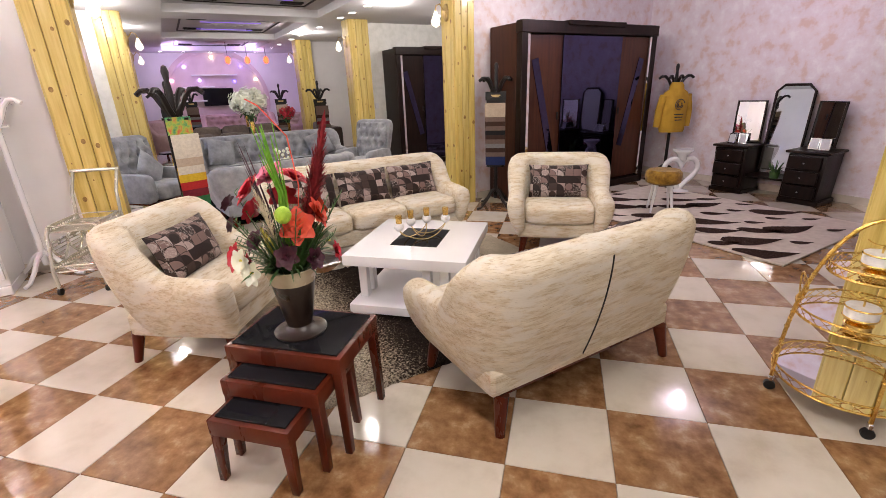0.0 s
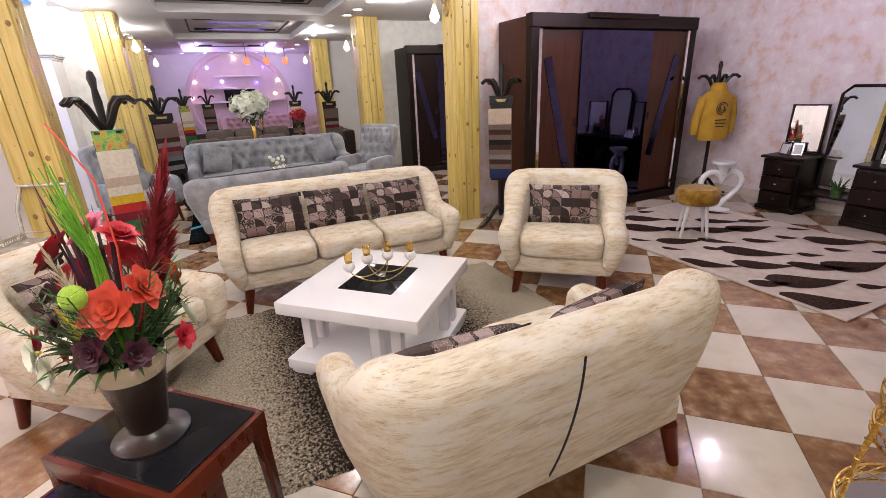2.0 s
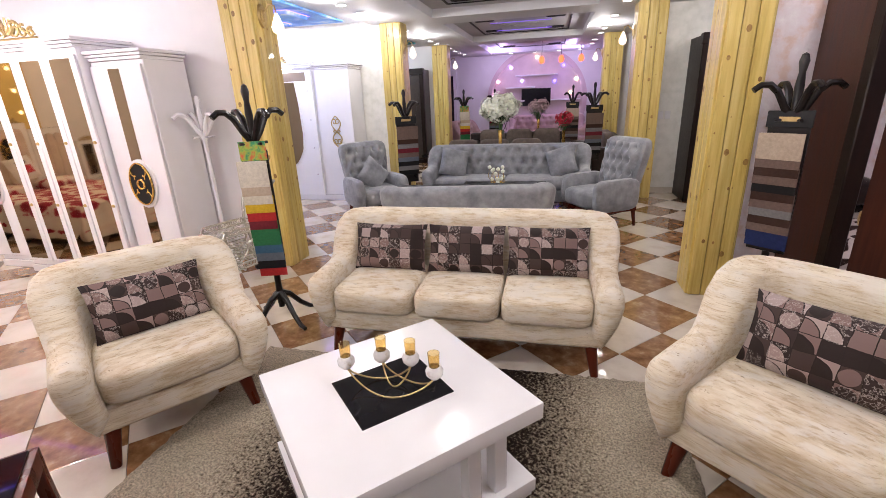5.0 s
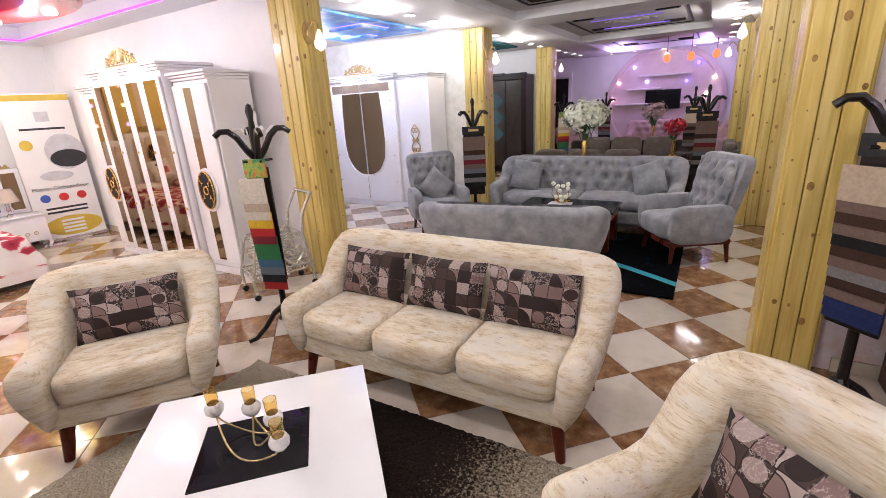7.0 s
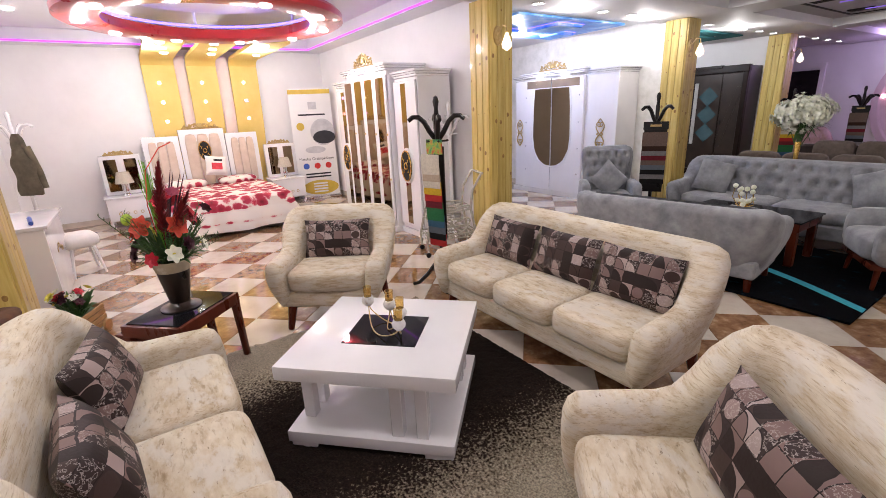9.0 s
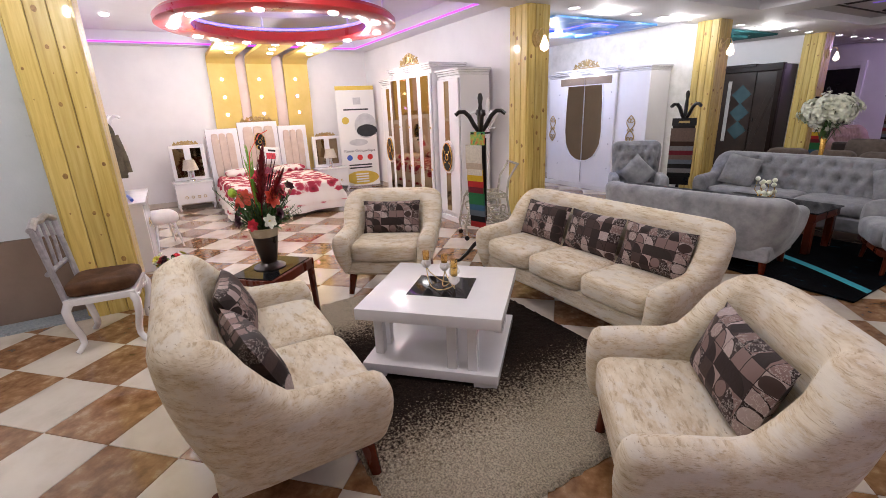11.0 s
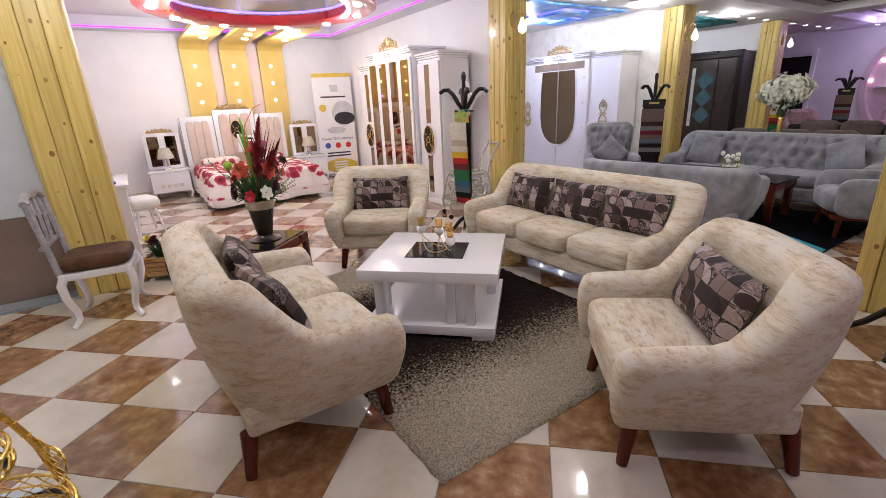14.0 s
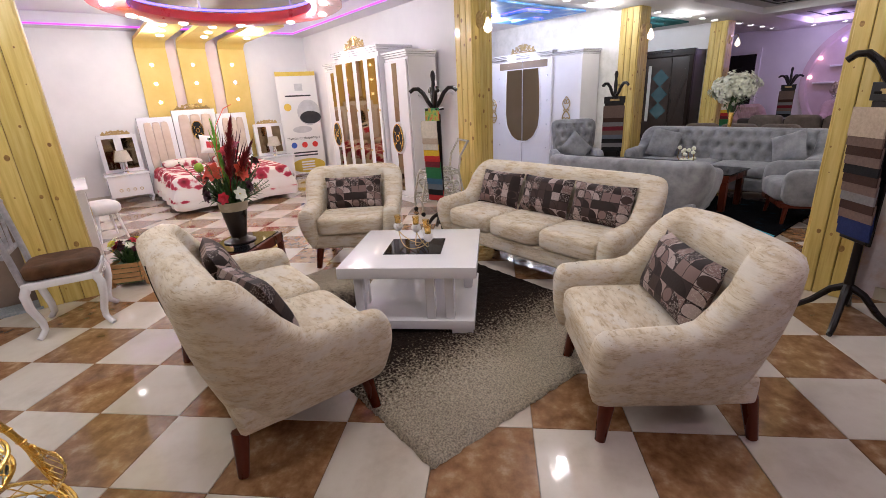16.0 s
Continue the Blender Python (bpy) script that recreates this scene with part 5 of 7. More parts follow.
part("inlay", boxes(*[((0.12, -0.026, 0.9 + 0.38 * k), (0.29, 0.006, 0.29), 0.0, 1, Matrix.Translation((0.12, 0, 0.9 + 0.38 * k)) @ Matrix.Rotation(0.785, 4, "Y") @ Matrix.Translation((-0.12, 0, -0.9 - 0.38 * k))) for k in range(3)]), TEAL_GLASS, dkw, "teal diamond inlay", False)


# ---- bed corner ----
BAND = mat("yellow_wall_paint", [(0.62, 0.44, 0.11), (0.70, 0.52, 0.17)], 3, 0.6, bump=0.05)
PINK_WALL = mat("pale_pink_paint", [(0.70, 0.55, 0.52), (0.76, 0.62, 0.60)], 3, 0.7)
RED_GLOSS = mat("red_gloss_paint", [(0.42, 0.01, 0.015), (0.52, 0.02, 0.025)], 3, 0.3, coat=0.3)
PURPLE = glow("purple_led", (0.55, 0.05, 0.9), 1.6)
BLUE_LED = glow("blue_led", (0.12, 0.08, 1.0), 5.0)
SMALL_WARM = glow("small_warm_lamp", (1.0, 0.85, 0.55), 6)
SMALL_PINK = glow("small_pink_lamp", (1.0, 0.45, 0.6), 6)
SMALL_VIOLET = glow("small_violet_lamp", (0.5, 0.35, 1.0), 6)


def star_lamp(bm, x, y, z, r=0.06):
    top, bot = [], []
    for i in range(12):
        a, rr = math.pi * i / 6, r * (1.0 if i % 2 else 0.72)
        top.append(bm.verts.new((x + rr * math.cos(a), y + rr * math.sin(a), z)))
        bot.append(bm.verts.new((x + 0.8 * rr * math.cos(a), y + 0.8 * rr * math.sin(a), z - 0.02)))
    for i in range(12):
        j = (i + 1) % 12
        bm.faces.new((top[i], top[j], bot[j], bot[i]))
    bm.faces.new(bot)


def downlight(u, v, z, parent=None, label="star-shaped lit ceiling spotlight"):
    bm = bmesh.new()
    star_lamp(bm, 0, 0, 0)
    ob = part("spotlight", bm, LAMP_WHITE)
    ob.matrix_world = RM(u, v, z)
    return tagged(ob, label, "spotlight", "ceiling spotlights")


for u_, v_ in ((0.6, -2.6), (0.6, -3.4), (0.75, -4.4)):
    downlight(u_, v_, 3.03)
RC = (2.62, -2.15)
bm = bmesh.new()
lathe(bm, [(0.98, 2.65), (0.98, 2.61), (1.02, 2.59), (1.30, 2.59), (1.34, 2.61), (1.34, 2.67), (1.30, 2.71), (1.0, 2.71), (0.98, 2.65)], 56, (RC[1], RC[0], 0), 1.0, True)
ringc = part("ceiling_ring", bm, RED_GLOSS)
ringc.matrix_world = RM(0, 0)
tagged(ringc, "red glossy hanging ceiling ring with spotlights", "ceiling ring", kind="structure")
bm = bmesh.new()
lathe(bm, [(0.0, 2.90), (1.05, 2.90), (1.05, 3.03), (0.0, 3.03)], 48, (RC[1], RC[0], 0))
disc = part("ceiling_disc", bm, WHITE_PAINT, ringc, "white disc above the ring")
bm = bmesh.new()
tube(bm, [(RC[1] + 1.06 * math.cos(t), RC[0] + 1.06 * math.sin(t), 2.75) for t in [2 * math.pi * i / 56 for i in range(56)]], 0.014, 6, None, True)
part("led_strip", bm, BLUE_LED, ringc, "blue LED strip")
for k in range(6):
    a = 2 * math.pi * k / 6
    bm = bmesh.new()
    tube(bm, [(RC[1] + 1.2 * math.cos(a), RC[0] + 1.2 * math.sin(a), 2.70), (RC[1] + 1.2 * math.cos(a), RC[0] + 1.2 * math.sin(a), 3.04)], 0.015, 8)
    part("hanger", bm, WHITE_PAINT, ringc)
for k in range(10):
    a = 2 * math.pi * (k + 0.35) / 10
    downlight(RC[0] + 1.16 * math.sin(a), RC[1] + 1.16 * math.cos(a), 2.588)
bm = bmesh.new()
for a, b in (((0.36, -5.742), (4.84, -5.742)), ((0.36, -1.16), (4.84, -1.16)), ((0.358, -5.74), (0.358, -1.16)), ((4.842, -5.74), (4.842, -1.16))):
    tube(bm, [(a[1], a[0], 2.86), (b[1], b[0], 2.86)], 0.012, 6)
led = part("led_border", bm, PURPLE)
led.matrix_world = RM(0, 0)
tagged(led, "purple LED border round the ceiling tray", "LED strip", kind="structure")

for i, (u0, u1) in enumerate(((2.05, 2.54), (2.72, 3.20), (3.42, 3.90))):
    bm = bmesh.new()
    um, w = (u0 + u1) / 2, u1 - u0
    sec = []
    for k in range(17):
        s = k / 16
        if s < 0.55:
            sec.append((-6.06 + 0.02 * s, 0.0 + (2.50) * s / 0.55, um - 0.10 * (1 - s / 0.55) ** 2))
        else:
            t = min(1.0, (s - 0.55) / 0.2)
            a = t * math.pi / 2
            far = max(0.0, (s - 0.75) / 0.25)
            sec.append((-6.05 + 0.22 * (1 - math.cos(a)) + far * 2.1, 2.50 + 0.22 * math.sin(a), um))
    va = [[bm.verts.new((v + (0.05 if sgn > 0 and z < 2.6 else 0), u + e * w / 2, z - (0.05 if sgn > 0 and z >= 2.6 else 0))) for sgn in (-1, 1) for e in (-1, 1)] for v, z, u in sec]
    for a, b in zip(va, va[1:]):
        for p, q in ((0, 1), (1, 3), (3, 2), (2, 0)):
            bm.faces.new((a[p], a[q], b[q], b[p]))
    bm.faces.new((va[0][0], va[0][1], va[0][3], va[0][2])), bm.faces.new((va[-1][0], va[-1][1], va[-1][3], va[-1][2]))
    bnd = part("wall_band", bm, BAND)
    bnd.matrix_world = RM(0, 0)
    tagged(bnd, "yellow painted band running up the wall onto the ceiling", "wall panel", kind="structure")
    for k in range(3):
        downlight(um + 0.06 * (k - 1), -4.0 - 0.55 * k, 2.668)
        bm = bmesh.new()
        lathe(bm, [(0.0, 0.0), (0.03, 0.0), (0.022, 0.012), (0.0, 0.014)], 12)
        bmesh.ops.transform(bm, matrix=Matrix.Translation((-5.998, um - 0.03, 1.65 + 0.32 * k)) @ Matrix.Rotation(math.pi / 2, 4, "Y"), verts=bm.verts)
        part("small_lamp", bm, (SMALL_WARM, SMALL_PINK, SMALL_VIOLET)[(i * 2 + k) % 3 if i else 0], bnd, "small coloured wall lamp")
for u0, u1 in ((2.545, 2.715), (3.205, 3.415)):
    wall("wall_panel", u0, -6.098, u1, -6.07, "pale pink painted wall strip", PINK_WALL, 2.74)

BEIGE_PAD = mat("beige_padded_leather", [(0.56, 0.44, 0.36), (0.66, 0.54, 0.46)], 8, 0.45, bump=0.1)
bed = thing("bed", RM(2.74, -5.92, 0, 90), "white double bed with padded headboard and rose-patterned cover", "bed")      # local -y points away from the wall, x along the wall


def quilt_mat():
    m = bpy.data.materials.new("rose_print_cover")
    nt, N, L, b = nodes_of(m)
    tc = N.new("ShaderNodeTexCoord")
    vo = N.new("ShaderNodeTexVoronoi")
    vo.inputs["Scale"].default_value = 6.5
    vo.inputs["Randomness"].default_value = 0.75
    L.new(tc.outputs["Object"], vo.inputs[0])
    no = N.new("ShaderNodeTexNoise")
    no.inputs["Scale"].default_value, no.inputs["Detail"].default_value = 26, 5
    L.new(tc.outputs["Object"], no.inputs[0])
    ad = N.new("ShaderNodeMath")
    ad.operation = "MULTIPLY_ADD"
    L.new(no.outputs[0], ad.inputs[0])
    ad.inputs[1].default_value = 0.35
    L.new(vo.outputs["Distance"], ad.inputs[2])
    # a rose garland along the edge and a thin vine below it on the hanging part
    sp, dz, band = N.new("ShaderNodeSeparateXYZ"), N.new("ShaderNodeMath"), N.new("ShaderNodeMath")
    L.new(tc.outputs["Object"], sp.inputs[0])
    dz.operation, dz.inputs[1].default_value = "DIVIDE", 0.7
    L.new(sp.outputs["Z"], dz.inputs[0])
    zr = ramp(nt, [(0.20, (0.9, 0.9, 0.9)), (0.25, (0.34, 0.34, 0.34)), (0.28, (0.34, 0.34, 0.34)), (0.34, (0.95, 0.95, 0.95)), (0.46, (0.95, 0.95, 0.95)), (0.54, (0.27, 0.27, 0.27)), (0.76, (0.27, 0.27, 0.27)), (0.80, (0.47, 0.47, 0.47))])
    L.new(dz.outputs[0], zr.inputs[0])
    ce = N.new("ShaderNodeMath")
    ce.operation, ce.inputs[1].default_value = "SUBTRACT", 0.52
    L.new(zr.outputs[0], ce.inputs[0])
    band.operation = "ADD"
    L.new(ad.outputs[0], band.inputs[0])
    L.new(ce.outputs[0], band.inputs[1])
    r = ramp(nt, [(0.0, (0.16, 0.006, 0.015)), (0.22, (0.34, 0.015, 0.04)), (0.40, (0.42, 0.03, 0.07)), (0.47, (0.60, 0.22, 0.24)), (0.53, (0.76, 0.70, 0.64)), (1.0, (0.80, 0.77, 0.72))])
    L.new(band.outputs[0], r.inputs[0])
    L.new(r.outputs[0], b.inputs["Base Color"])
    b.inputs["Roughness"].default_value = 0.8
    return m


bm = bmesh.new()
pillow(bm, (0, -1.14, 0.34), (1.64, 2.10, 0.30), 0.22, 32, 12)
part("mattress", bm, WHITE_LACQ, bed)
bm = bmesh.new()
n = 40
top = []
for i in range(n + 1):
    row = []
    for j in range(n + 1):
        x, y = (i / n - 0.5) * 2.36, -0.25 - 2.60 * j / n
        dx, dy = max(0, abs(x) - 0.86), max(0, -y - 2.30)
        z = 0.535 - min(0.47, 1.0 * max(dx, dy) * (1.25 if dx and dy else 1.4)) + 0.012 * math.sin(7 * x + 3 * y)
        xx = math.copysign(min(abs(x), 0.86 + 0.08 * min(1, dx * 4) + 0.02 * math.sin(14 * y)), x) if dx else x
        yy = -min(-y, 2.30 + 0.08 * min(1, dy * 4) + 0.02 * math.sin(14 * x)) if dy else y
        yy += 0.10 * (abs(x) / 1.1) ** 2 * (j / n)
        row.append(bm.verts.new((xx, yy, z)))
    top.append(row)
for i in range(n):
    for j in range(n):
        bm.faces.new((top[i][j], top[i + 1][j], top[i + 1][j + 1], top[i][j + 1]))
part("bedspread", bm, quilt_mat(), bed, "white cover with red rose print")
for x, w, h in ((-0.66, 0.56, 1.40), (0.0, 0.74, 1.50), (0.66, 0.56, 1.40)):
    bm = bmesh.new()
    box(bm, (x, -0.02, h / 2 + 0.02), (w, 0.09, h - 0.04), 0.015, 2)
    hb = part("headboard_panel", bm, WHITE_LACQ, bed)
    for k in range(3):
        pw = (w - 0.16) / 3
        bm = bmesh.new()
        pillow(bm, (x - (w - 0.16) / 2 + pw * (k + 0.5), -0.07, h / 2 + 0.2), (pw, 0.06, h - 0.56), 0.3, 16, 8)
        part("pad", bm, BEIGE_PAD, hb, "beige padded strip")
medallion(bed, 0.0, -0.105, 1.12, 0.10, 0.17)
crest(bed, 0.0, -0.04, 1.50, 0.60, 0.11, GOLD_PALE)
for x in (-0.42, 0.42):
    for k in range(1):
        bm = bmesh.new()
        pillow(bm, (x, -0.36, 0.58), (0.66, 0.40, 0.15), 0.5, 20, 10)
        pl = part("pillow", bm, quilt_mat())
        pl.matrix_world = bed.matrix_world.copy()
        tagged(pl, "white rose-printed bed pillow", "pillow", "bed pillows")
WHITE_CLOTH = mat("white_cotton", [(0.70, 0.68, 0.66), (0.80, 0.78, 0.76)], 10, 0.85, bump=0.2, fine=150)
cu = throw(bed.matrix_world @ pose(0.10, -0.42, 0.86, -22, 8, 0), "white cotton cushion with a red patch on the bed", WHITE_CLOTH, 0.36, 0.36, 0.14, "bed pillows")
bm = boxes(((0, -0.071, -0.03), (0.17, 0.004, 0.12), 0.002, 1))
part("red_patch", bm, REDP, cu, "red patch", False)
part("letter_bar", boxes(((0.02, -0.071, 0.08), (0.14, 0.004, 0.04), 0.002, 1)), BLACK_RUB, cu, "dark lettering bar", False)


def nightstand(u):
    ob = thing("nightstand", RM(u, -5.86, 0, 90), "white nightstand with mirror cabinet and gold crest", "nightstand", "bedside cabinets")
    bm = bmesh.new()
    box(bm, (0, -0.22, 0.30), (0.62, 0.42, 0.36), 0.02, 2)
    box(bm, (0, -0.22, 0.495), (0.66, 0.46, 0.03), 0.01, 2)
    part("drawer_box", bm, WHITE_LACQ, ob)
    for sx in (-1, 1):
        for sy in (-0.03, -0.40):
            bm = bmesh.new()
            tube(bm, [(sx * 0.27, sy, 0.14), (sx * 0.30, sy, 0.08), (sx * 0.27, sy, 0.0)], 0.03, 8, 0.018)
            part("foot", bm, WHITE_LACQ, ob)
    for k in range(4):
        bm = bmesh.new()
        tube(bm, [(-0.15 + 0.1 * k + 0.022 * math.cos(t), -0.434, 0.24 + 0.022 * math.sin(t)) for t in [2 * math.pi * i / 12 for i in range(12)]], 0.005, 5, None, True)
        part("ring_ornament", bm, GOLD_PALE, ob)
    part("cabinet", boxes(((0, -0.06, 0.83), (0.58, 0.10, 0.64), 0.01, 1)), WHITE_LACQ, ob)
    for sx in (-0.14, 0.14):
        part("mirror", boxes(((sx, -0.113, 0.83), (0.17, 0.006, 0.52))), BRONZE_MIRROR, ob, "bronze mirror panel", False)
    crest(ob, 0, -0.06, 1.15, 0.42, 0.07, GOLD_PALE)
    lamp = thing("table_lamp", RM(u, -5.86, 0, 90) @ pose(0.0, -0.28, 0.512), "small table lamp with pale shade on the nightstand", "lamp", "bedside lamps")
    bm = bmesh.new()
    lathe(bm, [(0.0, 0.0), (0.06, 0.0), (0.05, 0.02), (0.03, 0.04), (0.045, 0.09), (0.028, 0.14), (0.036, 0.18), (0.012, 0.23), (0.0, 0.23)], 16)
    part("base", bm, CHROME, lamp)
    bm = bmesh.new()
    lathe(bm, [(0.135, 0.20), (0.085, 0.38), (0.08, 0.38), (0.13, 0.20)], 20)
    part("shade", bm, CLOTH["ivory"], lamp)


nightstand(1.44), nightstand(4.05)

BANNER = mat("banner_vinyl", [(0.72, 0.71, 0.70), (0.78, 0.77, 0.76)], 2, 0.35)
BGOLD = mat("gold_print", [(0.55, 0.38, 0.04), (0.66, 0.48, 0.08)], 6, 0.4)
BLACKP = mat("black_print", [(0.015, 0.015, 0.018), (0.03, 0.03, 0.035)], 6, 0.4)
PRINT_BLUE = mat("blue_print", [(0.03, 0.08, 0.35), (0.04, 0.10, 0.42)], 6, 0.4)
PRINT_RED = mat("red_print", [(0.55, 0.02, 0.02), (0.62, 0.04, 0.03)], 6, 0.4)
GREYP = mat("grey_print", [(0.45, 0.45, 0.47), (0.58, 0.58, 0.60)], 9, 0.4)
banner = thing("banner", RM(4.72, -5.62, 0, 78), "white roll-up mattress banner with gold and black print", "banner")
part("sheet", boxes(((0, 0, 1.10), (0.80, 0.006, 2.10), 0.001, 1)), BANNER, banner, smooth=False)
part("base", boxes(((0, 0.02, 0.03), (0.84, 0.12, 0.06), 0.01, 1)), CHROME, banner)
part("gold_strip", boxes(((0, -0.005, 2.09), (0.80, 0.004, 0.08))), BGOLD, banner, smooth=False)
part("logo", boxes(((0.03, -0.005, 1.83), (0.16, 0.003, 0.14), 0.0, 1)), GREYP, banner, "grey logo shape", False)
part("text_bar", boxes(((0.0, -0.005, 1.66), (0.52, 0.003, 0.03))), BLACKP, banner, smooth=False)


def disc_print(parent, name, x, z, rx, rz, material, y=-0.005):
    bm = bmesh.new()
    bm.faces.new([bm.verts.new((x + rx * math.cos(t), y, z + rz * math.sin(t))) for t in [2 * math.pi * i / 24 for i in range(24)]])
    return part(name, bm, material, parent, smooth=False)


disc_print(banner, "seal", -0.24, 1.44, 0.075, 0.075, BGOLD)
disc_print(banner, "spine_picture", 0.18, 1.32, 0.24, 0.26, GREYP)
disc_print(banner, "pad_picture", 0.20, 1.22, 0.22, 0.13, BLACKP, -0.007)
disc_print(banner, "bone_picture", 0.0, 0.98, 0.20, 0.07, GREYP, -0.006)
disc_print(banner, "badge", -0.22, 0.66, 0.06, 0.06, PRINT_BLUE), disc_print(banner, "badge", 0.0, 0.66, 0.06, 0.06, PRINT_RED), disc_print(banner, "badge", 0.22, 0.66, 0.06, 0.06, PRINT_RED)
disc_print(banner, "gold_blob", 0.02, 0.22, 0.36, 0.15, BGOLD)
for k in range(4):
    part("number_bar", boxes(((0.02, -0.008, 0.30 - 0.055 * k), (0.28, 0.003, 0.03))), BANNER, banner, smooth=False)
for k in range(2):
    part("text_bar", boxes(((0.0, -0.005, 0.50 - 0.06 * k), (0.50, 0.003, 0.03))), BLACKP, banner, smooth=False)
cd = bpy.data.curves.new("banner_text", "FONT")
cd.body, cd.size, cd.align_x, cd.extrude = "Matelas Orthopédique", 0.075, "CENTER", 0.001
cd.materials.append(BLACKP)
tx = new("banner_text", cd)
tx.parent, tx.matrix_local = banner, pose(0, -0.006, 0.78, 90, 0, 0)

# coat stand with a jacket, desk
def coat_stand(m, label, material=WHITE_WIRE, h=1.75):
    ob = thing("coat_stand", m, label, "coat stand", "coat stands")
    stand(ob, h, material)
    return ob


coat_stand(RM(4.95, -1.22, 0, 20), "white painted wooden coat stand beside the wardrobe", WHITE_LACQ, 1.72)
cs = coat_stand(RM(0.42, -4.55, 0, 20), "white metal coat stand holding a jacket", WHITE_LACQ, 1.85)
OLIVE = mat("olive_jacket_cloth", [(0.06, 0.05, 0.03), (0.14, 0.115, 0.075)], 9, 0.85, bump=0.3)
bm = bmesh.new()
rows = []
for k in range(13):
    z = 1.58 - 0.78 * k / 12
    wd = 0.04 + 0.095 * min(1, k / 5) + 0.015 * math.sin(k * 1.3)
    rows.append([bm.verts.new((wd * math.cos(t) * (1 + 0.12 * math.sin(5 * t + k * 0.3)), 0.45 * wd * math.sin(t), z)) for t in [2 * math.pi * i / 20 for i in range(20)]])
for a, b in zip(rows, rows[1:]):
    for i in range(20):
        bm.faces.new((a[i], a[(i + 1) % 20], b[(i + 1) % 20], b[i]))
bm.faces.new(rows[0]), bm.faces.new(rows[-1])
tube(bm, [(0.09, 0, 1.42), (0.14, 0.03, 1.1), (0.17, 0.02, 0.88)], 0.045, 10, 0.035)
jk = part("jacket", bm, OLIVE)
jk.matrix_world = RM(0.46, -4.38, 0, 60)
tagged(jk, "olive brown jacket hanging on the coat stand", "jacket")

desk = thing("desk", RM(0.43, -2.42), "white desk with papers and pens", "desk")
part("desktop", boxes(((0, 0, 0.765), (1.16, 0.86, 0.03), 0.006, 2)), WHITE_LACQ, desk)
part("body", boxes(((0.02, 0.0, 0.375), (1.08, 0.80, 0.75), 0.006, 1)), WHITE_LACQ, desk)
bm = bmesh.new()
for k in range(6):
    box(bm, (0.16 - 0.06 * k, 0.402, 0.46 + 0.035 * math.sin(k)), (0.035, 0.006, 0.05), 0.002, 1)
part("carving", bm, GOLD_PALE, desk, "gilt carved ornament", False)
for i, (x, y, c) in enumerate(((0.30, 0.25, PRINT_BLUE), (0.42, 0.05, PRINT_BLUE))):
    bm = bmesh.new()
    tube(bm, [(x - 0.20, y, 0.80), (x + 0.16, y + 0.06, 0.80)], 0.018, 8)
    rl = part("paper_roll", bm, c)
    rl.matrix_world = RM(0.43, -2.42)
    tagged(rl, "blue roll lying on the white desk", "roll", "desk rolls")
bm = bmesh.new()
pillow(bm, (0.1, -0.1, 0.82), (0.18, 0.14, 0.08), 0.8)
yb = part("duster", bm, LIME)
yb.matrix_world = RM(0.43, -2.42)
tagged(yb, "yellow-green fluffy duster on the desk", "duster")

mir = thing("dressing_mirror", RM(0.08, -2.42, 0.781), "white framed dressing mirror with a gold crest on the desk", "mirror")
part("back_board", boxes(((0, 0, 0.42), (1.00, 0.05, 0.84), 0.008, 1)), WHITE_LACQ, mir)
for x, w in ((-0.34, 0.24), (0.0, 0.36), (0.34, 0.24)):
    part("mirror_glass", boxes(((x, 0.028, 0.42), (w, 0.006, 0.70), 0.002, 1)), MIRROR, mir, "silvered mirror glass", False)
for x in (-0.19, 0.19):
    part("mullion", boxes(((x, 0.034, 0.42), (0.05, 0.03, 0.82), 0.006, 1)), WHITE_LACQ, mir)
crest(mir, 0.0, 0.01, 0.845, 0.50, 0.12, GOLD_PALE)
pump = thing("pump_bottle", RM(0.30, -2.16, 0.781), "black pump bottle standing on the white desk", "bottle")
bm = bmesh.new()
lathe(bm, [(0.0, 0.0), (0.045, 0.0), (0.05, 0.02), (0.048, 0.20), (0.03, 0.25), (0.018, 0.27), (0.018, 0.30), (0.0, 0.30)], 16)
part("body", bm, BLACK_RUB, pump)
part("spout", tube(bmesh.new(), [(0, 0, 0.30), (0, 0, 0.37), (0.03, 0, 0.385), (0.09, 0, 0.375)], 0.016, 8, 0.011), BLACK_RUB, pump)
stool = thing("stool", RM(0.93, -2.95, 0, 15), "white plush stool on slim splayed legs beside the desk", "stool")
bm = bmesh.new()
pillow(bm, (0, 0, 0.40), (0.42, 0.36, 0.17), 0.5, 24, 12)
part("seat", bm, WHITE_CLOTH, stool)
for sx in (-1, 1):
    for sy in (-1, 1):
        part("leg", tube(bmesh.new(), [(sx * 0.12, sy * 0.10, 0.34), (sx * 0.18, sy * 0.15, 0.0)], 0.02, 8, 0.012), WHITE_LACQ, stool)

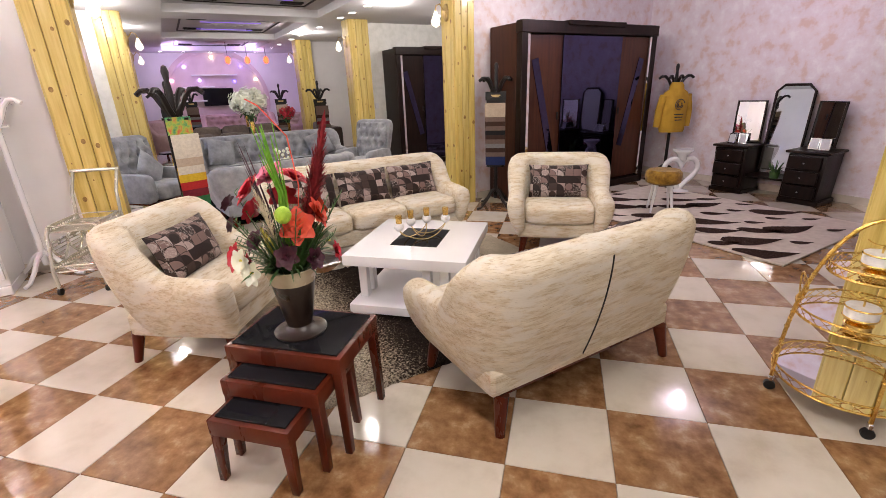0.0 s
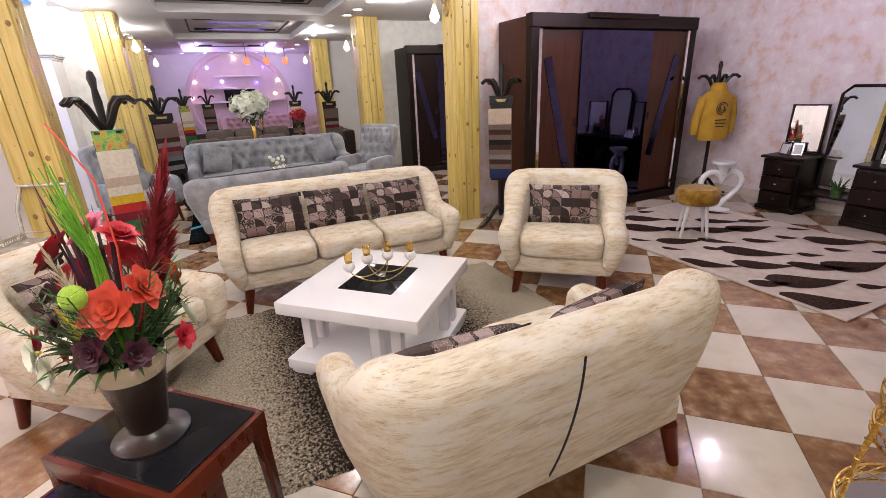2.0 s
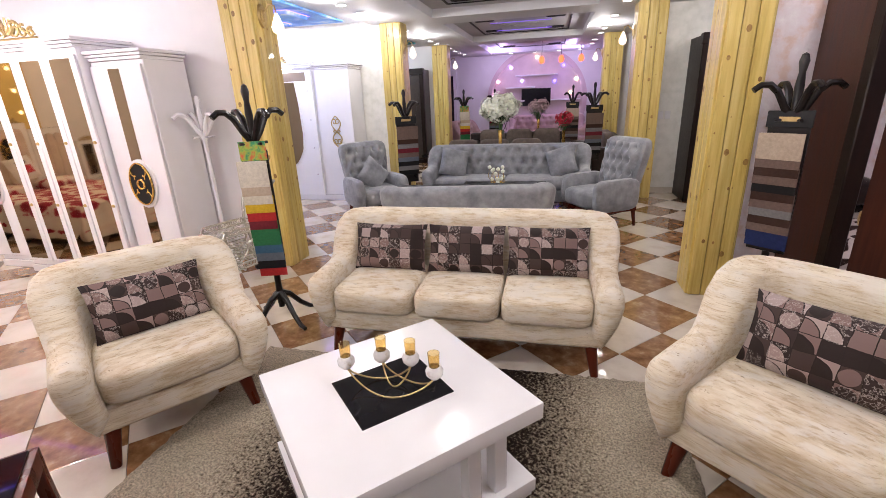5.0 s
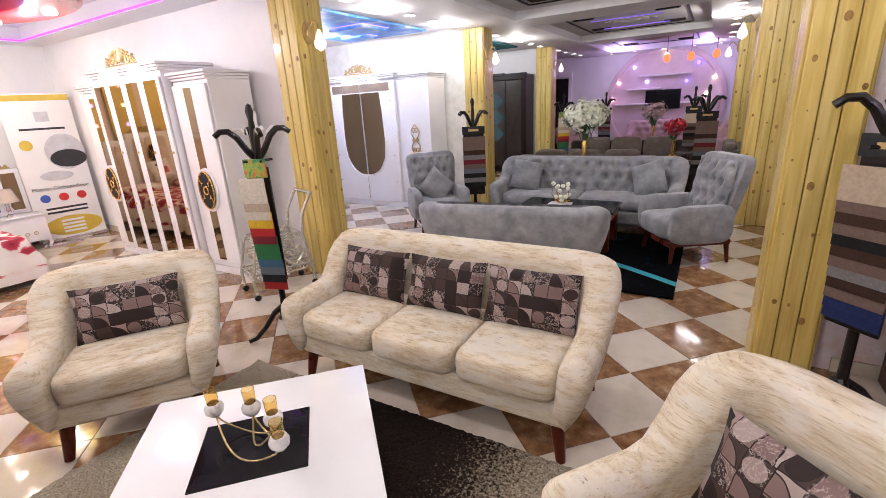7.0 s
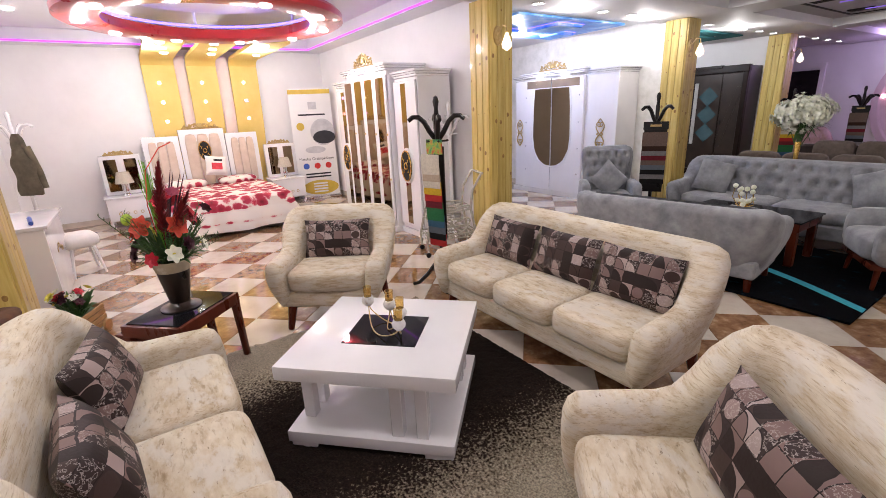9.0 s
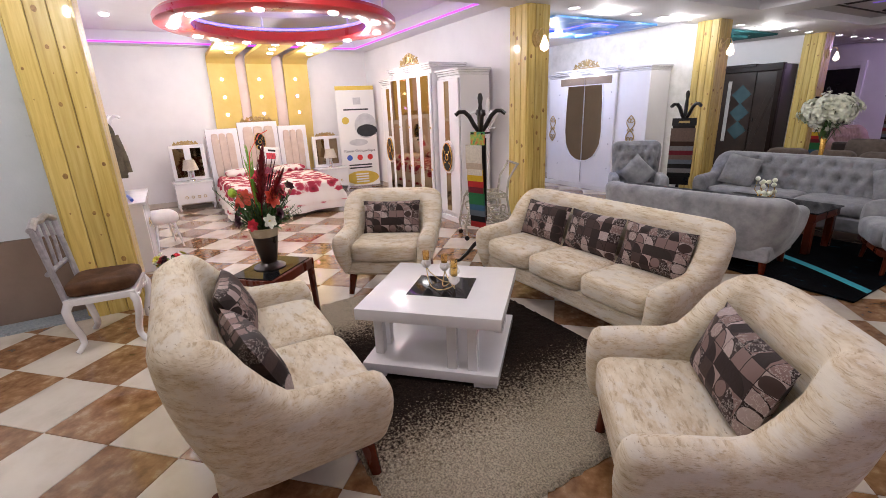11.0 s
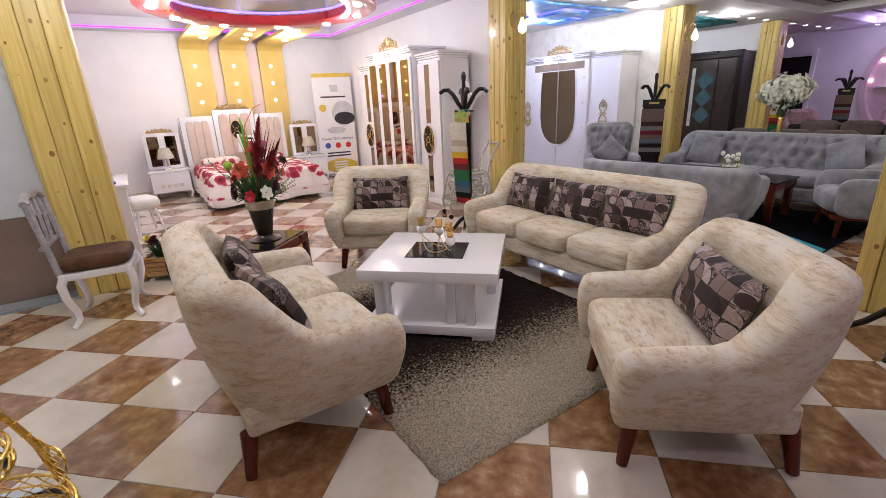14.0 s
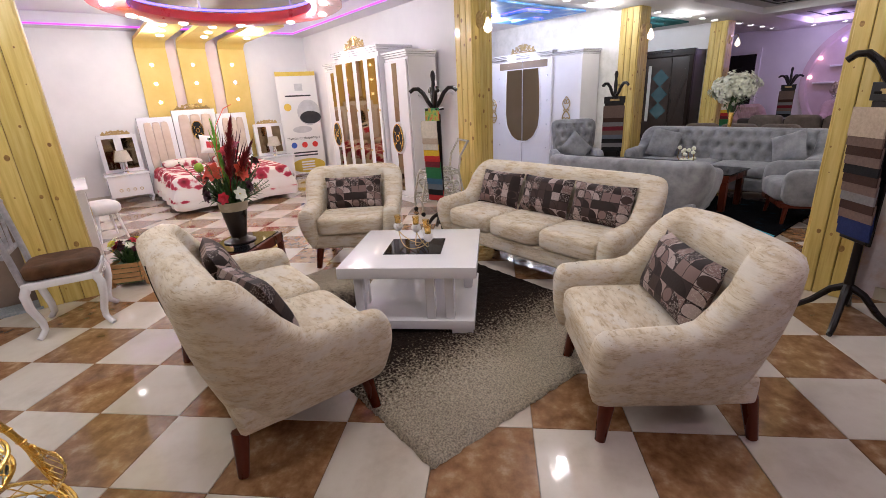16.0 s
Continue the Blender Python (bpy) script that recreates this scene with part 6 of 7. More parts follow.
# ---- grey tufted suite ----
def tufted(bm, w, h, m, nx=7, nz=3, depth=0.055, thick=0.10, curve=0.0):
    """A padded panel in the local xz plane, front at -y, dimpled in a diamond pattern."""
    gx, gz = nx * 6, nz * 8
    nodes = [((i + 0.5 * (j % 2)) / nx, (j + 0.5) / nz) for j in range(nz) for i in range(nx + 1)]
    front = []
    for i in range(gx + 1):
        row = []
        for k in range(gz + 1):
            a, b = i / gx, k / gz
            d = min(math.hypot((a - x) * nx, (b - z) * nz * 0.8) for x, z in nodes)
            y = -thick / 2 * (1 - (2 * a - 1) ** 8) * (1 - (2 * b - 1) ** 8) + depth * math.exp(-(d / 0.22) ** 2) - 0.4 * depth * min(1, d)
            cy = curve * (2 * a - 1) ** 2
            row.append(bm.verts.new(m @ Vector(((a - 0.5) * w, y - cy, (b - 0.5) * h))))
        front.append(row)
    for i in range(gx):
        for k in range(gz):
            bm.faces.new((front[i][k], front[i + 1][k], front[i + 1][k + 1], front[i][k + 1]))
    return [m @ Vector(((x - 0.5) * w, 0.0, (z - 0.5) * h)) for x, z in nodes if 0 < x < 1]


def grey_sofa(m, w, d, h, label, arm=0.60):
    ob = thing("grey_sofa", m, label, "sofa", "grey velvet suite")
    part("shell", tub(bmesh.new(), w, d, h, arm, 0.14, 0.16, 0.42), GREY_VELVET, ob)
    part("seat_frame", boxes(((0, -0.02, 0.22), (w - 0.20, d - 0.12, 0.16), 0.04, 3)), GREY_VELVET, ob)
    for i in (-1, 1):
        bm = bmesh.new()
        pillow(bm, (i * (w - 0.34) / 4, -0.06, 0.38), ((w - 0.34) / 2, d - 0.22, 0.16), 0.26, 24, 12)
        part("seat_cushion", bm, GREY_VELVET, ob)
    bm = bmesh.new()
    tufted(bm, w - 0.36, h - 0.42, pose(0, d / 2 - 0.27, 0.44 + (h - 0.44) / 2 - 0.02, -10, 0, 0), 12, 3)
    part("tufted_back", bm, GREY_VELVET, ob, "deep-buttoned back")
    for sx in (-1, 1):
        for sy in (-1, 1):
            leg(ob, sx * (w / 2 - 0.16), sy * (d / 2 - 0.14), 0.15, 0.01)
    return ob


G1 = RM(7.86, 1.42)
grey_sofa(G1, 2.42, 0.88, 0.88, "grey velvet deep-buttoned three-seat sofa")
grey_sofa(RM(5.92, 1.18, 0, 188), 1.85, 0.80, 0.74, "grey velvet two-seat sofa seen from its plain back")
for x, a in ((-0.78, 12), (0.80, -14)):
    throw(G1 @ pose(x, -0.02, 0.655, -18, 12 if x < 0 else -20, a), "grey velvet square throw cushion", GREY_VELVET, 0.42, 0.42, 0.15, "grey velvet cushions")


def grey_chair(m, label):
    ob = thing("wing_chair", m, label, "armchair", "grey velvet suite")
    bm = bmesh.new()
    pillow(bm, (0, 0.24, 0.68), (0.70, 0.14, 0.74), 0.25, 24, 12)
    for v in bm.verts:
        v.co.x *= 0.82 + 0.30 * (v.co.z - 0.3)
        v.co.y += 0.20 * (v.co.z - 0.4)
    part("backrest", bm, GREY_VELVET, ob)
    bm = bmesh.new()
    tufted(bm, 0.60, 0.58, pose(0, 0.225, 0.72, -11, 0, 0), 5, 4)
    part("tufted_back", bm, GREY_VELVET, ob, "deep-buttoned back")
    for s in (-1, 1):
        bm = bmesh.new()
        pillow(bm, (s * 0.32, -0.04, 0.42), (0.13, 0.62, 0.38), 0.35, 18, 10)
        part("arm", bm, GREY_VELVET, ob)
    bm = bmesh.new()
    pillow(bm, (0, -0.08, 0.36), (0.56, 0.62, 0.22), 0.3, 20, 10)
    part("seat", bm, GREY_VELVET, ob)
    part("seat_rail", boxes(((0, -0.03, 0.225), (0.64, 0.62, 0.05), 0.01, 2)), RED_WOOD, ob, "red wooden rail")
    for sx in (-1, 1):
        for sy in (-1, 1):
            leg(ob, sx * 0.27, sy * 0.27, 0.21, 0.02, 0.026, 0.016)
    return ob


GL, GR = RM(6.98, -0.33, 0, 44), RM(6.95, 2.70, 0, -58)
grey_chair(GL, "grey velvet buttoned wing armchair by the pine pillar")
grey_chair(GR, "grey velvet buttoned wing armchair near the dark wardrobe")
throw(GL @ pose(0.0, 0.0, 0.62, -20, 45, 0), "grey velvet square throw cushion", GREY_VELVET, 0.40, 0.40, 0.14, "grey velvet cushions")

gt = thing("coffee_table", RM(6.95, 1.47, 0.024), "dark red wooden coffee table with black glass top", "coffee table")
part("glass_top", boxes(((0, 0, 0.445), (1.10, 0.62, 0.014), 0.004, 1)), BLACK_GLASS, gt, "black glass top")
part("apron", boxes(((0, 0, 0.395), (1.06, 0.58, 0.085), 0.006, 1)), RED_WOOD, gt)
for sx in (-1, 1):
    for sy in (-1, 1):
        part("leg", boxes(((sx * 0.48, sy * 0.24, 0.178), (0.07, 0.07, 0.356), 0.006, 1)), RED_WOOD, gt)
orn = thing("ornament", RM(6.90, 1.39, 0.477), "gold wire ornament with white pearls on the glass table", "ornament")
part("base", boxes(((0, 0, 0.012), (0.26, 0.14, 0.024), 0.004, 1)), WHITE_LACQ, orn)
bm = bmesh.new()
rng = random.Random(5)
pearls = [(rng.uniform(-0.09, 0.09), rng.uniform(-0.04, 0.04), 0.06 + 0.20 * rng.random()) for _ in range(13)]
for x, y, z in pearls:
    tube(bm, [(0.3 * x, 0.3 * y, 0.02), (1.2 * x, y, 0.5 * z), (x, y, z)], 0.004, 5)
part("wires", bm, GOLD, orn, "gold wires")
for x, y, z in pearls:
    bm = bmesh.new()
    bmesh.ops.create_icosphere(bm, subdivisions=2, radius=0.026, matrix=Matrix.Translation((x, y, z)))
    part("pearl", bm, WHITEP, orn)


# ---- far end of the hall ----
BROWN_LEATHER = mat("dark_brown_leather", [(0.010, 0.004, 0.003), (0.028, 0.012, 0.009)], 8, 0.4, bump=0.1)
TAUPE_CLOTH = mat("taupe_upholstery", [(0.10, 0.075, 0.06), (0.17, 0.13, 0.11)], 12, 0.85, bump=0.2)
PINK_CLOTH = mat("dusty_pink_upholstery", [(0.42, 0.28, 0.28), (0.54, 0.38, 0.38)], 8, 0.8, bump=0.2)


def brown_sofa(m, w, label):
    ob = thing("brown_sofa", m, label, "sofa", "brown sofas")
    bm = bmesh.new()
    box(bm, (0, 0.36, 0.42), (w, 0.22, 0.66), 0.07, 3)
    part("backrest", bm, BROWN_LEATHER, ob)
    for s in (-1, 1):
        part("arm", boxes(((s * (w / 2 - 0.11), -0.02, 0.34), (0.22, 0.90, 0.50), 0.07, 3)), BROWN_LEATHER, ob)
    part("base", boxes(((0, 0.0, 0.18), (w - 0.3, 0.82, 0.20), 0.03, 2)), BROWN_LEATHER, ob)
    n = max(2, int(w / 0.7))
    for i in range(n):
        x = -(w - 0.46) / 2 + (w - 0.46) * (i + 0.5) / n
        bm = bmesh.new()
        pillow(bm, (x, -0.06, 0.36), ((w - 0.46) / n - 0.01, 0.70, 0.18), 0.3)
        part("seat_cushion", bm, TAUPE_CLOTH, ob, "taupe cushion")
        bm = bmesh.new()
        pillow(bm, (x, 0.22, 0.62), ((w - 0.46) / n - 0.02, 0.20, 0.42), 0.35)
        part("back_cushion", bm, TAUPE_CLOTH, ob, "taupe back cushion")
    for sx in (-1, 1):
        for sy in (-1, 1):
            part("foot", boxes(((sx * (w / 2 - 0.12), sy * 0.34, 0.045), (0.06, 0.06, 0.09), 0.006, 1)), BLACK_WOOD, ob)


brown_sofa(RM(9.75, 1.05, 0, 180), 2.2, "dark brown leather sofa with taupe cushions seen from behind")
brown_sofa(RM(11.6, 1.35, 0, 0), 2.3, "dark brown leather sofa with taupe cushions facing the hall")
brown_sofa(RM(10.7, 2.9, 0, -90), 1.5, "dark brown leather loveseat at the side")


def side_stand(m, h=0.62, r=0.2):
    ob = thing("side_table", m, "small round dark side table holding flowers", "side table", "flower tables")
    bm = bmesh.new()
    lathe(bm, [(0.0, h - 0.025), (r, h - 0.025), (r, h), (0.0, h)], 24)
    part("tabletop", bm, BLACK_GLASS, ob)
    bm = bmesh.new()
    lathe(bm, [(0.14, 0.0), (0.14, 0.02), (0.03, 0.05), (0.025, h - 0.06), (0.06, h - 0.03)], 16)
    part("pedestal", bm, GOLD, ob)


def flower_tree(m, petal, label, h=0.60, r=0.30, n=230):
    ob = thing("flower_arrangement", m, label, "flowers", "tall flower arrangements")
    bm = bmesh.new()
    lathe(bm, [(0.0, 0.0), (0.08, 0.0), (0.07, 0.02), (0.035, 0.05), (0.025, 0.25), (0.035, h * 0.6), (0.03, h * 0.62), (0.0, 0.3)], 14)
    part("vase", bm, GOLD, ob, "slim gold vase")
    rng = random.Random(int(r * 1000))
    bm = bmesh.new()
    for i in range(16):
        a, rr = rng.uniform(0, 6.28), rng.uniform(0.05, r * 0.8)
        tube(bm, [(0, 0, h * 0.45), (0.4 * rr * math.cos(a), 0.4 * rr * math.sin(a), h * 0.75), (rr * math.cos(a), rr * math.sin(a), h + rng.uniform(-0.05, 0.2))], 0.006, 5, 0.003)
    part("stems", bm, GREEN, ob, "green stems")
    bm = bmesh.new()
    for i in range(n):
        d = Vector((rng.gauss(0, 1), rng.gauss(0, 1), rng.gauss(0.2, 0.8))).normalized()
        c = Vector((0, 0, h + 0.06)) + Vector((d.x, d.y, d.z * 0.72)) * r * (0.55 + 0.45 * rng.random() ** 0.5) * (0.85 + 0.3 * noise.noise(d * 2.0))
        petals(bm, c, 5, rng.uniform(0.026, 0.042), 0.030, rng.uniform(15, 60), rng.uniform(0, 6), tilt_to(d))
    bl = part("blossom", bm, petal, ob, "dense cloud of blossom")
    bl["kind"] = "stuff"
    bm = bmesh.new()
    for i in range(40):
        d = Vector((rng.gauss(0, 1), rng.gauss(0, 1), rng.gauss(-0.4, 0.5))).normalized()
        blade(bm, Vector((0, 0, h)) + d * r * 0.4, Vector((0, 0, h)) + d * r * 0.95, 0.04, 0.01, 4)
    part("leaves", bm, GREEN, ob, "green leaves")


side_stand(RM(8.5, 1.27), 0.62)
flower_tree(RM(8.5, 1.27, 0.62), WHITEP, "large white blossom arrangement in a slim gold vase", 0.72, 0.34, 900)
side_stand(RM(12.6, 1.75), 0.62)
flower_tree(RM(12.6, 1.75, 0.62), PINK_CLOTH, "pink blossom arrangement in a slim gold vase", 0.60, 0.28)
side_stand(RM(10.4, 2.3), 0.6)
flower_tree(RM(10.4, 2.3, 0.6), REDP, "dark red flower arrangement in a gold vase", 0.45, 0.2, 120)
side_stand(RM(9.2, -0.05), 0.6)


def pink_sofa(m, w, label):
    ob = thing("pink_sofa", m, label, "sofa", "pink sofas")
    part("shell", tub(bmesh.new(), w, 0.85, 0.95, 0.62, 0.14, 0.16, 0.42), PINK_CLOTH, ob)
    part("seat", boxes(((0, -0.04, 0.32), (w - 0.3, 0.66, 0.24), 0.06, 3)), PINK_CLOTH, ob)
    bm = bmesh.new()
    tufted(bm, w - 0.36, 0.50, pose(0, 0.16, 0.67, -10, 0, 0), 9, 3)
    part("tufted_back", bm, PINK_CLOTH, ob, "deep-buttoned back")
    for sx in (-1, 1):
        for sy in (-1, 1):
            leg(ob, sx * (w / 2 - 0.16), sy * 0.28, 0.15, 0.01)


pink_sofa(RM(15.3, 1.9, 0, 0), 2.2, "dusty pink buttoned sofa by the end wall")
pink_sofa(RM(13.6, -0.1, 0, 60), 0.95, "dusty pink buttoned armchair")
pink_sofa(RM(14.0, 3.1, 0, -60), 0.95, "dusty pink buttoned armchair")

# arch panel, shelves, screens and lamps on the end wall
ARCH = mat("pale_pink_plaster", [(0.62, 0.48, 0.50), (0.70, 0.56, 0.58)], 3, 0.7)
bm = bmesh.new()
lathe(bm, [(0.0, 0.0), (1.55, 0.0), (1.55, 0.10), (1.42, 0.10), (1.38, 0.05), (0.0, 0.05)], 56)
bmesh.ops.transform(bm, matrix=Matrix.Translation((1.55, 16.495, 1.35)) @ Matrix.Rotation(math.pi / 2, 4, "X"), verts=bm.verts)
bmesh.ops.bisect_plane(bm, geom=bm.verts[:] + bm.edges[:] + bm.faces[:], plane_co=(0, 0, 0.0), plane_no=(0, 0, -1), clear_outer=True)
arch_ob = part("wall_arch", bm, ARCH)
arch_ob.matrix_world = RM(0, 0)
tagged(arch_ob, "round pale pink plaster arch with coloured lamps on the end wall", "wall panel", kind="structure")
for z, x0, x1 in ((1.35, 0.3, 1.2), (1.75, 0.6, 1.5), (1.35, 2.0, 2.9), (2.1, 0.9, 2.2)):
    part("shelf", boxes((((x0 + x1) / 2, 16.36, z), (x1 - x0, 0.16, 0.04), 0.004, 1)), WHITE_PAINT, arch_ob, smooth=False)
for i, (x, z) in enumerate(((1.55, 2.62), (0.75, 2.35), (2.35, 2.35), (0.35, 1.95), (2.75, 1.95), (1.1, 1.95), (2.1, 1.9), (0.2, 1.5), (2.6, 1.55))):
    bm = bmesh.new()
    bmesh.ops.create_icosphere(bm, subdivisions=2, radius=0.045, matrix=Matrix.Translation((x, 16.42, z)))
    part("spot", bm, (SMALL_WARM, SMALL_VIOLET, BLUE_LED, SMALL_PINK)[i % 4], arch_ob, "small coloured lamp")


def screen(m, w, h, label):
    ob = thing("television", m, label, "television", "wall televisions")
    part("casing", boxes(((0, 0.02, 0), (w, 0.05, h), 0.006, 1)), BLACK_RUB, ob)
    part("panel", boxes(((0, -0.007, 0), (w - 0.04, 0.006, h - 0.04))), BLACK_GLASS, ob, "black glossy panel", False)


screen(RM(16.33, 1.55, 1.45), 0.9, 0.52, "black flat television on the pink arch")
dp = thing("door_1", RM(16.47, -1.6), "dark doorway leaf in the end wall", "door", kind="structure")
part("leaf", boxes(((0, 0, 1.10), (0.95, 0.06, 2.20), 0.006, 1)), BLACK_WOOD, dp)
part("frame", boxes(((-0.53, 0, 1.13), (0.10, 0.08, 2.26)), ((0.53, 0, 1.13), (0.10, 0.08, 2.26)), ((0, 0, 2.31), (1.16, 0.08, 0.10))), WHITE_PAINT, dp, smooth=False)
d2 = thing("door_2", RM(15.0, 7.02, 0, -90), "white closed interior door", "door", kind="structure")
part("leaf", boxes(((0, 0, 1.03), (0.86, 0.05, 2.06), 0.006, 1)), WHITE_LACQ, d2)

RED_SHADE = glow("red_orange_lamp_shade", (0.9, 0.10, 0.03), 2.2)
for u, v in ((14.2, 1.75), (14.2, 2.25), (14.2, 2.75)):
    pn = thing("pendant_lamp", RM(u, v, 2.30), "small red-orange glass pendant lamp", "pendant lamp", "red pendant lamps")
    bm = bmesh.new()
    lathe(bm, [(0.0, 0.0), (0.05, 0.02), (0.075, 0.09), (0.055, 0.16), (0.02, 0.19), (0.0, 0.19)], 16)
    part("shade", bm, RED_SHADE, pn)
    bm = bmesh.new()
    tube(bm, [(0, 0, 0.19), (0, 0, 0.56)], 0.006, 6)
    part("cord", bm, BLACK_RUB, pn)


# ---- lamps on pillars and ceilings ----
CRYSTAL = glassy("clear_glass", (1, 1, 1), 0.02, 1.45, 0.15)
GLOW_DROP = glow("lit_glass_drop", (1.0, 0.86, 0.66), 1.7)


def sconce(u, v, turn):
    ob = thing("wall_lamp", RM(u, v, 2.32, turn), "gold rosette wall lamp with a lit glass drop", "wall lamp", "pillar wall lamps")
    bm = bmesh.new()
    lathe(bm, [(0.0, 0.0), (1.0, 0.0), (0.9, 0.02), (0.55, 0.02), (0.5, 0.03), (0.0, 0.035)], 24)
    bmesh.ops.transform(bm, matrix=Matrix.Translation((0, 0, 0.05)) @ Matrix.Rotation(math.pi / 2, 4, "X") @ Matrix.Diagonal((0.06, 0.10, 1, 1)), verts=bm.verts)
    part("rosette", bm, GOLD_PALE, ob)
    bm = bmesh.new()
    tube(bm, [(0, -0.03, 0.07), (0, -0.09, 0.14), (0, -0.14, 0.12), (0, -0.15, 0.06)], 0.008, 6)
    part("arm", bm, GOLD_PALE, ob)
    bm = bmesh.new()
    lathe(bm, [(0.0, -0.12), (0.045, -0.09), (0.055, -0.05), (0.035, 0.0), (0.012, 0.06), (0.0, 0.065)], 18, (0, -0.15, 0))
    part("glass_drop", bm, GLOW_DROP, ob)


for u, v in ((5.13, -0.69), (8.62, -0.47), (12.5, -0.57)):
    sconce(u, v + 0.18, 90)
for u, v in ((4.98, 3.35), (8.62, 3.345), (12.3, 3.275)):
    sconce(u, v - 0.175, -90)

ROUND_LAMP = glow("round_spot", (1, 0.96, 0.9), 12)


def round_light(u, v, z=CEIL):
    ob = thing("downlight", RM(u, v, z), "round lit recessed ceiling downlight", "downlight", "hall downlights")
    bm = bmesh.new()
    lathe(bm, [(0.075, 0.0), (0.078, -0.012), (0.062, -0.014), (0.06, 0.0)], 18)
    part("bezel", bm, CHROME, ob)
    bm = bmesh.new()
    lathe(bm, [(0.0, -0.010), (0.060, -0.010), (0.060, -0.001), (0.0, -0.001)], 18)
    part("lens", bm, ROUND_LAMP, ob)


for u in (5.75, 6.3, 6.9, 7.5, 8.05, 9.5, 10.1, 10.7, 11.3, 11.9, 13.2, 13.9, 14.6, 15.3):
    round_light(u, -0.52)
for u in (6.3, 7.0, 7.7, 8.3, 9.6, 10.4, 11.2, 12.0, 13.4, 14.4):
    round_light(u, 3.0)
for u, v in ((15.9, 0.2), (15.9, 0.8), (15.9, 1.5), (15.9, 2.2), (15.9, 2.8), (1.0, 0.5), (2.6, 0.4), (2.6, 2.6), (4.3, 1.5)):
    round_light(u, v)
for u, v in ((6.2, -1.4), (7.0, -1.3), (7.9, -1.4), (6.2, -4.5), (7.0, -5.0), (10.0, -1.4), (11.0, -1.4)):
    round_light(u, v, CEIL + 0.06)
for u, v in ((2.6, 5.4), (6.6, 4.4), (7.6, 4.6), (3.6, 4.2)):
    round_light(u, v)

SKY = mat("sky_blue_ceiling_print", [(0.04, 0.16, 0.55), (0.10, 0.32, 0.75), (0.60, 0.70, 0.80)], 2.5, 0.5, bump=0)
for u0, v0, u1, v1, c, label in ((6.0, -2.6, 8.2, -1.1, SKY, "sky-blue ceiling panel with stepped edges"), (9.9, -2.6, 11.8, -1.0, CLOTH["teal"], "turquoise ceiling panel")):
    pnl = thing("ceiling_panel", RM((u0 + u1) / 2, (v0 + v1) / 2, CEIL + 0.02), label, "ceiling panel", kind="structure")
    part("panel", boxes(((0, 0, 0), (v1 - v0, u1 - u0, 0.03), 0.004, 1)), c, pnl, smooth=False)
    for x, y, s in ((-0.35, -0.5, 0.5), (0.25, 0.1, 0.6), (-0.2, 0.65, 0.4)):
        part("step", boxes(((x, y, -0.035), (s, s * 0.9, 0.05), 0.01, 1)), c, pnl, smooth=False)
        part("led_edge", boxes(((x, y, -0.014), (s + 0.05, s * 0.9 + 0.05, 0.008))), BLUE_LED if c is SKY else TEAL_GLASS, pnl, smooth=False)
DIM_VIOLET = glow("dim_violet_led", (0.30, 0.18, 0.9), 0.4)
for u in (6.4, 7.5, 10.2, 11.3):
    bm = boxes(((1.45, u, 2.83), (1.1, 0.03, 0.012)))
    st = part("led_strip", bm, DIM_VIOLET, smooth=False)
    st.matrix_world = RM(0, 0)
    tagged(st, "short violet LED strip in the ceiling tray", "LED strip", "tray LED strips", "structure")

# switches
for u, v in ((8.835, 3.68), (8.835, 3.78)):
    sw = part("light_switch", boxes(((0, -0.006, 0), (0.075, 0.012, 0.11), 0.004, 1)), WHITE_LACQ)
    sw.matrix_world = RM(u, v, 1.2)
    tagged(sw, "white double light switch on the wall", "switch", "light switches")

# skirtings
for nm, u0, v0, u1, v1 in (("baseboard_1", 0.0, -6.098, 5.2, -6.085), ("baseboard_2", -3.0, 7.035, 4.97, 7.048), ("baseboard_3", 4.965, 3.6, 4.978, 7.03), ("baseboard_4", 8.645, -6.09, 8.658, -0.66), ("baseboard_5", 8.825, 3.6, 8.838, 7.03), ("baseboard_6", 5.185, -6.08, 5.198, -1.0)):
    wall(nm, u0, v0, u1, v1, "pale tiled skirting along the wall", TILE_CREAM, 0.09)

# ---- vanity corner ----
van = thing("vanity", RM(2.68, 6.75, 0, -90), "dark wood dressing table with three mirrors and drawers", "dressing table")
for sx in (-1, 1):
    bm = bmesh.new()
    vs = box(bm, (sx * 0.44, 0.0, 0.33), (0.40, 0.44, 0.56), 0.01, 2)
    for v in vs:
        v.co.y -= 0.05 * math.sin((v.co.z - 0.05) / 0.56 * math.pi) if v.co.y < 0 else 0
        v.co.x += sx * 0.04 * (v.co.z - 0.33)
    cb = part("drawer_cabinet", bm, DARK_WOOD, van)
    part("plinth", boxes(((sx * 0.44, 0.0, 0.03), (0.44, 0.46, 0.06), 0.01, 1)), DARK_WOOD, van)
    part("top", boxes(((sx * 0.45, -0.01, 0.635), (0.46, 0.50, 0.03), 0.008, 1)), DARK_WOOD, van)
    for k in range(3):
        dz = 0.15 + 0.175 * k
        dr = part("drawer", boxes(((sx * 0.44, -0.225 - 0.045 * math.sin(math.pi * (k + 0.6) / 3.2), dz + 0.01), (0.35, 0.03, 0.155), 0.008, 1)), DARK_WOOD, van)
        bm = bmesh.new()
        bmesh.ops.create_icosphere(bm, subdivisions=1, radius=0.014, matrix=Matrix.Translation((sx * 0.44, -0.25 - 0.045 * math.sin(math.pi * (k + 0.6) / 3.2), dz + 0.01)))
        part("knob", bm, CHROME, dr)
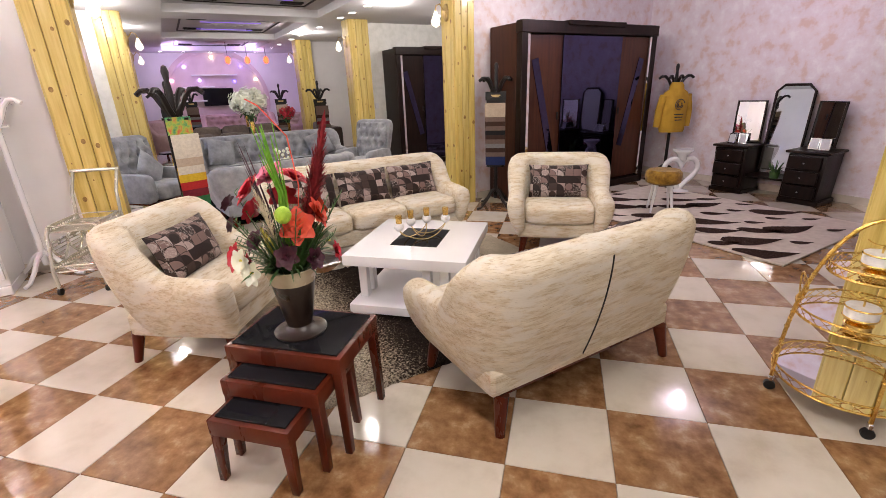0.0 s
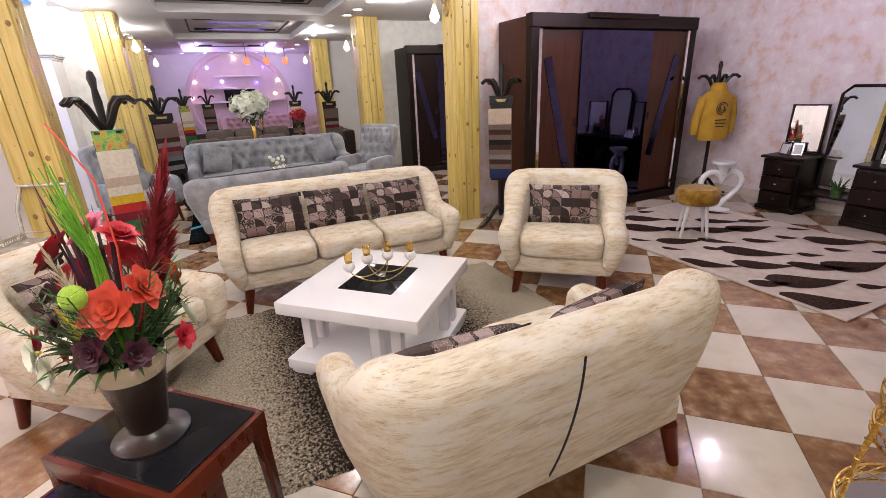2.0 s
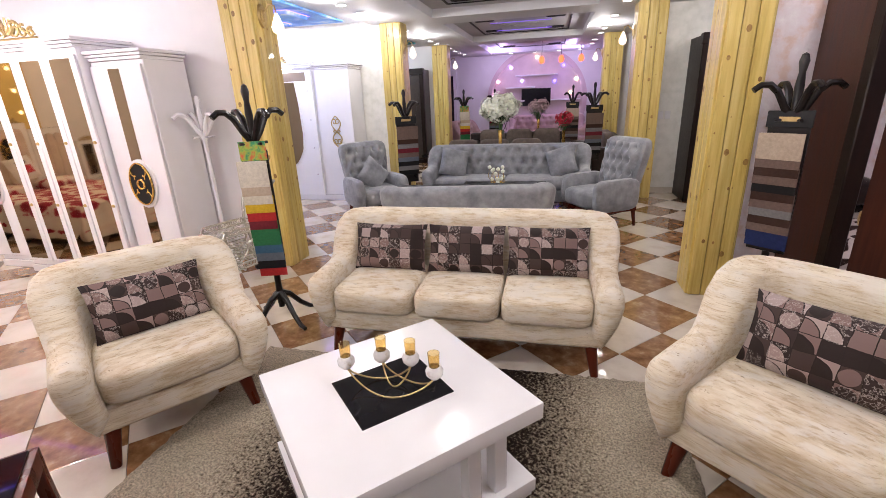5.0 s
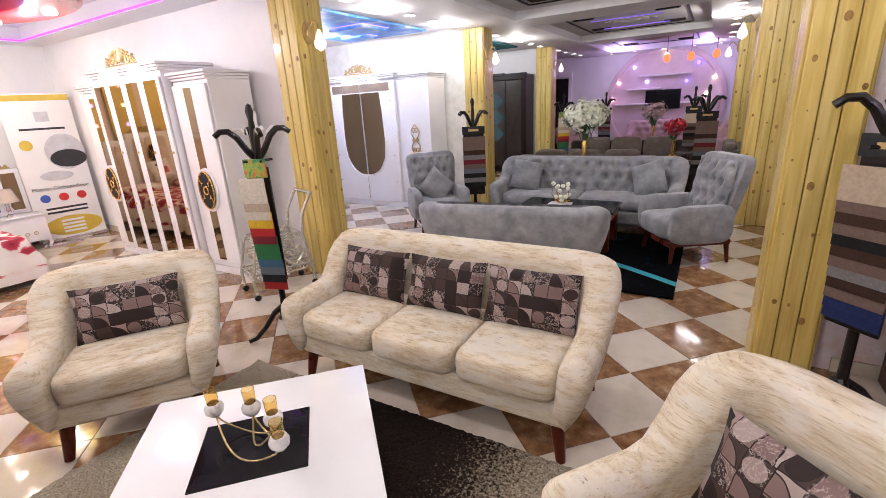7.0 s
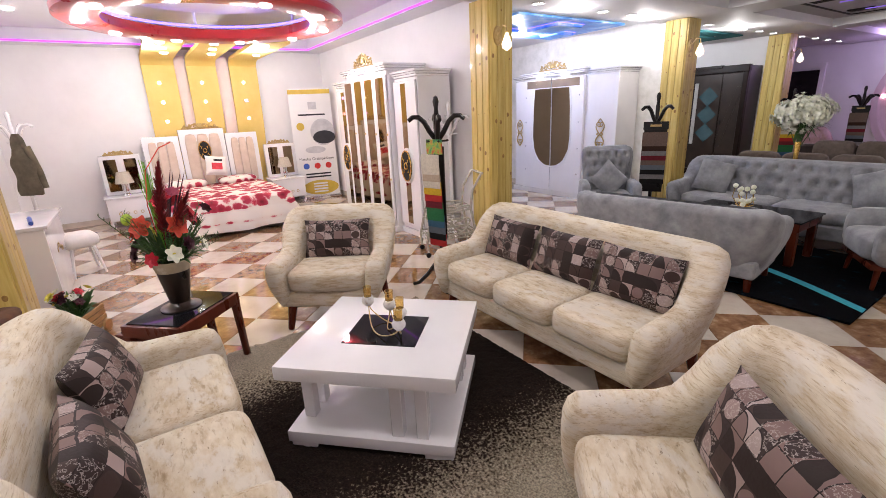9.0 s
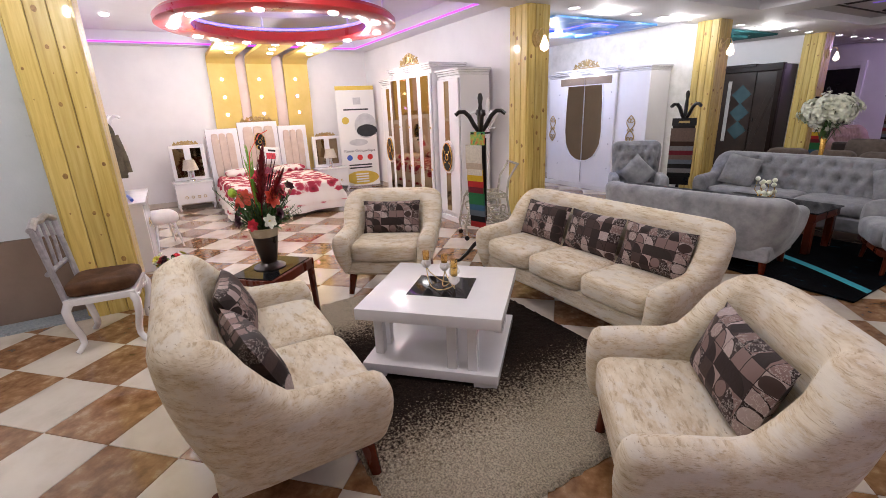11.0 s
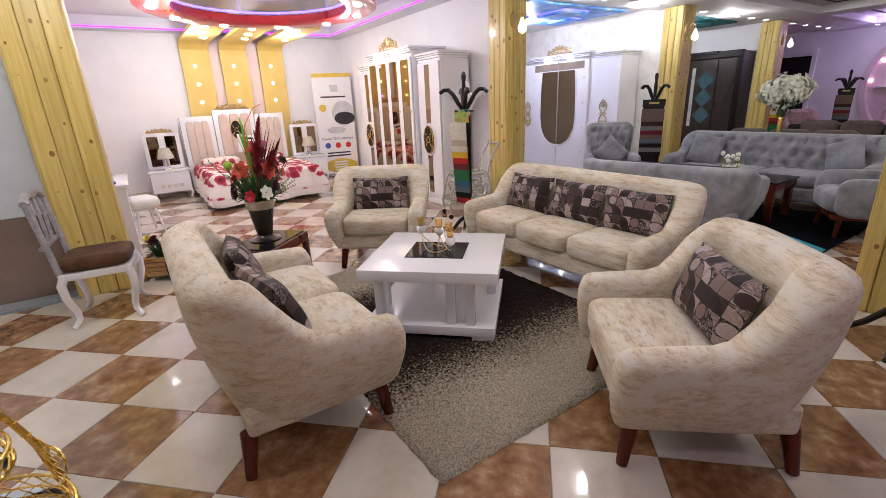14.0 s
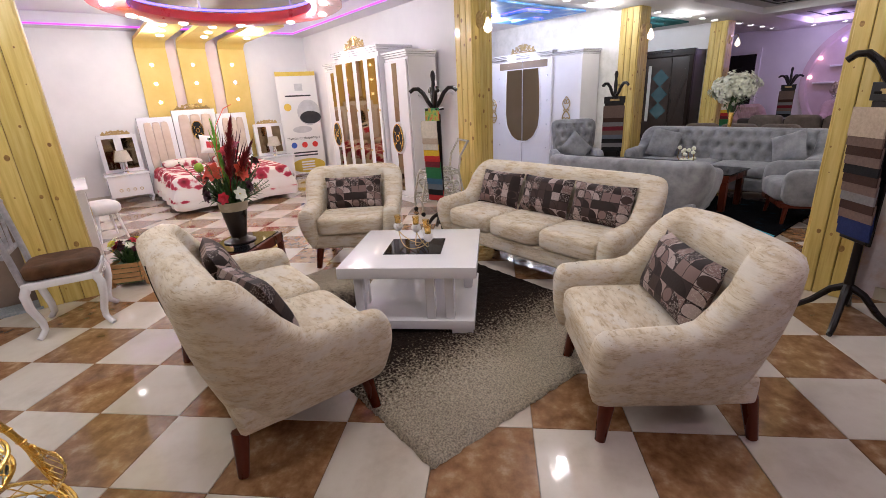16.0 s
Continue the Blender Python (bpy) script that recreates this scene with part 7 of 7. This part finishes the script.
part("middle_shelf", boxes(((0, 0.04, 0.25), (0.50, 0.36, 0.03), 0.006, 1)), DARK_WOOD, van)


def framed_mirror(parent, m, w, h, cut):
    shape = [(-w / 2, 0), (w / 2, 0), (w / 2, h - cut), (w / 2 - cut, h), (-w / 2 + cut, h), (-w / 2, h - cut)] if cut else [(-w / 2, 0), (w / 2, 0), (w / 2, h), (-w / 2, h)]
    bm = bmesh.new()
    tube(bm, [m @ Vector((x, 0, z)) for x, z in shape], 0.018, 6, None, True)
    fr = part("mirror_frame", bm, DARK_WOOD, parent)
    bm = bmesh.new()
    bm.faces.new([bm.verts.new(m @ Vector((x, -0.004, z))) for x, z in shape])
    part("mirror_glass", bm, MIRROR, fr, "clear mirror glass", False)
    bm = bmesh.new()
    bm.faces.new([bm.verts.new(m @ Vector((x, 0.008, z))) for x, z in shape])
    part("mirror_back", bm, DARK_WOOD, fr, smooth=False)


framed_mirror(van, pose(0, 0.14, 0.32, -4, 0, 0), 0.43, 1.08, 0.08)
framed_mirror(van, pose(-0.44, 0.10, 0.68, -4, 0, 20), 0.32, 0.52, 0.0)
framed_mirror(van, pose(0.44, 0.10, 0.68, -4, 0, -20), 0.32, 0.52, 0.0)
for x, y, z, t in ((-0.40, -0.06, 0.651, 15), (-0.52, -0.10, 0.651, -10), (0.42, -0.06, 0.651, 0), (0.54, -0.08, 0.651, 20)):
    pf = thing("photo_frame", RM(2.68, 6.75, z, -90) @ pose(x, y, 0, -12, 0, t), "small silver photo frame on the dressing table", "photo frame", "silver photo frames")
    part("frame", boxes(((0, 0, 0.07), (0.11, 0.014, 0.14), 0.004, 1)), CHROME, pf)
    part("picture", boxes(((0, -0.009, 0.07), (0.08, 0.004, 0.11))), GREYP, pf, smooth=False)
bm = bmesh.new()
for i in range(24):
    a = rng.uniform(0, 6.28)
    blade(bm, (0, 0, 0.02), (0.09 * math.cos(a), 0.09 * math.sin(a), rng.uniform(0.10, 0.24)), 0.03, 0.02, 4)
lathe(bm, [(0.0, 0.0), (0.05, 0.0), (0.06, 0.08), (0.0, 0.06)], 12)
pp = part("potted_plant", bm, GREEN)
pp.matrix_world = RM(2.58, 6.62, 0.266)
tagged(pp, "small green potted plant on the dressing table shelf", "plant")

# hoodie on its stand, heart ornament, pouf
HOOD = mat("mustard_cotton", [(0.36, 0.20, 0.015), (0.50, 0.30, 0.03)], 7, 0.9, bump=0.3)
hs = coat_stand(RM(4.15, 6.66, 0, 10), "dark wooden coat stand in the corner", BLACK_WOOD, 1.72)
bm = bmesh.new()
rows = []
for z, wd, dp in ((0.72, 0.19, 0.10), (0.76, 0.205, 0.12), (0.90, 0.20, 0.12), (1.10, 0.20, 0.12), (1.22, 0.215, 0.11), (1.29, 0.18, 0.10), (1.33, 0.11, 0.09), (1.38, 0.10, 0.09), (1.43, 0.07, 0.07)):
    rows.append([bm.verts.new((wd * math.cos(t), dp * math.sin(t) * (1 + 0.08 * math.sin(6 * t + 9 * z)), z)) for t in [2 * math.pi * i / 24 for i in range(24)]])
for a, b in zip(rows, rows[1:]):
    for i in range(24):
        bm.faces.new((a[i], a[(i + 1) % 24], b[(i + 1) % 24], b[i]))
bm.faces.new(rows[0]), bm.faces.new(rows[-1])
for s in (-1, 1):
    tube(bm, [(s * 0.19, 0, 1.25), (s * 0.245, 0, 1.05), (s * 0.255, 0.01, 0.80)], 0.06, 12, 0.045)
hd = part("hoodie", bm, HOOD)
hd.matrix_world = RM(4.06, 6.56, 0.04, -20)
tagged(hd, "mustard yellow hoodie with dark printed emblem hanging on the stand", "hoodie")
bm = bmesh.new()
for r0, a0 in ((0.075, 0.3), (0.05, 1.5), (0.03, 2.6)):
    tube(bm, [(r0 * math.cos(a0 + t), -0.126, 1.12 + r0 * math.sin(a0 + t)) for t in [4.6 * i / 16 for i in range(17)]], 0.006, 5)
part("emblem", bm, BLACKP, hd, "dark printed emblem")
for k in range(3):
    part("text_bar", boxes(((0, -0.126, 0.98 - 0.04 * k), (0.15 - 0.02 * k, 0.006, 0.014))), BLACKP, hd, smooth=False)

ht = thing("heart_stand", RM(3.52, 6.08, 0, -25), "white glossy heart-shaped ornament stand", "ornament")
bm = bmesh.new()
tube(bm, [(0.235 * 1.05 * math.sin(t) ** 3, 0, 0.28 + 0.235 * (13 * math.cos(t) - 5 * math.cos(2 * t) - 2 * math.cos(3 * t) - math.cos(4 * t)) / 15) for t in [2 * math.pi * i / 48 for i in range(48)]], 0.035, 10, None, True)
part("heart", bm, WHITE_LACQ, ht)
bm = bmesh.new()
lathe(bm, [(0.0, 0.0), (0.14, 0.0), (0.14, 0.02), (0.04, 0.04), (0.03, 0.05), (0.0, 0.06)], 20)
part("base", bm, WHITE_LACQ, ht)
bm = bmesh.new()
lathe(bm, [(0.0, 0.44), (0.05, 0.44), (0.07, 0.52), (0.13, 0.57), (0.13, 0.60), (0.0, 0.60)], 20)
part("top_dish", bm, WHITE_LACQ, ht)

PLUSH = mat("gold_plush", [(0.10, 0.045, 0.004), (0.27, 0.14, 0.012), (0.42, 0.25, 0.03)], 14, 0.6, bump=0.5, fine=90, sheen=0.2, spec=0.2)
pf = thing("pouf", pose(1.36, 5.62, 0.019), "round gold plush stool with white tapered legs", "stool")
bm = bmesh.new()
lathe(bm, [(0.0, 0.34), (0.17, 0.34), (0.195, 0.36), (0.205, 0.42), (0.20, 0.47), (0.17, 0.50), (0.0, 0.505)], 32)
part("seat", bm, PLUSH, pf)
for k in range(4):
    a = math.pi / 4 + k * math.pi / 2
    bm = bmesh.new()
    tube(bm, [(0.11 * math.cos(a), 0.11 * math.sin(a), 0.34), (0.17 * math.cos(a), 0.17 * math.sin(a), 0.0)], 0.022, 8, 0.013)
    part("leg", bm, WHITE_LACQ, pf)
dk = thing("dark_bench", RM(0.75, 5.55, 0, 0), "dark brown plush bench at the edge of the leaf rug", "bench")
bm = bmesh.new()
pillow(bm, (0, 0, 0.26), (1.0, 0.55, 0.40), 0.45, 24, 12)
part("seat", bm, BROWN_LEATHER, dk)
part("base", boxes(((0, 0, 0.05), (0.86, 0.44, 0.10), 0.02, 2)), BLACK_WOOD, dk)

# ---- white chair, planter and shop-front wall by the first pillar ----
BROWN_VELVET = mat("brown_velvet", [(0.045, 0.020, 0.009), (0.11, 0.052, 0.024)], 9, 0.75, bump=0.2, sheen=0.05, spec=0.1)
chr_ = thing("side_chair", RM(0.590, -0.225, 0, 173.5), "white carved chair with brown buttoned velvet seat", "chair")
bm = bmesh.new()
pillow(bm, (0, 0, 0.47), (0.44, 0.44, 0.11), 0.35, 24, 12)
for v in bm.verts:
    if v.co.z > 0.49:
        v.co.z -= 0.02 * sum(math.exp(-((v.co.x - x) ** 2 + (v.co.y - y) ** 2) / 0.002) for x, y in ((-0.1, -0.1), (0.1, -0.1), (-0.1, 0.1), (0.1, 0.1), (0, 0)))
part("seat", bm, BROWN_VELVET, chr_, "brown buttoned velvet seat")
bm = bmesh.new()
box(bm, (0, 0, 0.395), (0.46, 0.44, 0.05), 0.01, 2)
for s in (-1, 1):
    for k in range(5):
        box(bm, (-0.18 + 0.09 * k, s * 0.21, 0.365 - 0.012 * abs(k - 2)), (0.09, 0.022, 0.03), 0.006, 1)
part("seat_rail", bm, WHITE_LACQ, chr_)
for sx in (-1, 1):
    for sy in (-1, 1):
        bm = bmesh.new()
        tube(bm, [(sx * (0.20 + o), sy * (0.19 + o), z) for o, z in ((0, 0.40), (0.025, 0.34), (0.02, 0.24), (-0.01, 0.12), (-0.012, 0.06), (0.015, 0.02), (0.03, 0.008))], 0.032, 10, 0.018)
        part("leg", bm, WHITE_LACQ, chr_)
SILVER_CLOTH = mat("silver_frame_leaf", [(0.30, 0.30, 0.33), (0.55, 0.55, 0.60)], 18, 0.35, metal=0.6)
bm = bmesh.new()
for s in (-1, 1):
    tube(bm, [(s * 0.19, 0.21, 0.40), (s * 0.20, 0.235, 0.65), (s * 0.21, 0.27, 0.95)], 0.022, 8, 0.02)
tube(bm, [(-0.22, 0.27, 0.94), (-0.1, 0.28, 0.985), (0, 0.28, 0.97), (0.1, 0.28, 0.985), (0.22, 0.27, 0.94)], 0.026, 8)
tube(bm, [(-0.20, 0.26, 0.62), (0.20, 0.26, 0.62)], 0.018, 8)
for k in range(3):
    tube(bm, [(-0.1 + 0.1 * k, 0.26, 0.62), (-0.12 + 0.12 * k, 0.265, 0.8), (-0.1 + 0.1 * k, 0.275, 0.95)], 0.012, 6)
part("backrest", bm, SILVER_CLOTH, chr_, "silver carved open back")

CRATE = mat("orange_pine_crate", [(0.34, 0.17, 0.06), (0.50, 0.28, 0.11)], 6, 0.6, stretch=(1, 1, 6))
pl = thing("planter", pose(-1.33, 0.10, 0, 0, 0, 20), "slatted wooden cart planter with red and yellow flowers", "planter")
for k in range(4):
    for s in (-1, 1):
        part("slat", boxes(((0, s * 0.12, 0.075 + 0.045 * k), (0.30, 0.014, 0.038), 0.003, 1)), CRATE, pl, smooth=False)
        part("slat", boxes(((s * 0.15, 0, 0.075 + 0.045 * k), (0.014, 0.22, 0.038), 0.003, 1)), CRATE, pl, smooth=False)
part("soil", boxes(((0, 0, 0.12), (0.28, 0.21, 0.16))), GREEN, pl, smooth=False)
for sx in (-1, 1):
    for sy in (-1, 1):
        bm = bmesh.new()
        lathe(bm, [(0.0, -0.01), (0.05, -0.01), (0.05, 0.01), (0.0, 0.01)], 16)
        bmesh.ops.transform(bm, matrix=Matrix.Translation((sx * 0.10, sy * 0.145, 0.05)) @ Matrix.Rotation(math.pi / 2, 4, "X"), verts=bm.verts)
        part("wheel", bm, CRATE, pl)
bm = bmesh.new()
rng = random.Random(8)
for i in range(90):
    a, r = rng.uniform(0, 6.28), rng.uniform(0.04, 0.20)
    blade(bm, (0.3 * r * math.cos(a), 0.3 * r * math.sin(a), 0.2), (r * math.cos(a), 0.8 * r * math.sin(a), rng.uniform(0.24, 0.40)), 0.035, 0.03, 4)
part("foliage", bm, GREEN, pl, "green leaves")
for i in range(16):
    a, r = rng.uniform(0, 6.28), rng.uniform(0.03, 0.15)
    bloom(pl, (r * math.cos(a), 0.8 * r * math.sin(a), rng.uniform(0.32, 0.42)), (math.cos(a), math.sin(a), 1.2), 0.04, (REDP, YELLOW, WHITEP, DARKP)[i % 4], "flower", 3)

PALE_BLUE = mat("pale_grey_blue_panel", [(0.52, 0.57, 0.60), (0.60, 0.64, 0.67)], 2, 0.3)
BROWN_PANEL = mat("brown_lower_panel", [(0.17, 0.12, 0.09), (0.22, 0.16, 0.125)], 3, 0.5)
GRANITE = mat("grey_granite", [(0.16, 0.19, 0.21), (0.34, 0.37, 0.40)], 60, 0.45)
wall("wall_shop_front", -3.0, -1.12, 0.38, -0.98, "pale grey-blue panel wall", PALE_BLUE, 2.74, 0.72)
wall("wall_dado", -3.0, -1.13, 0.385, -0.96, "brown lower wall panel", BROWN_PANEL, 0.716, 0.02)
wall("kerb", -3.0, -0.955, 0.39, -0.74, "grey granite kerb along the wall", GRANITE, 0.022)

# ---- floor tiles ----
def tile_mesh(name, material):
    bm = bmesh.new()
    box(bm, (0, 0, -0.006), (T - 0.003, T - 0.003, 0.012), 0.0015, 1)
    me = bpy.data.meshes.new(name)
    bm.to_mesh(me)
    bm.free()
    me.materials.append(material)
    return me


tile_kinds = (tile_mesh("brown_tile", TILE_BROWN), tile_mesh("cream_tile", TILE_CREAM))
rest = ([], [], [])
for i in range(-46, 24):
    for j in range(-24, 48):
        x, y = (i + 0.5) * T, (j + 0.5) * T
        u, v = (y - x) * S2, (x + y) * S2
        if not (-3.3 < u < 16.7 and -6.5 < v < 7.4):
            continue
        odd = (i + j) % 2
        if -3.6 <= i * T < 2.2 and 0.4 < y < 5.9 and -0.3 < u < 5.6 and -1.2 < v < 4.6:
            ob = new("tile", tile_kinds[odd])
            ob.location, ob.parent = (x, y, 0), None
            ob.parent, ob.matrix_parent_inverse = floor, floor.matrix_world.inverted()
        else:
            h = T / 2 - 0.0015
            k = len(rest[0])
            rest[0].extend(((x - h, y - h, 0), (x + h, y - h, 0), (x + h, y + h, 0), (x - h, y + h, 0)))
            rest[1].append((k, k + 1, k + 2, k + 3))
            rest[2].append(odd)
me = bpy.data.meshes.new("far_tiles")
me.from_pydata(rest[0], [], rest[1])
me.materials.append(TILE_BROWN_FAR), me.materials.append(TILE_CREAM_FAR)
me.polygons.foreach_set("material_index", rest[2])
far = new("far_tiles", me)
far.parent, far.matrix_parent_inverse = floor, floor.matrix_world.inverted()
far["kind"] = "stuff"
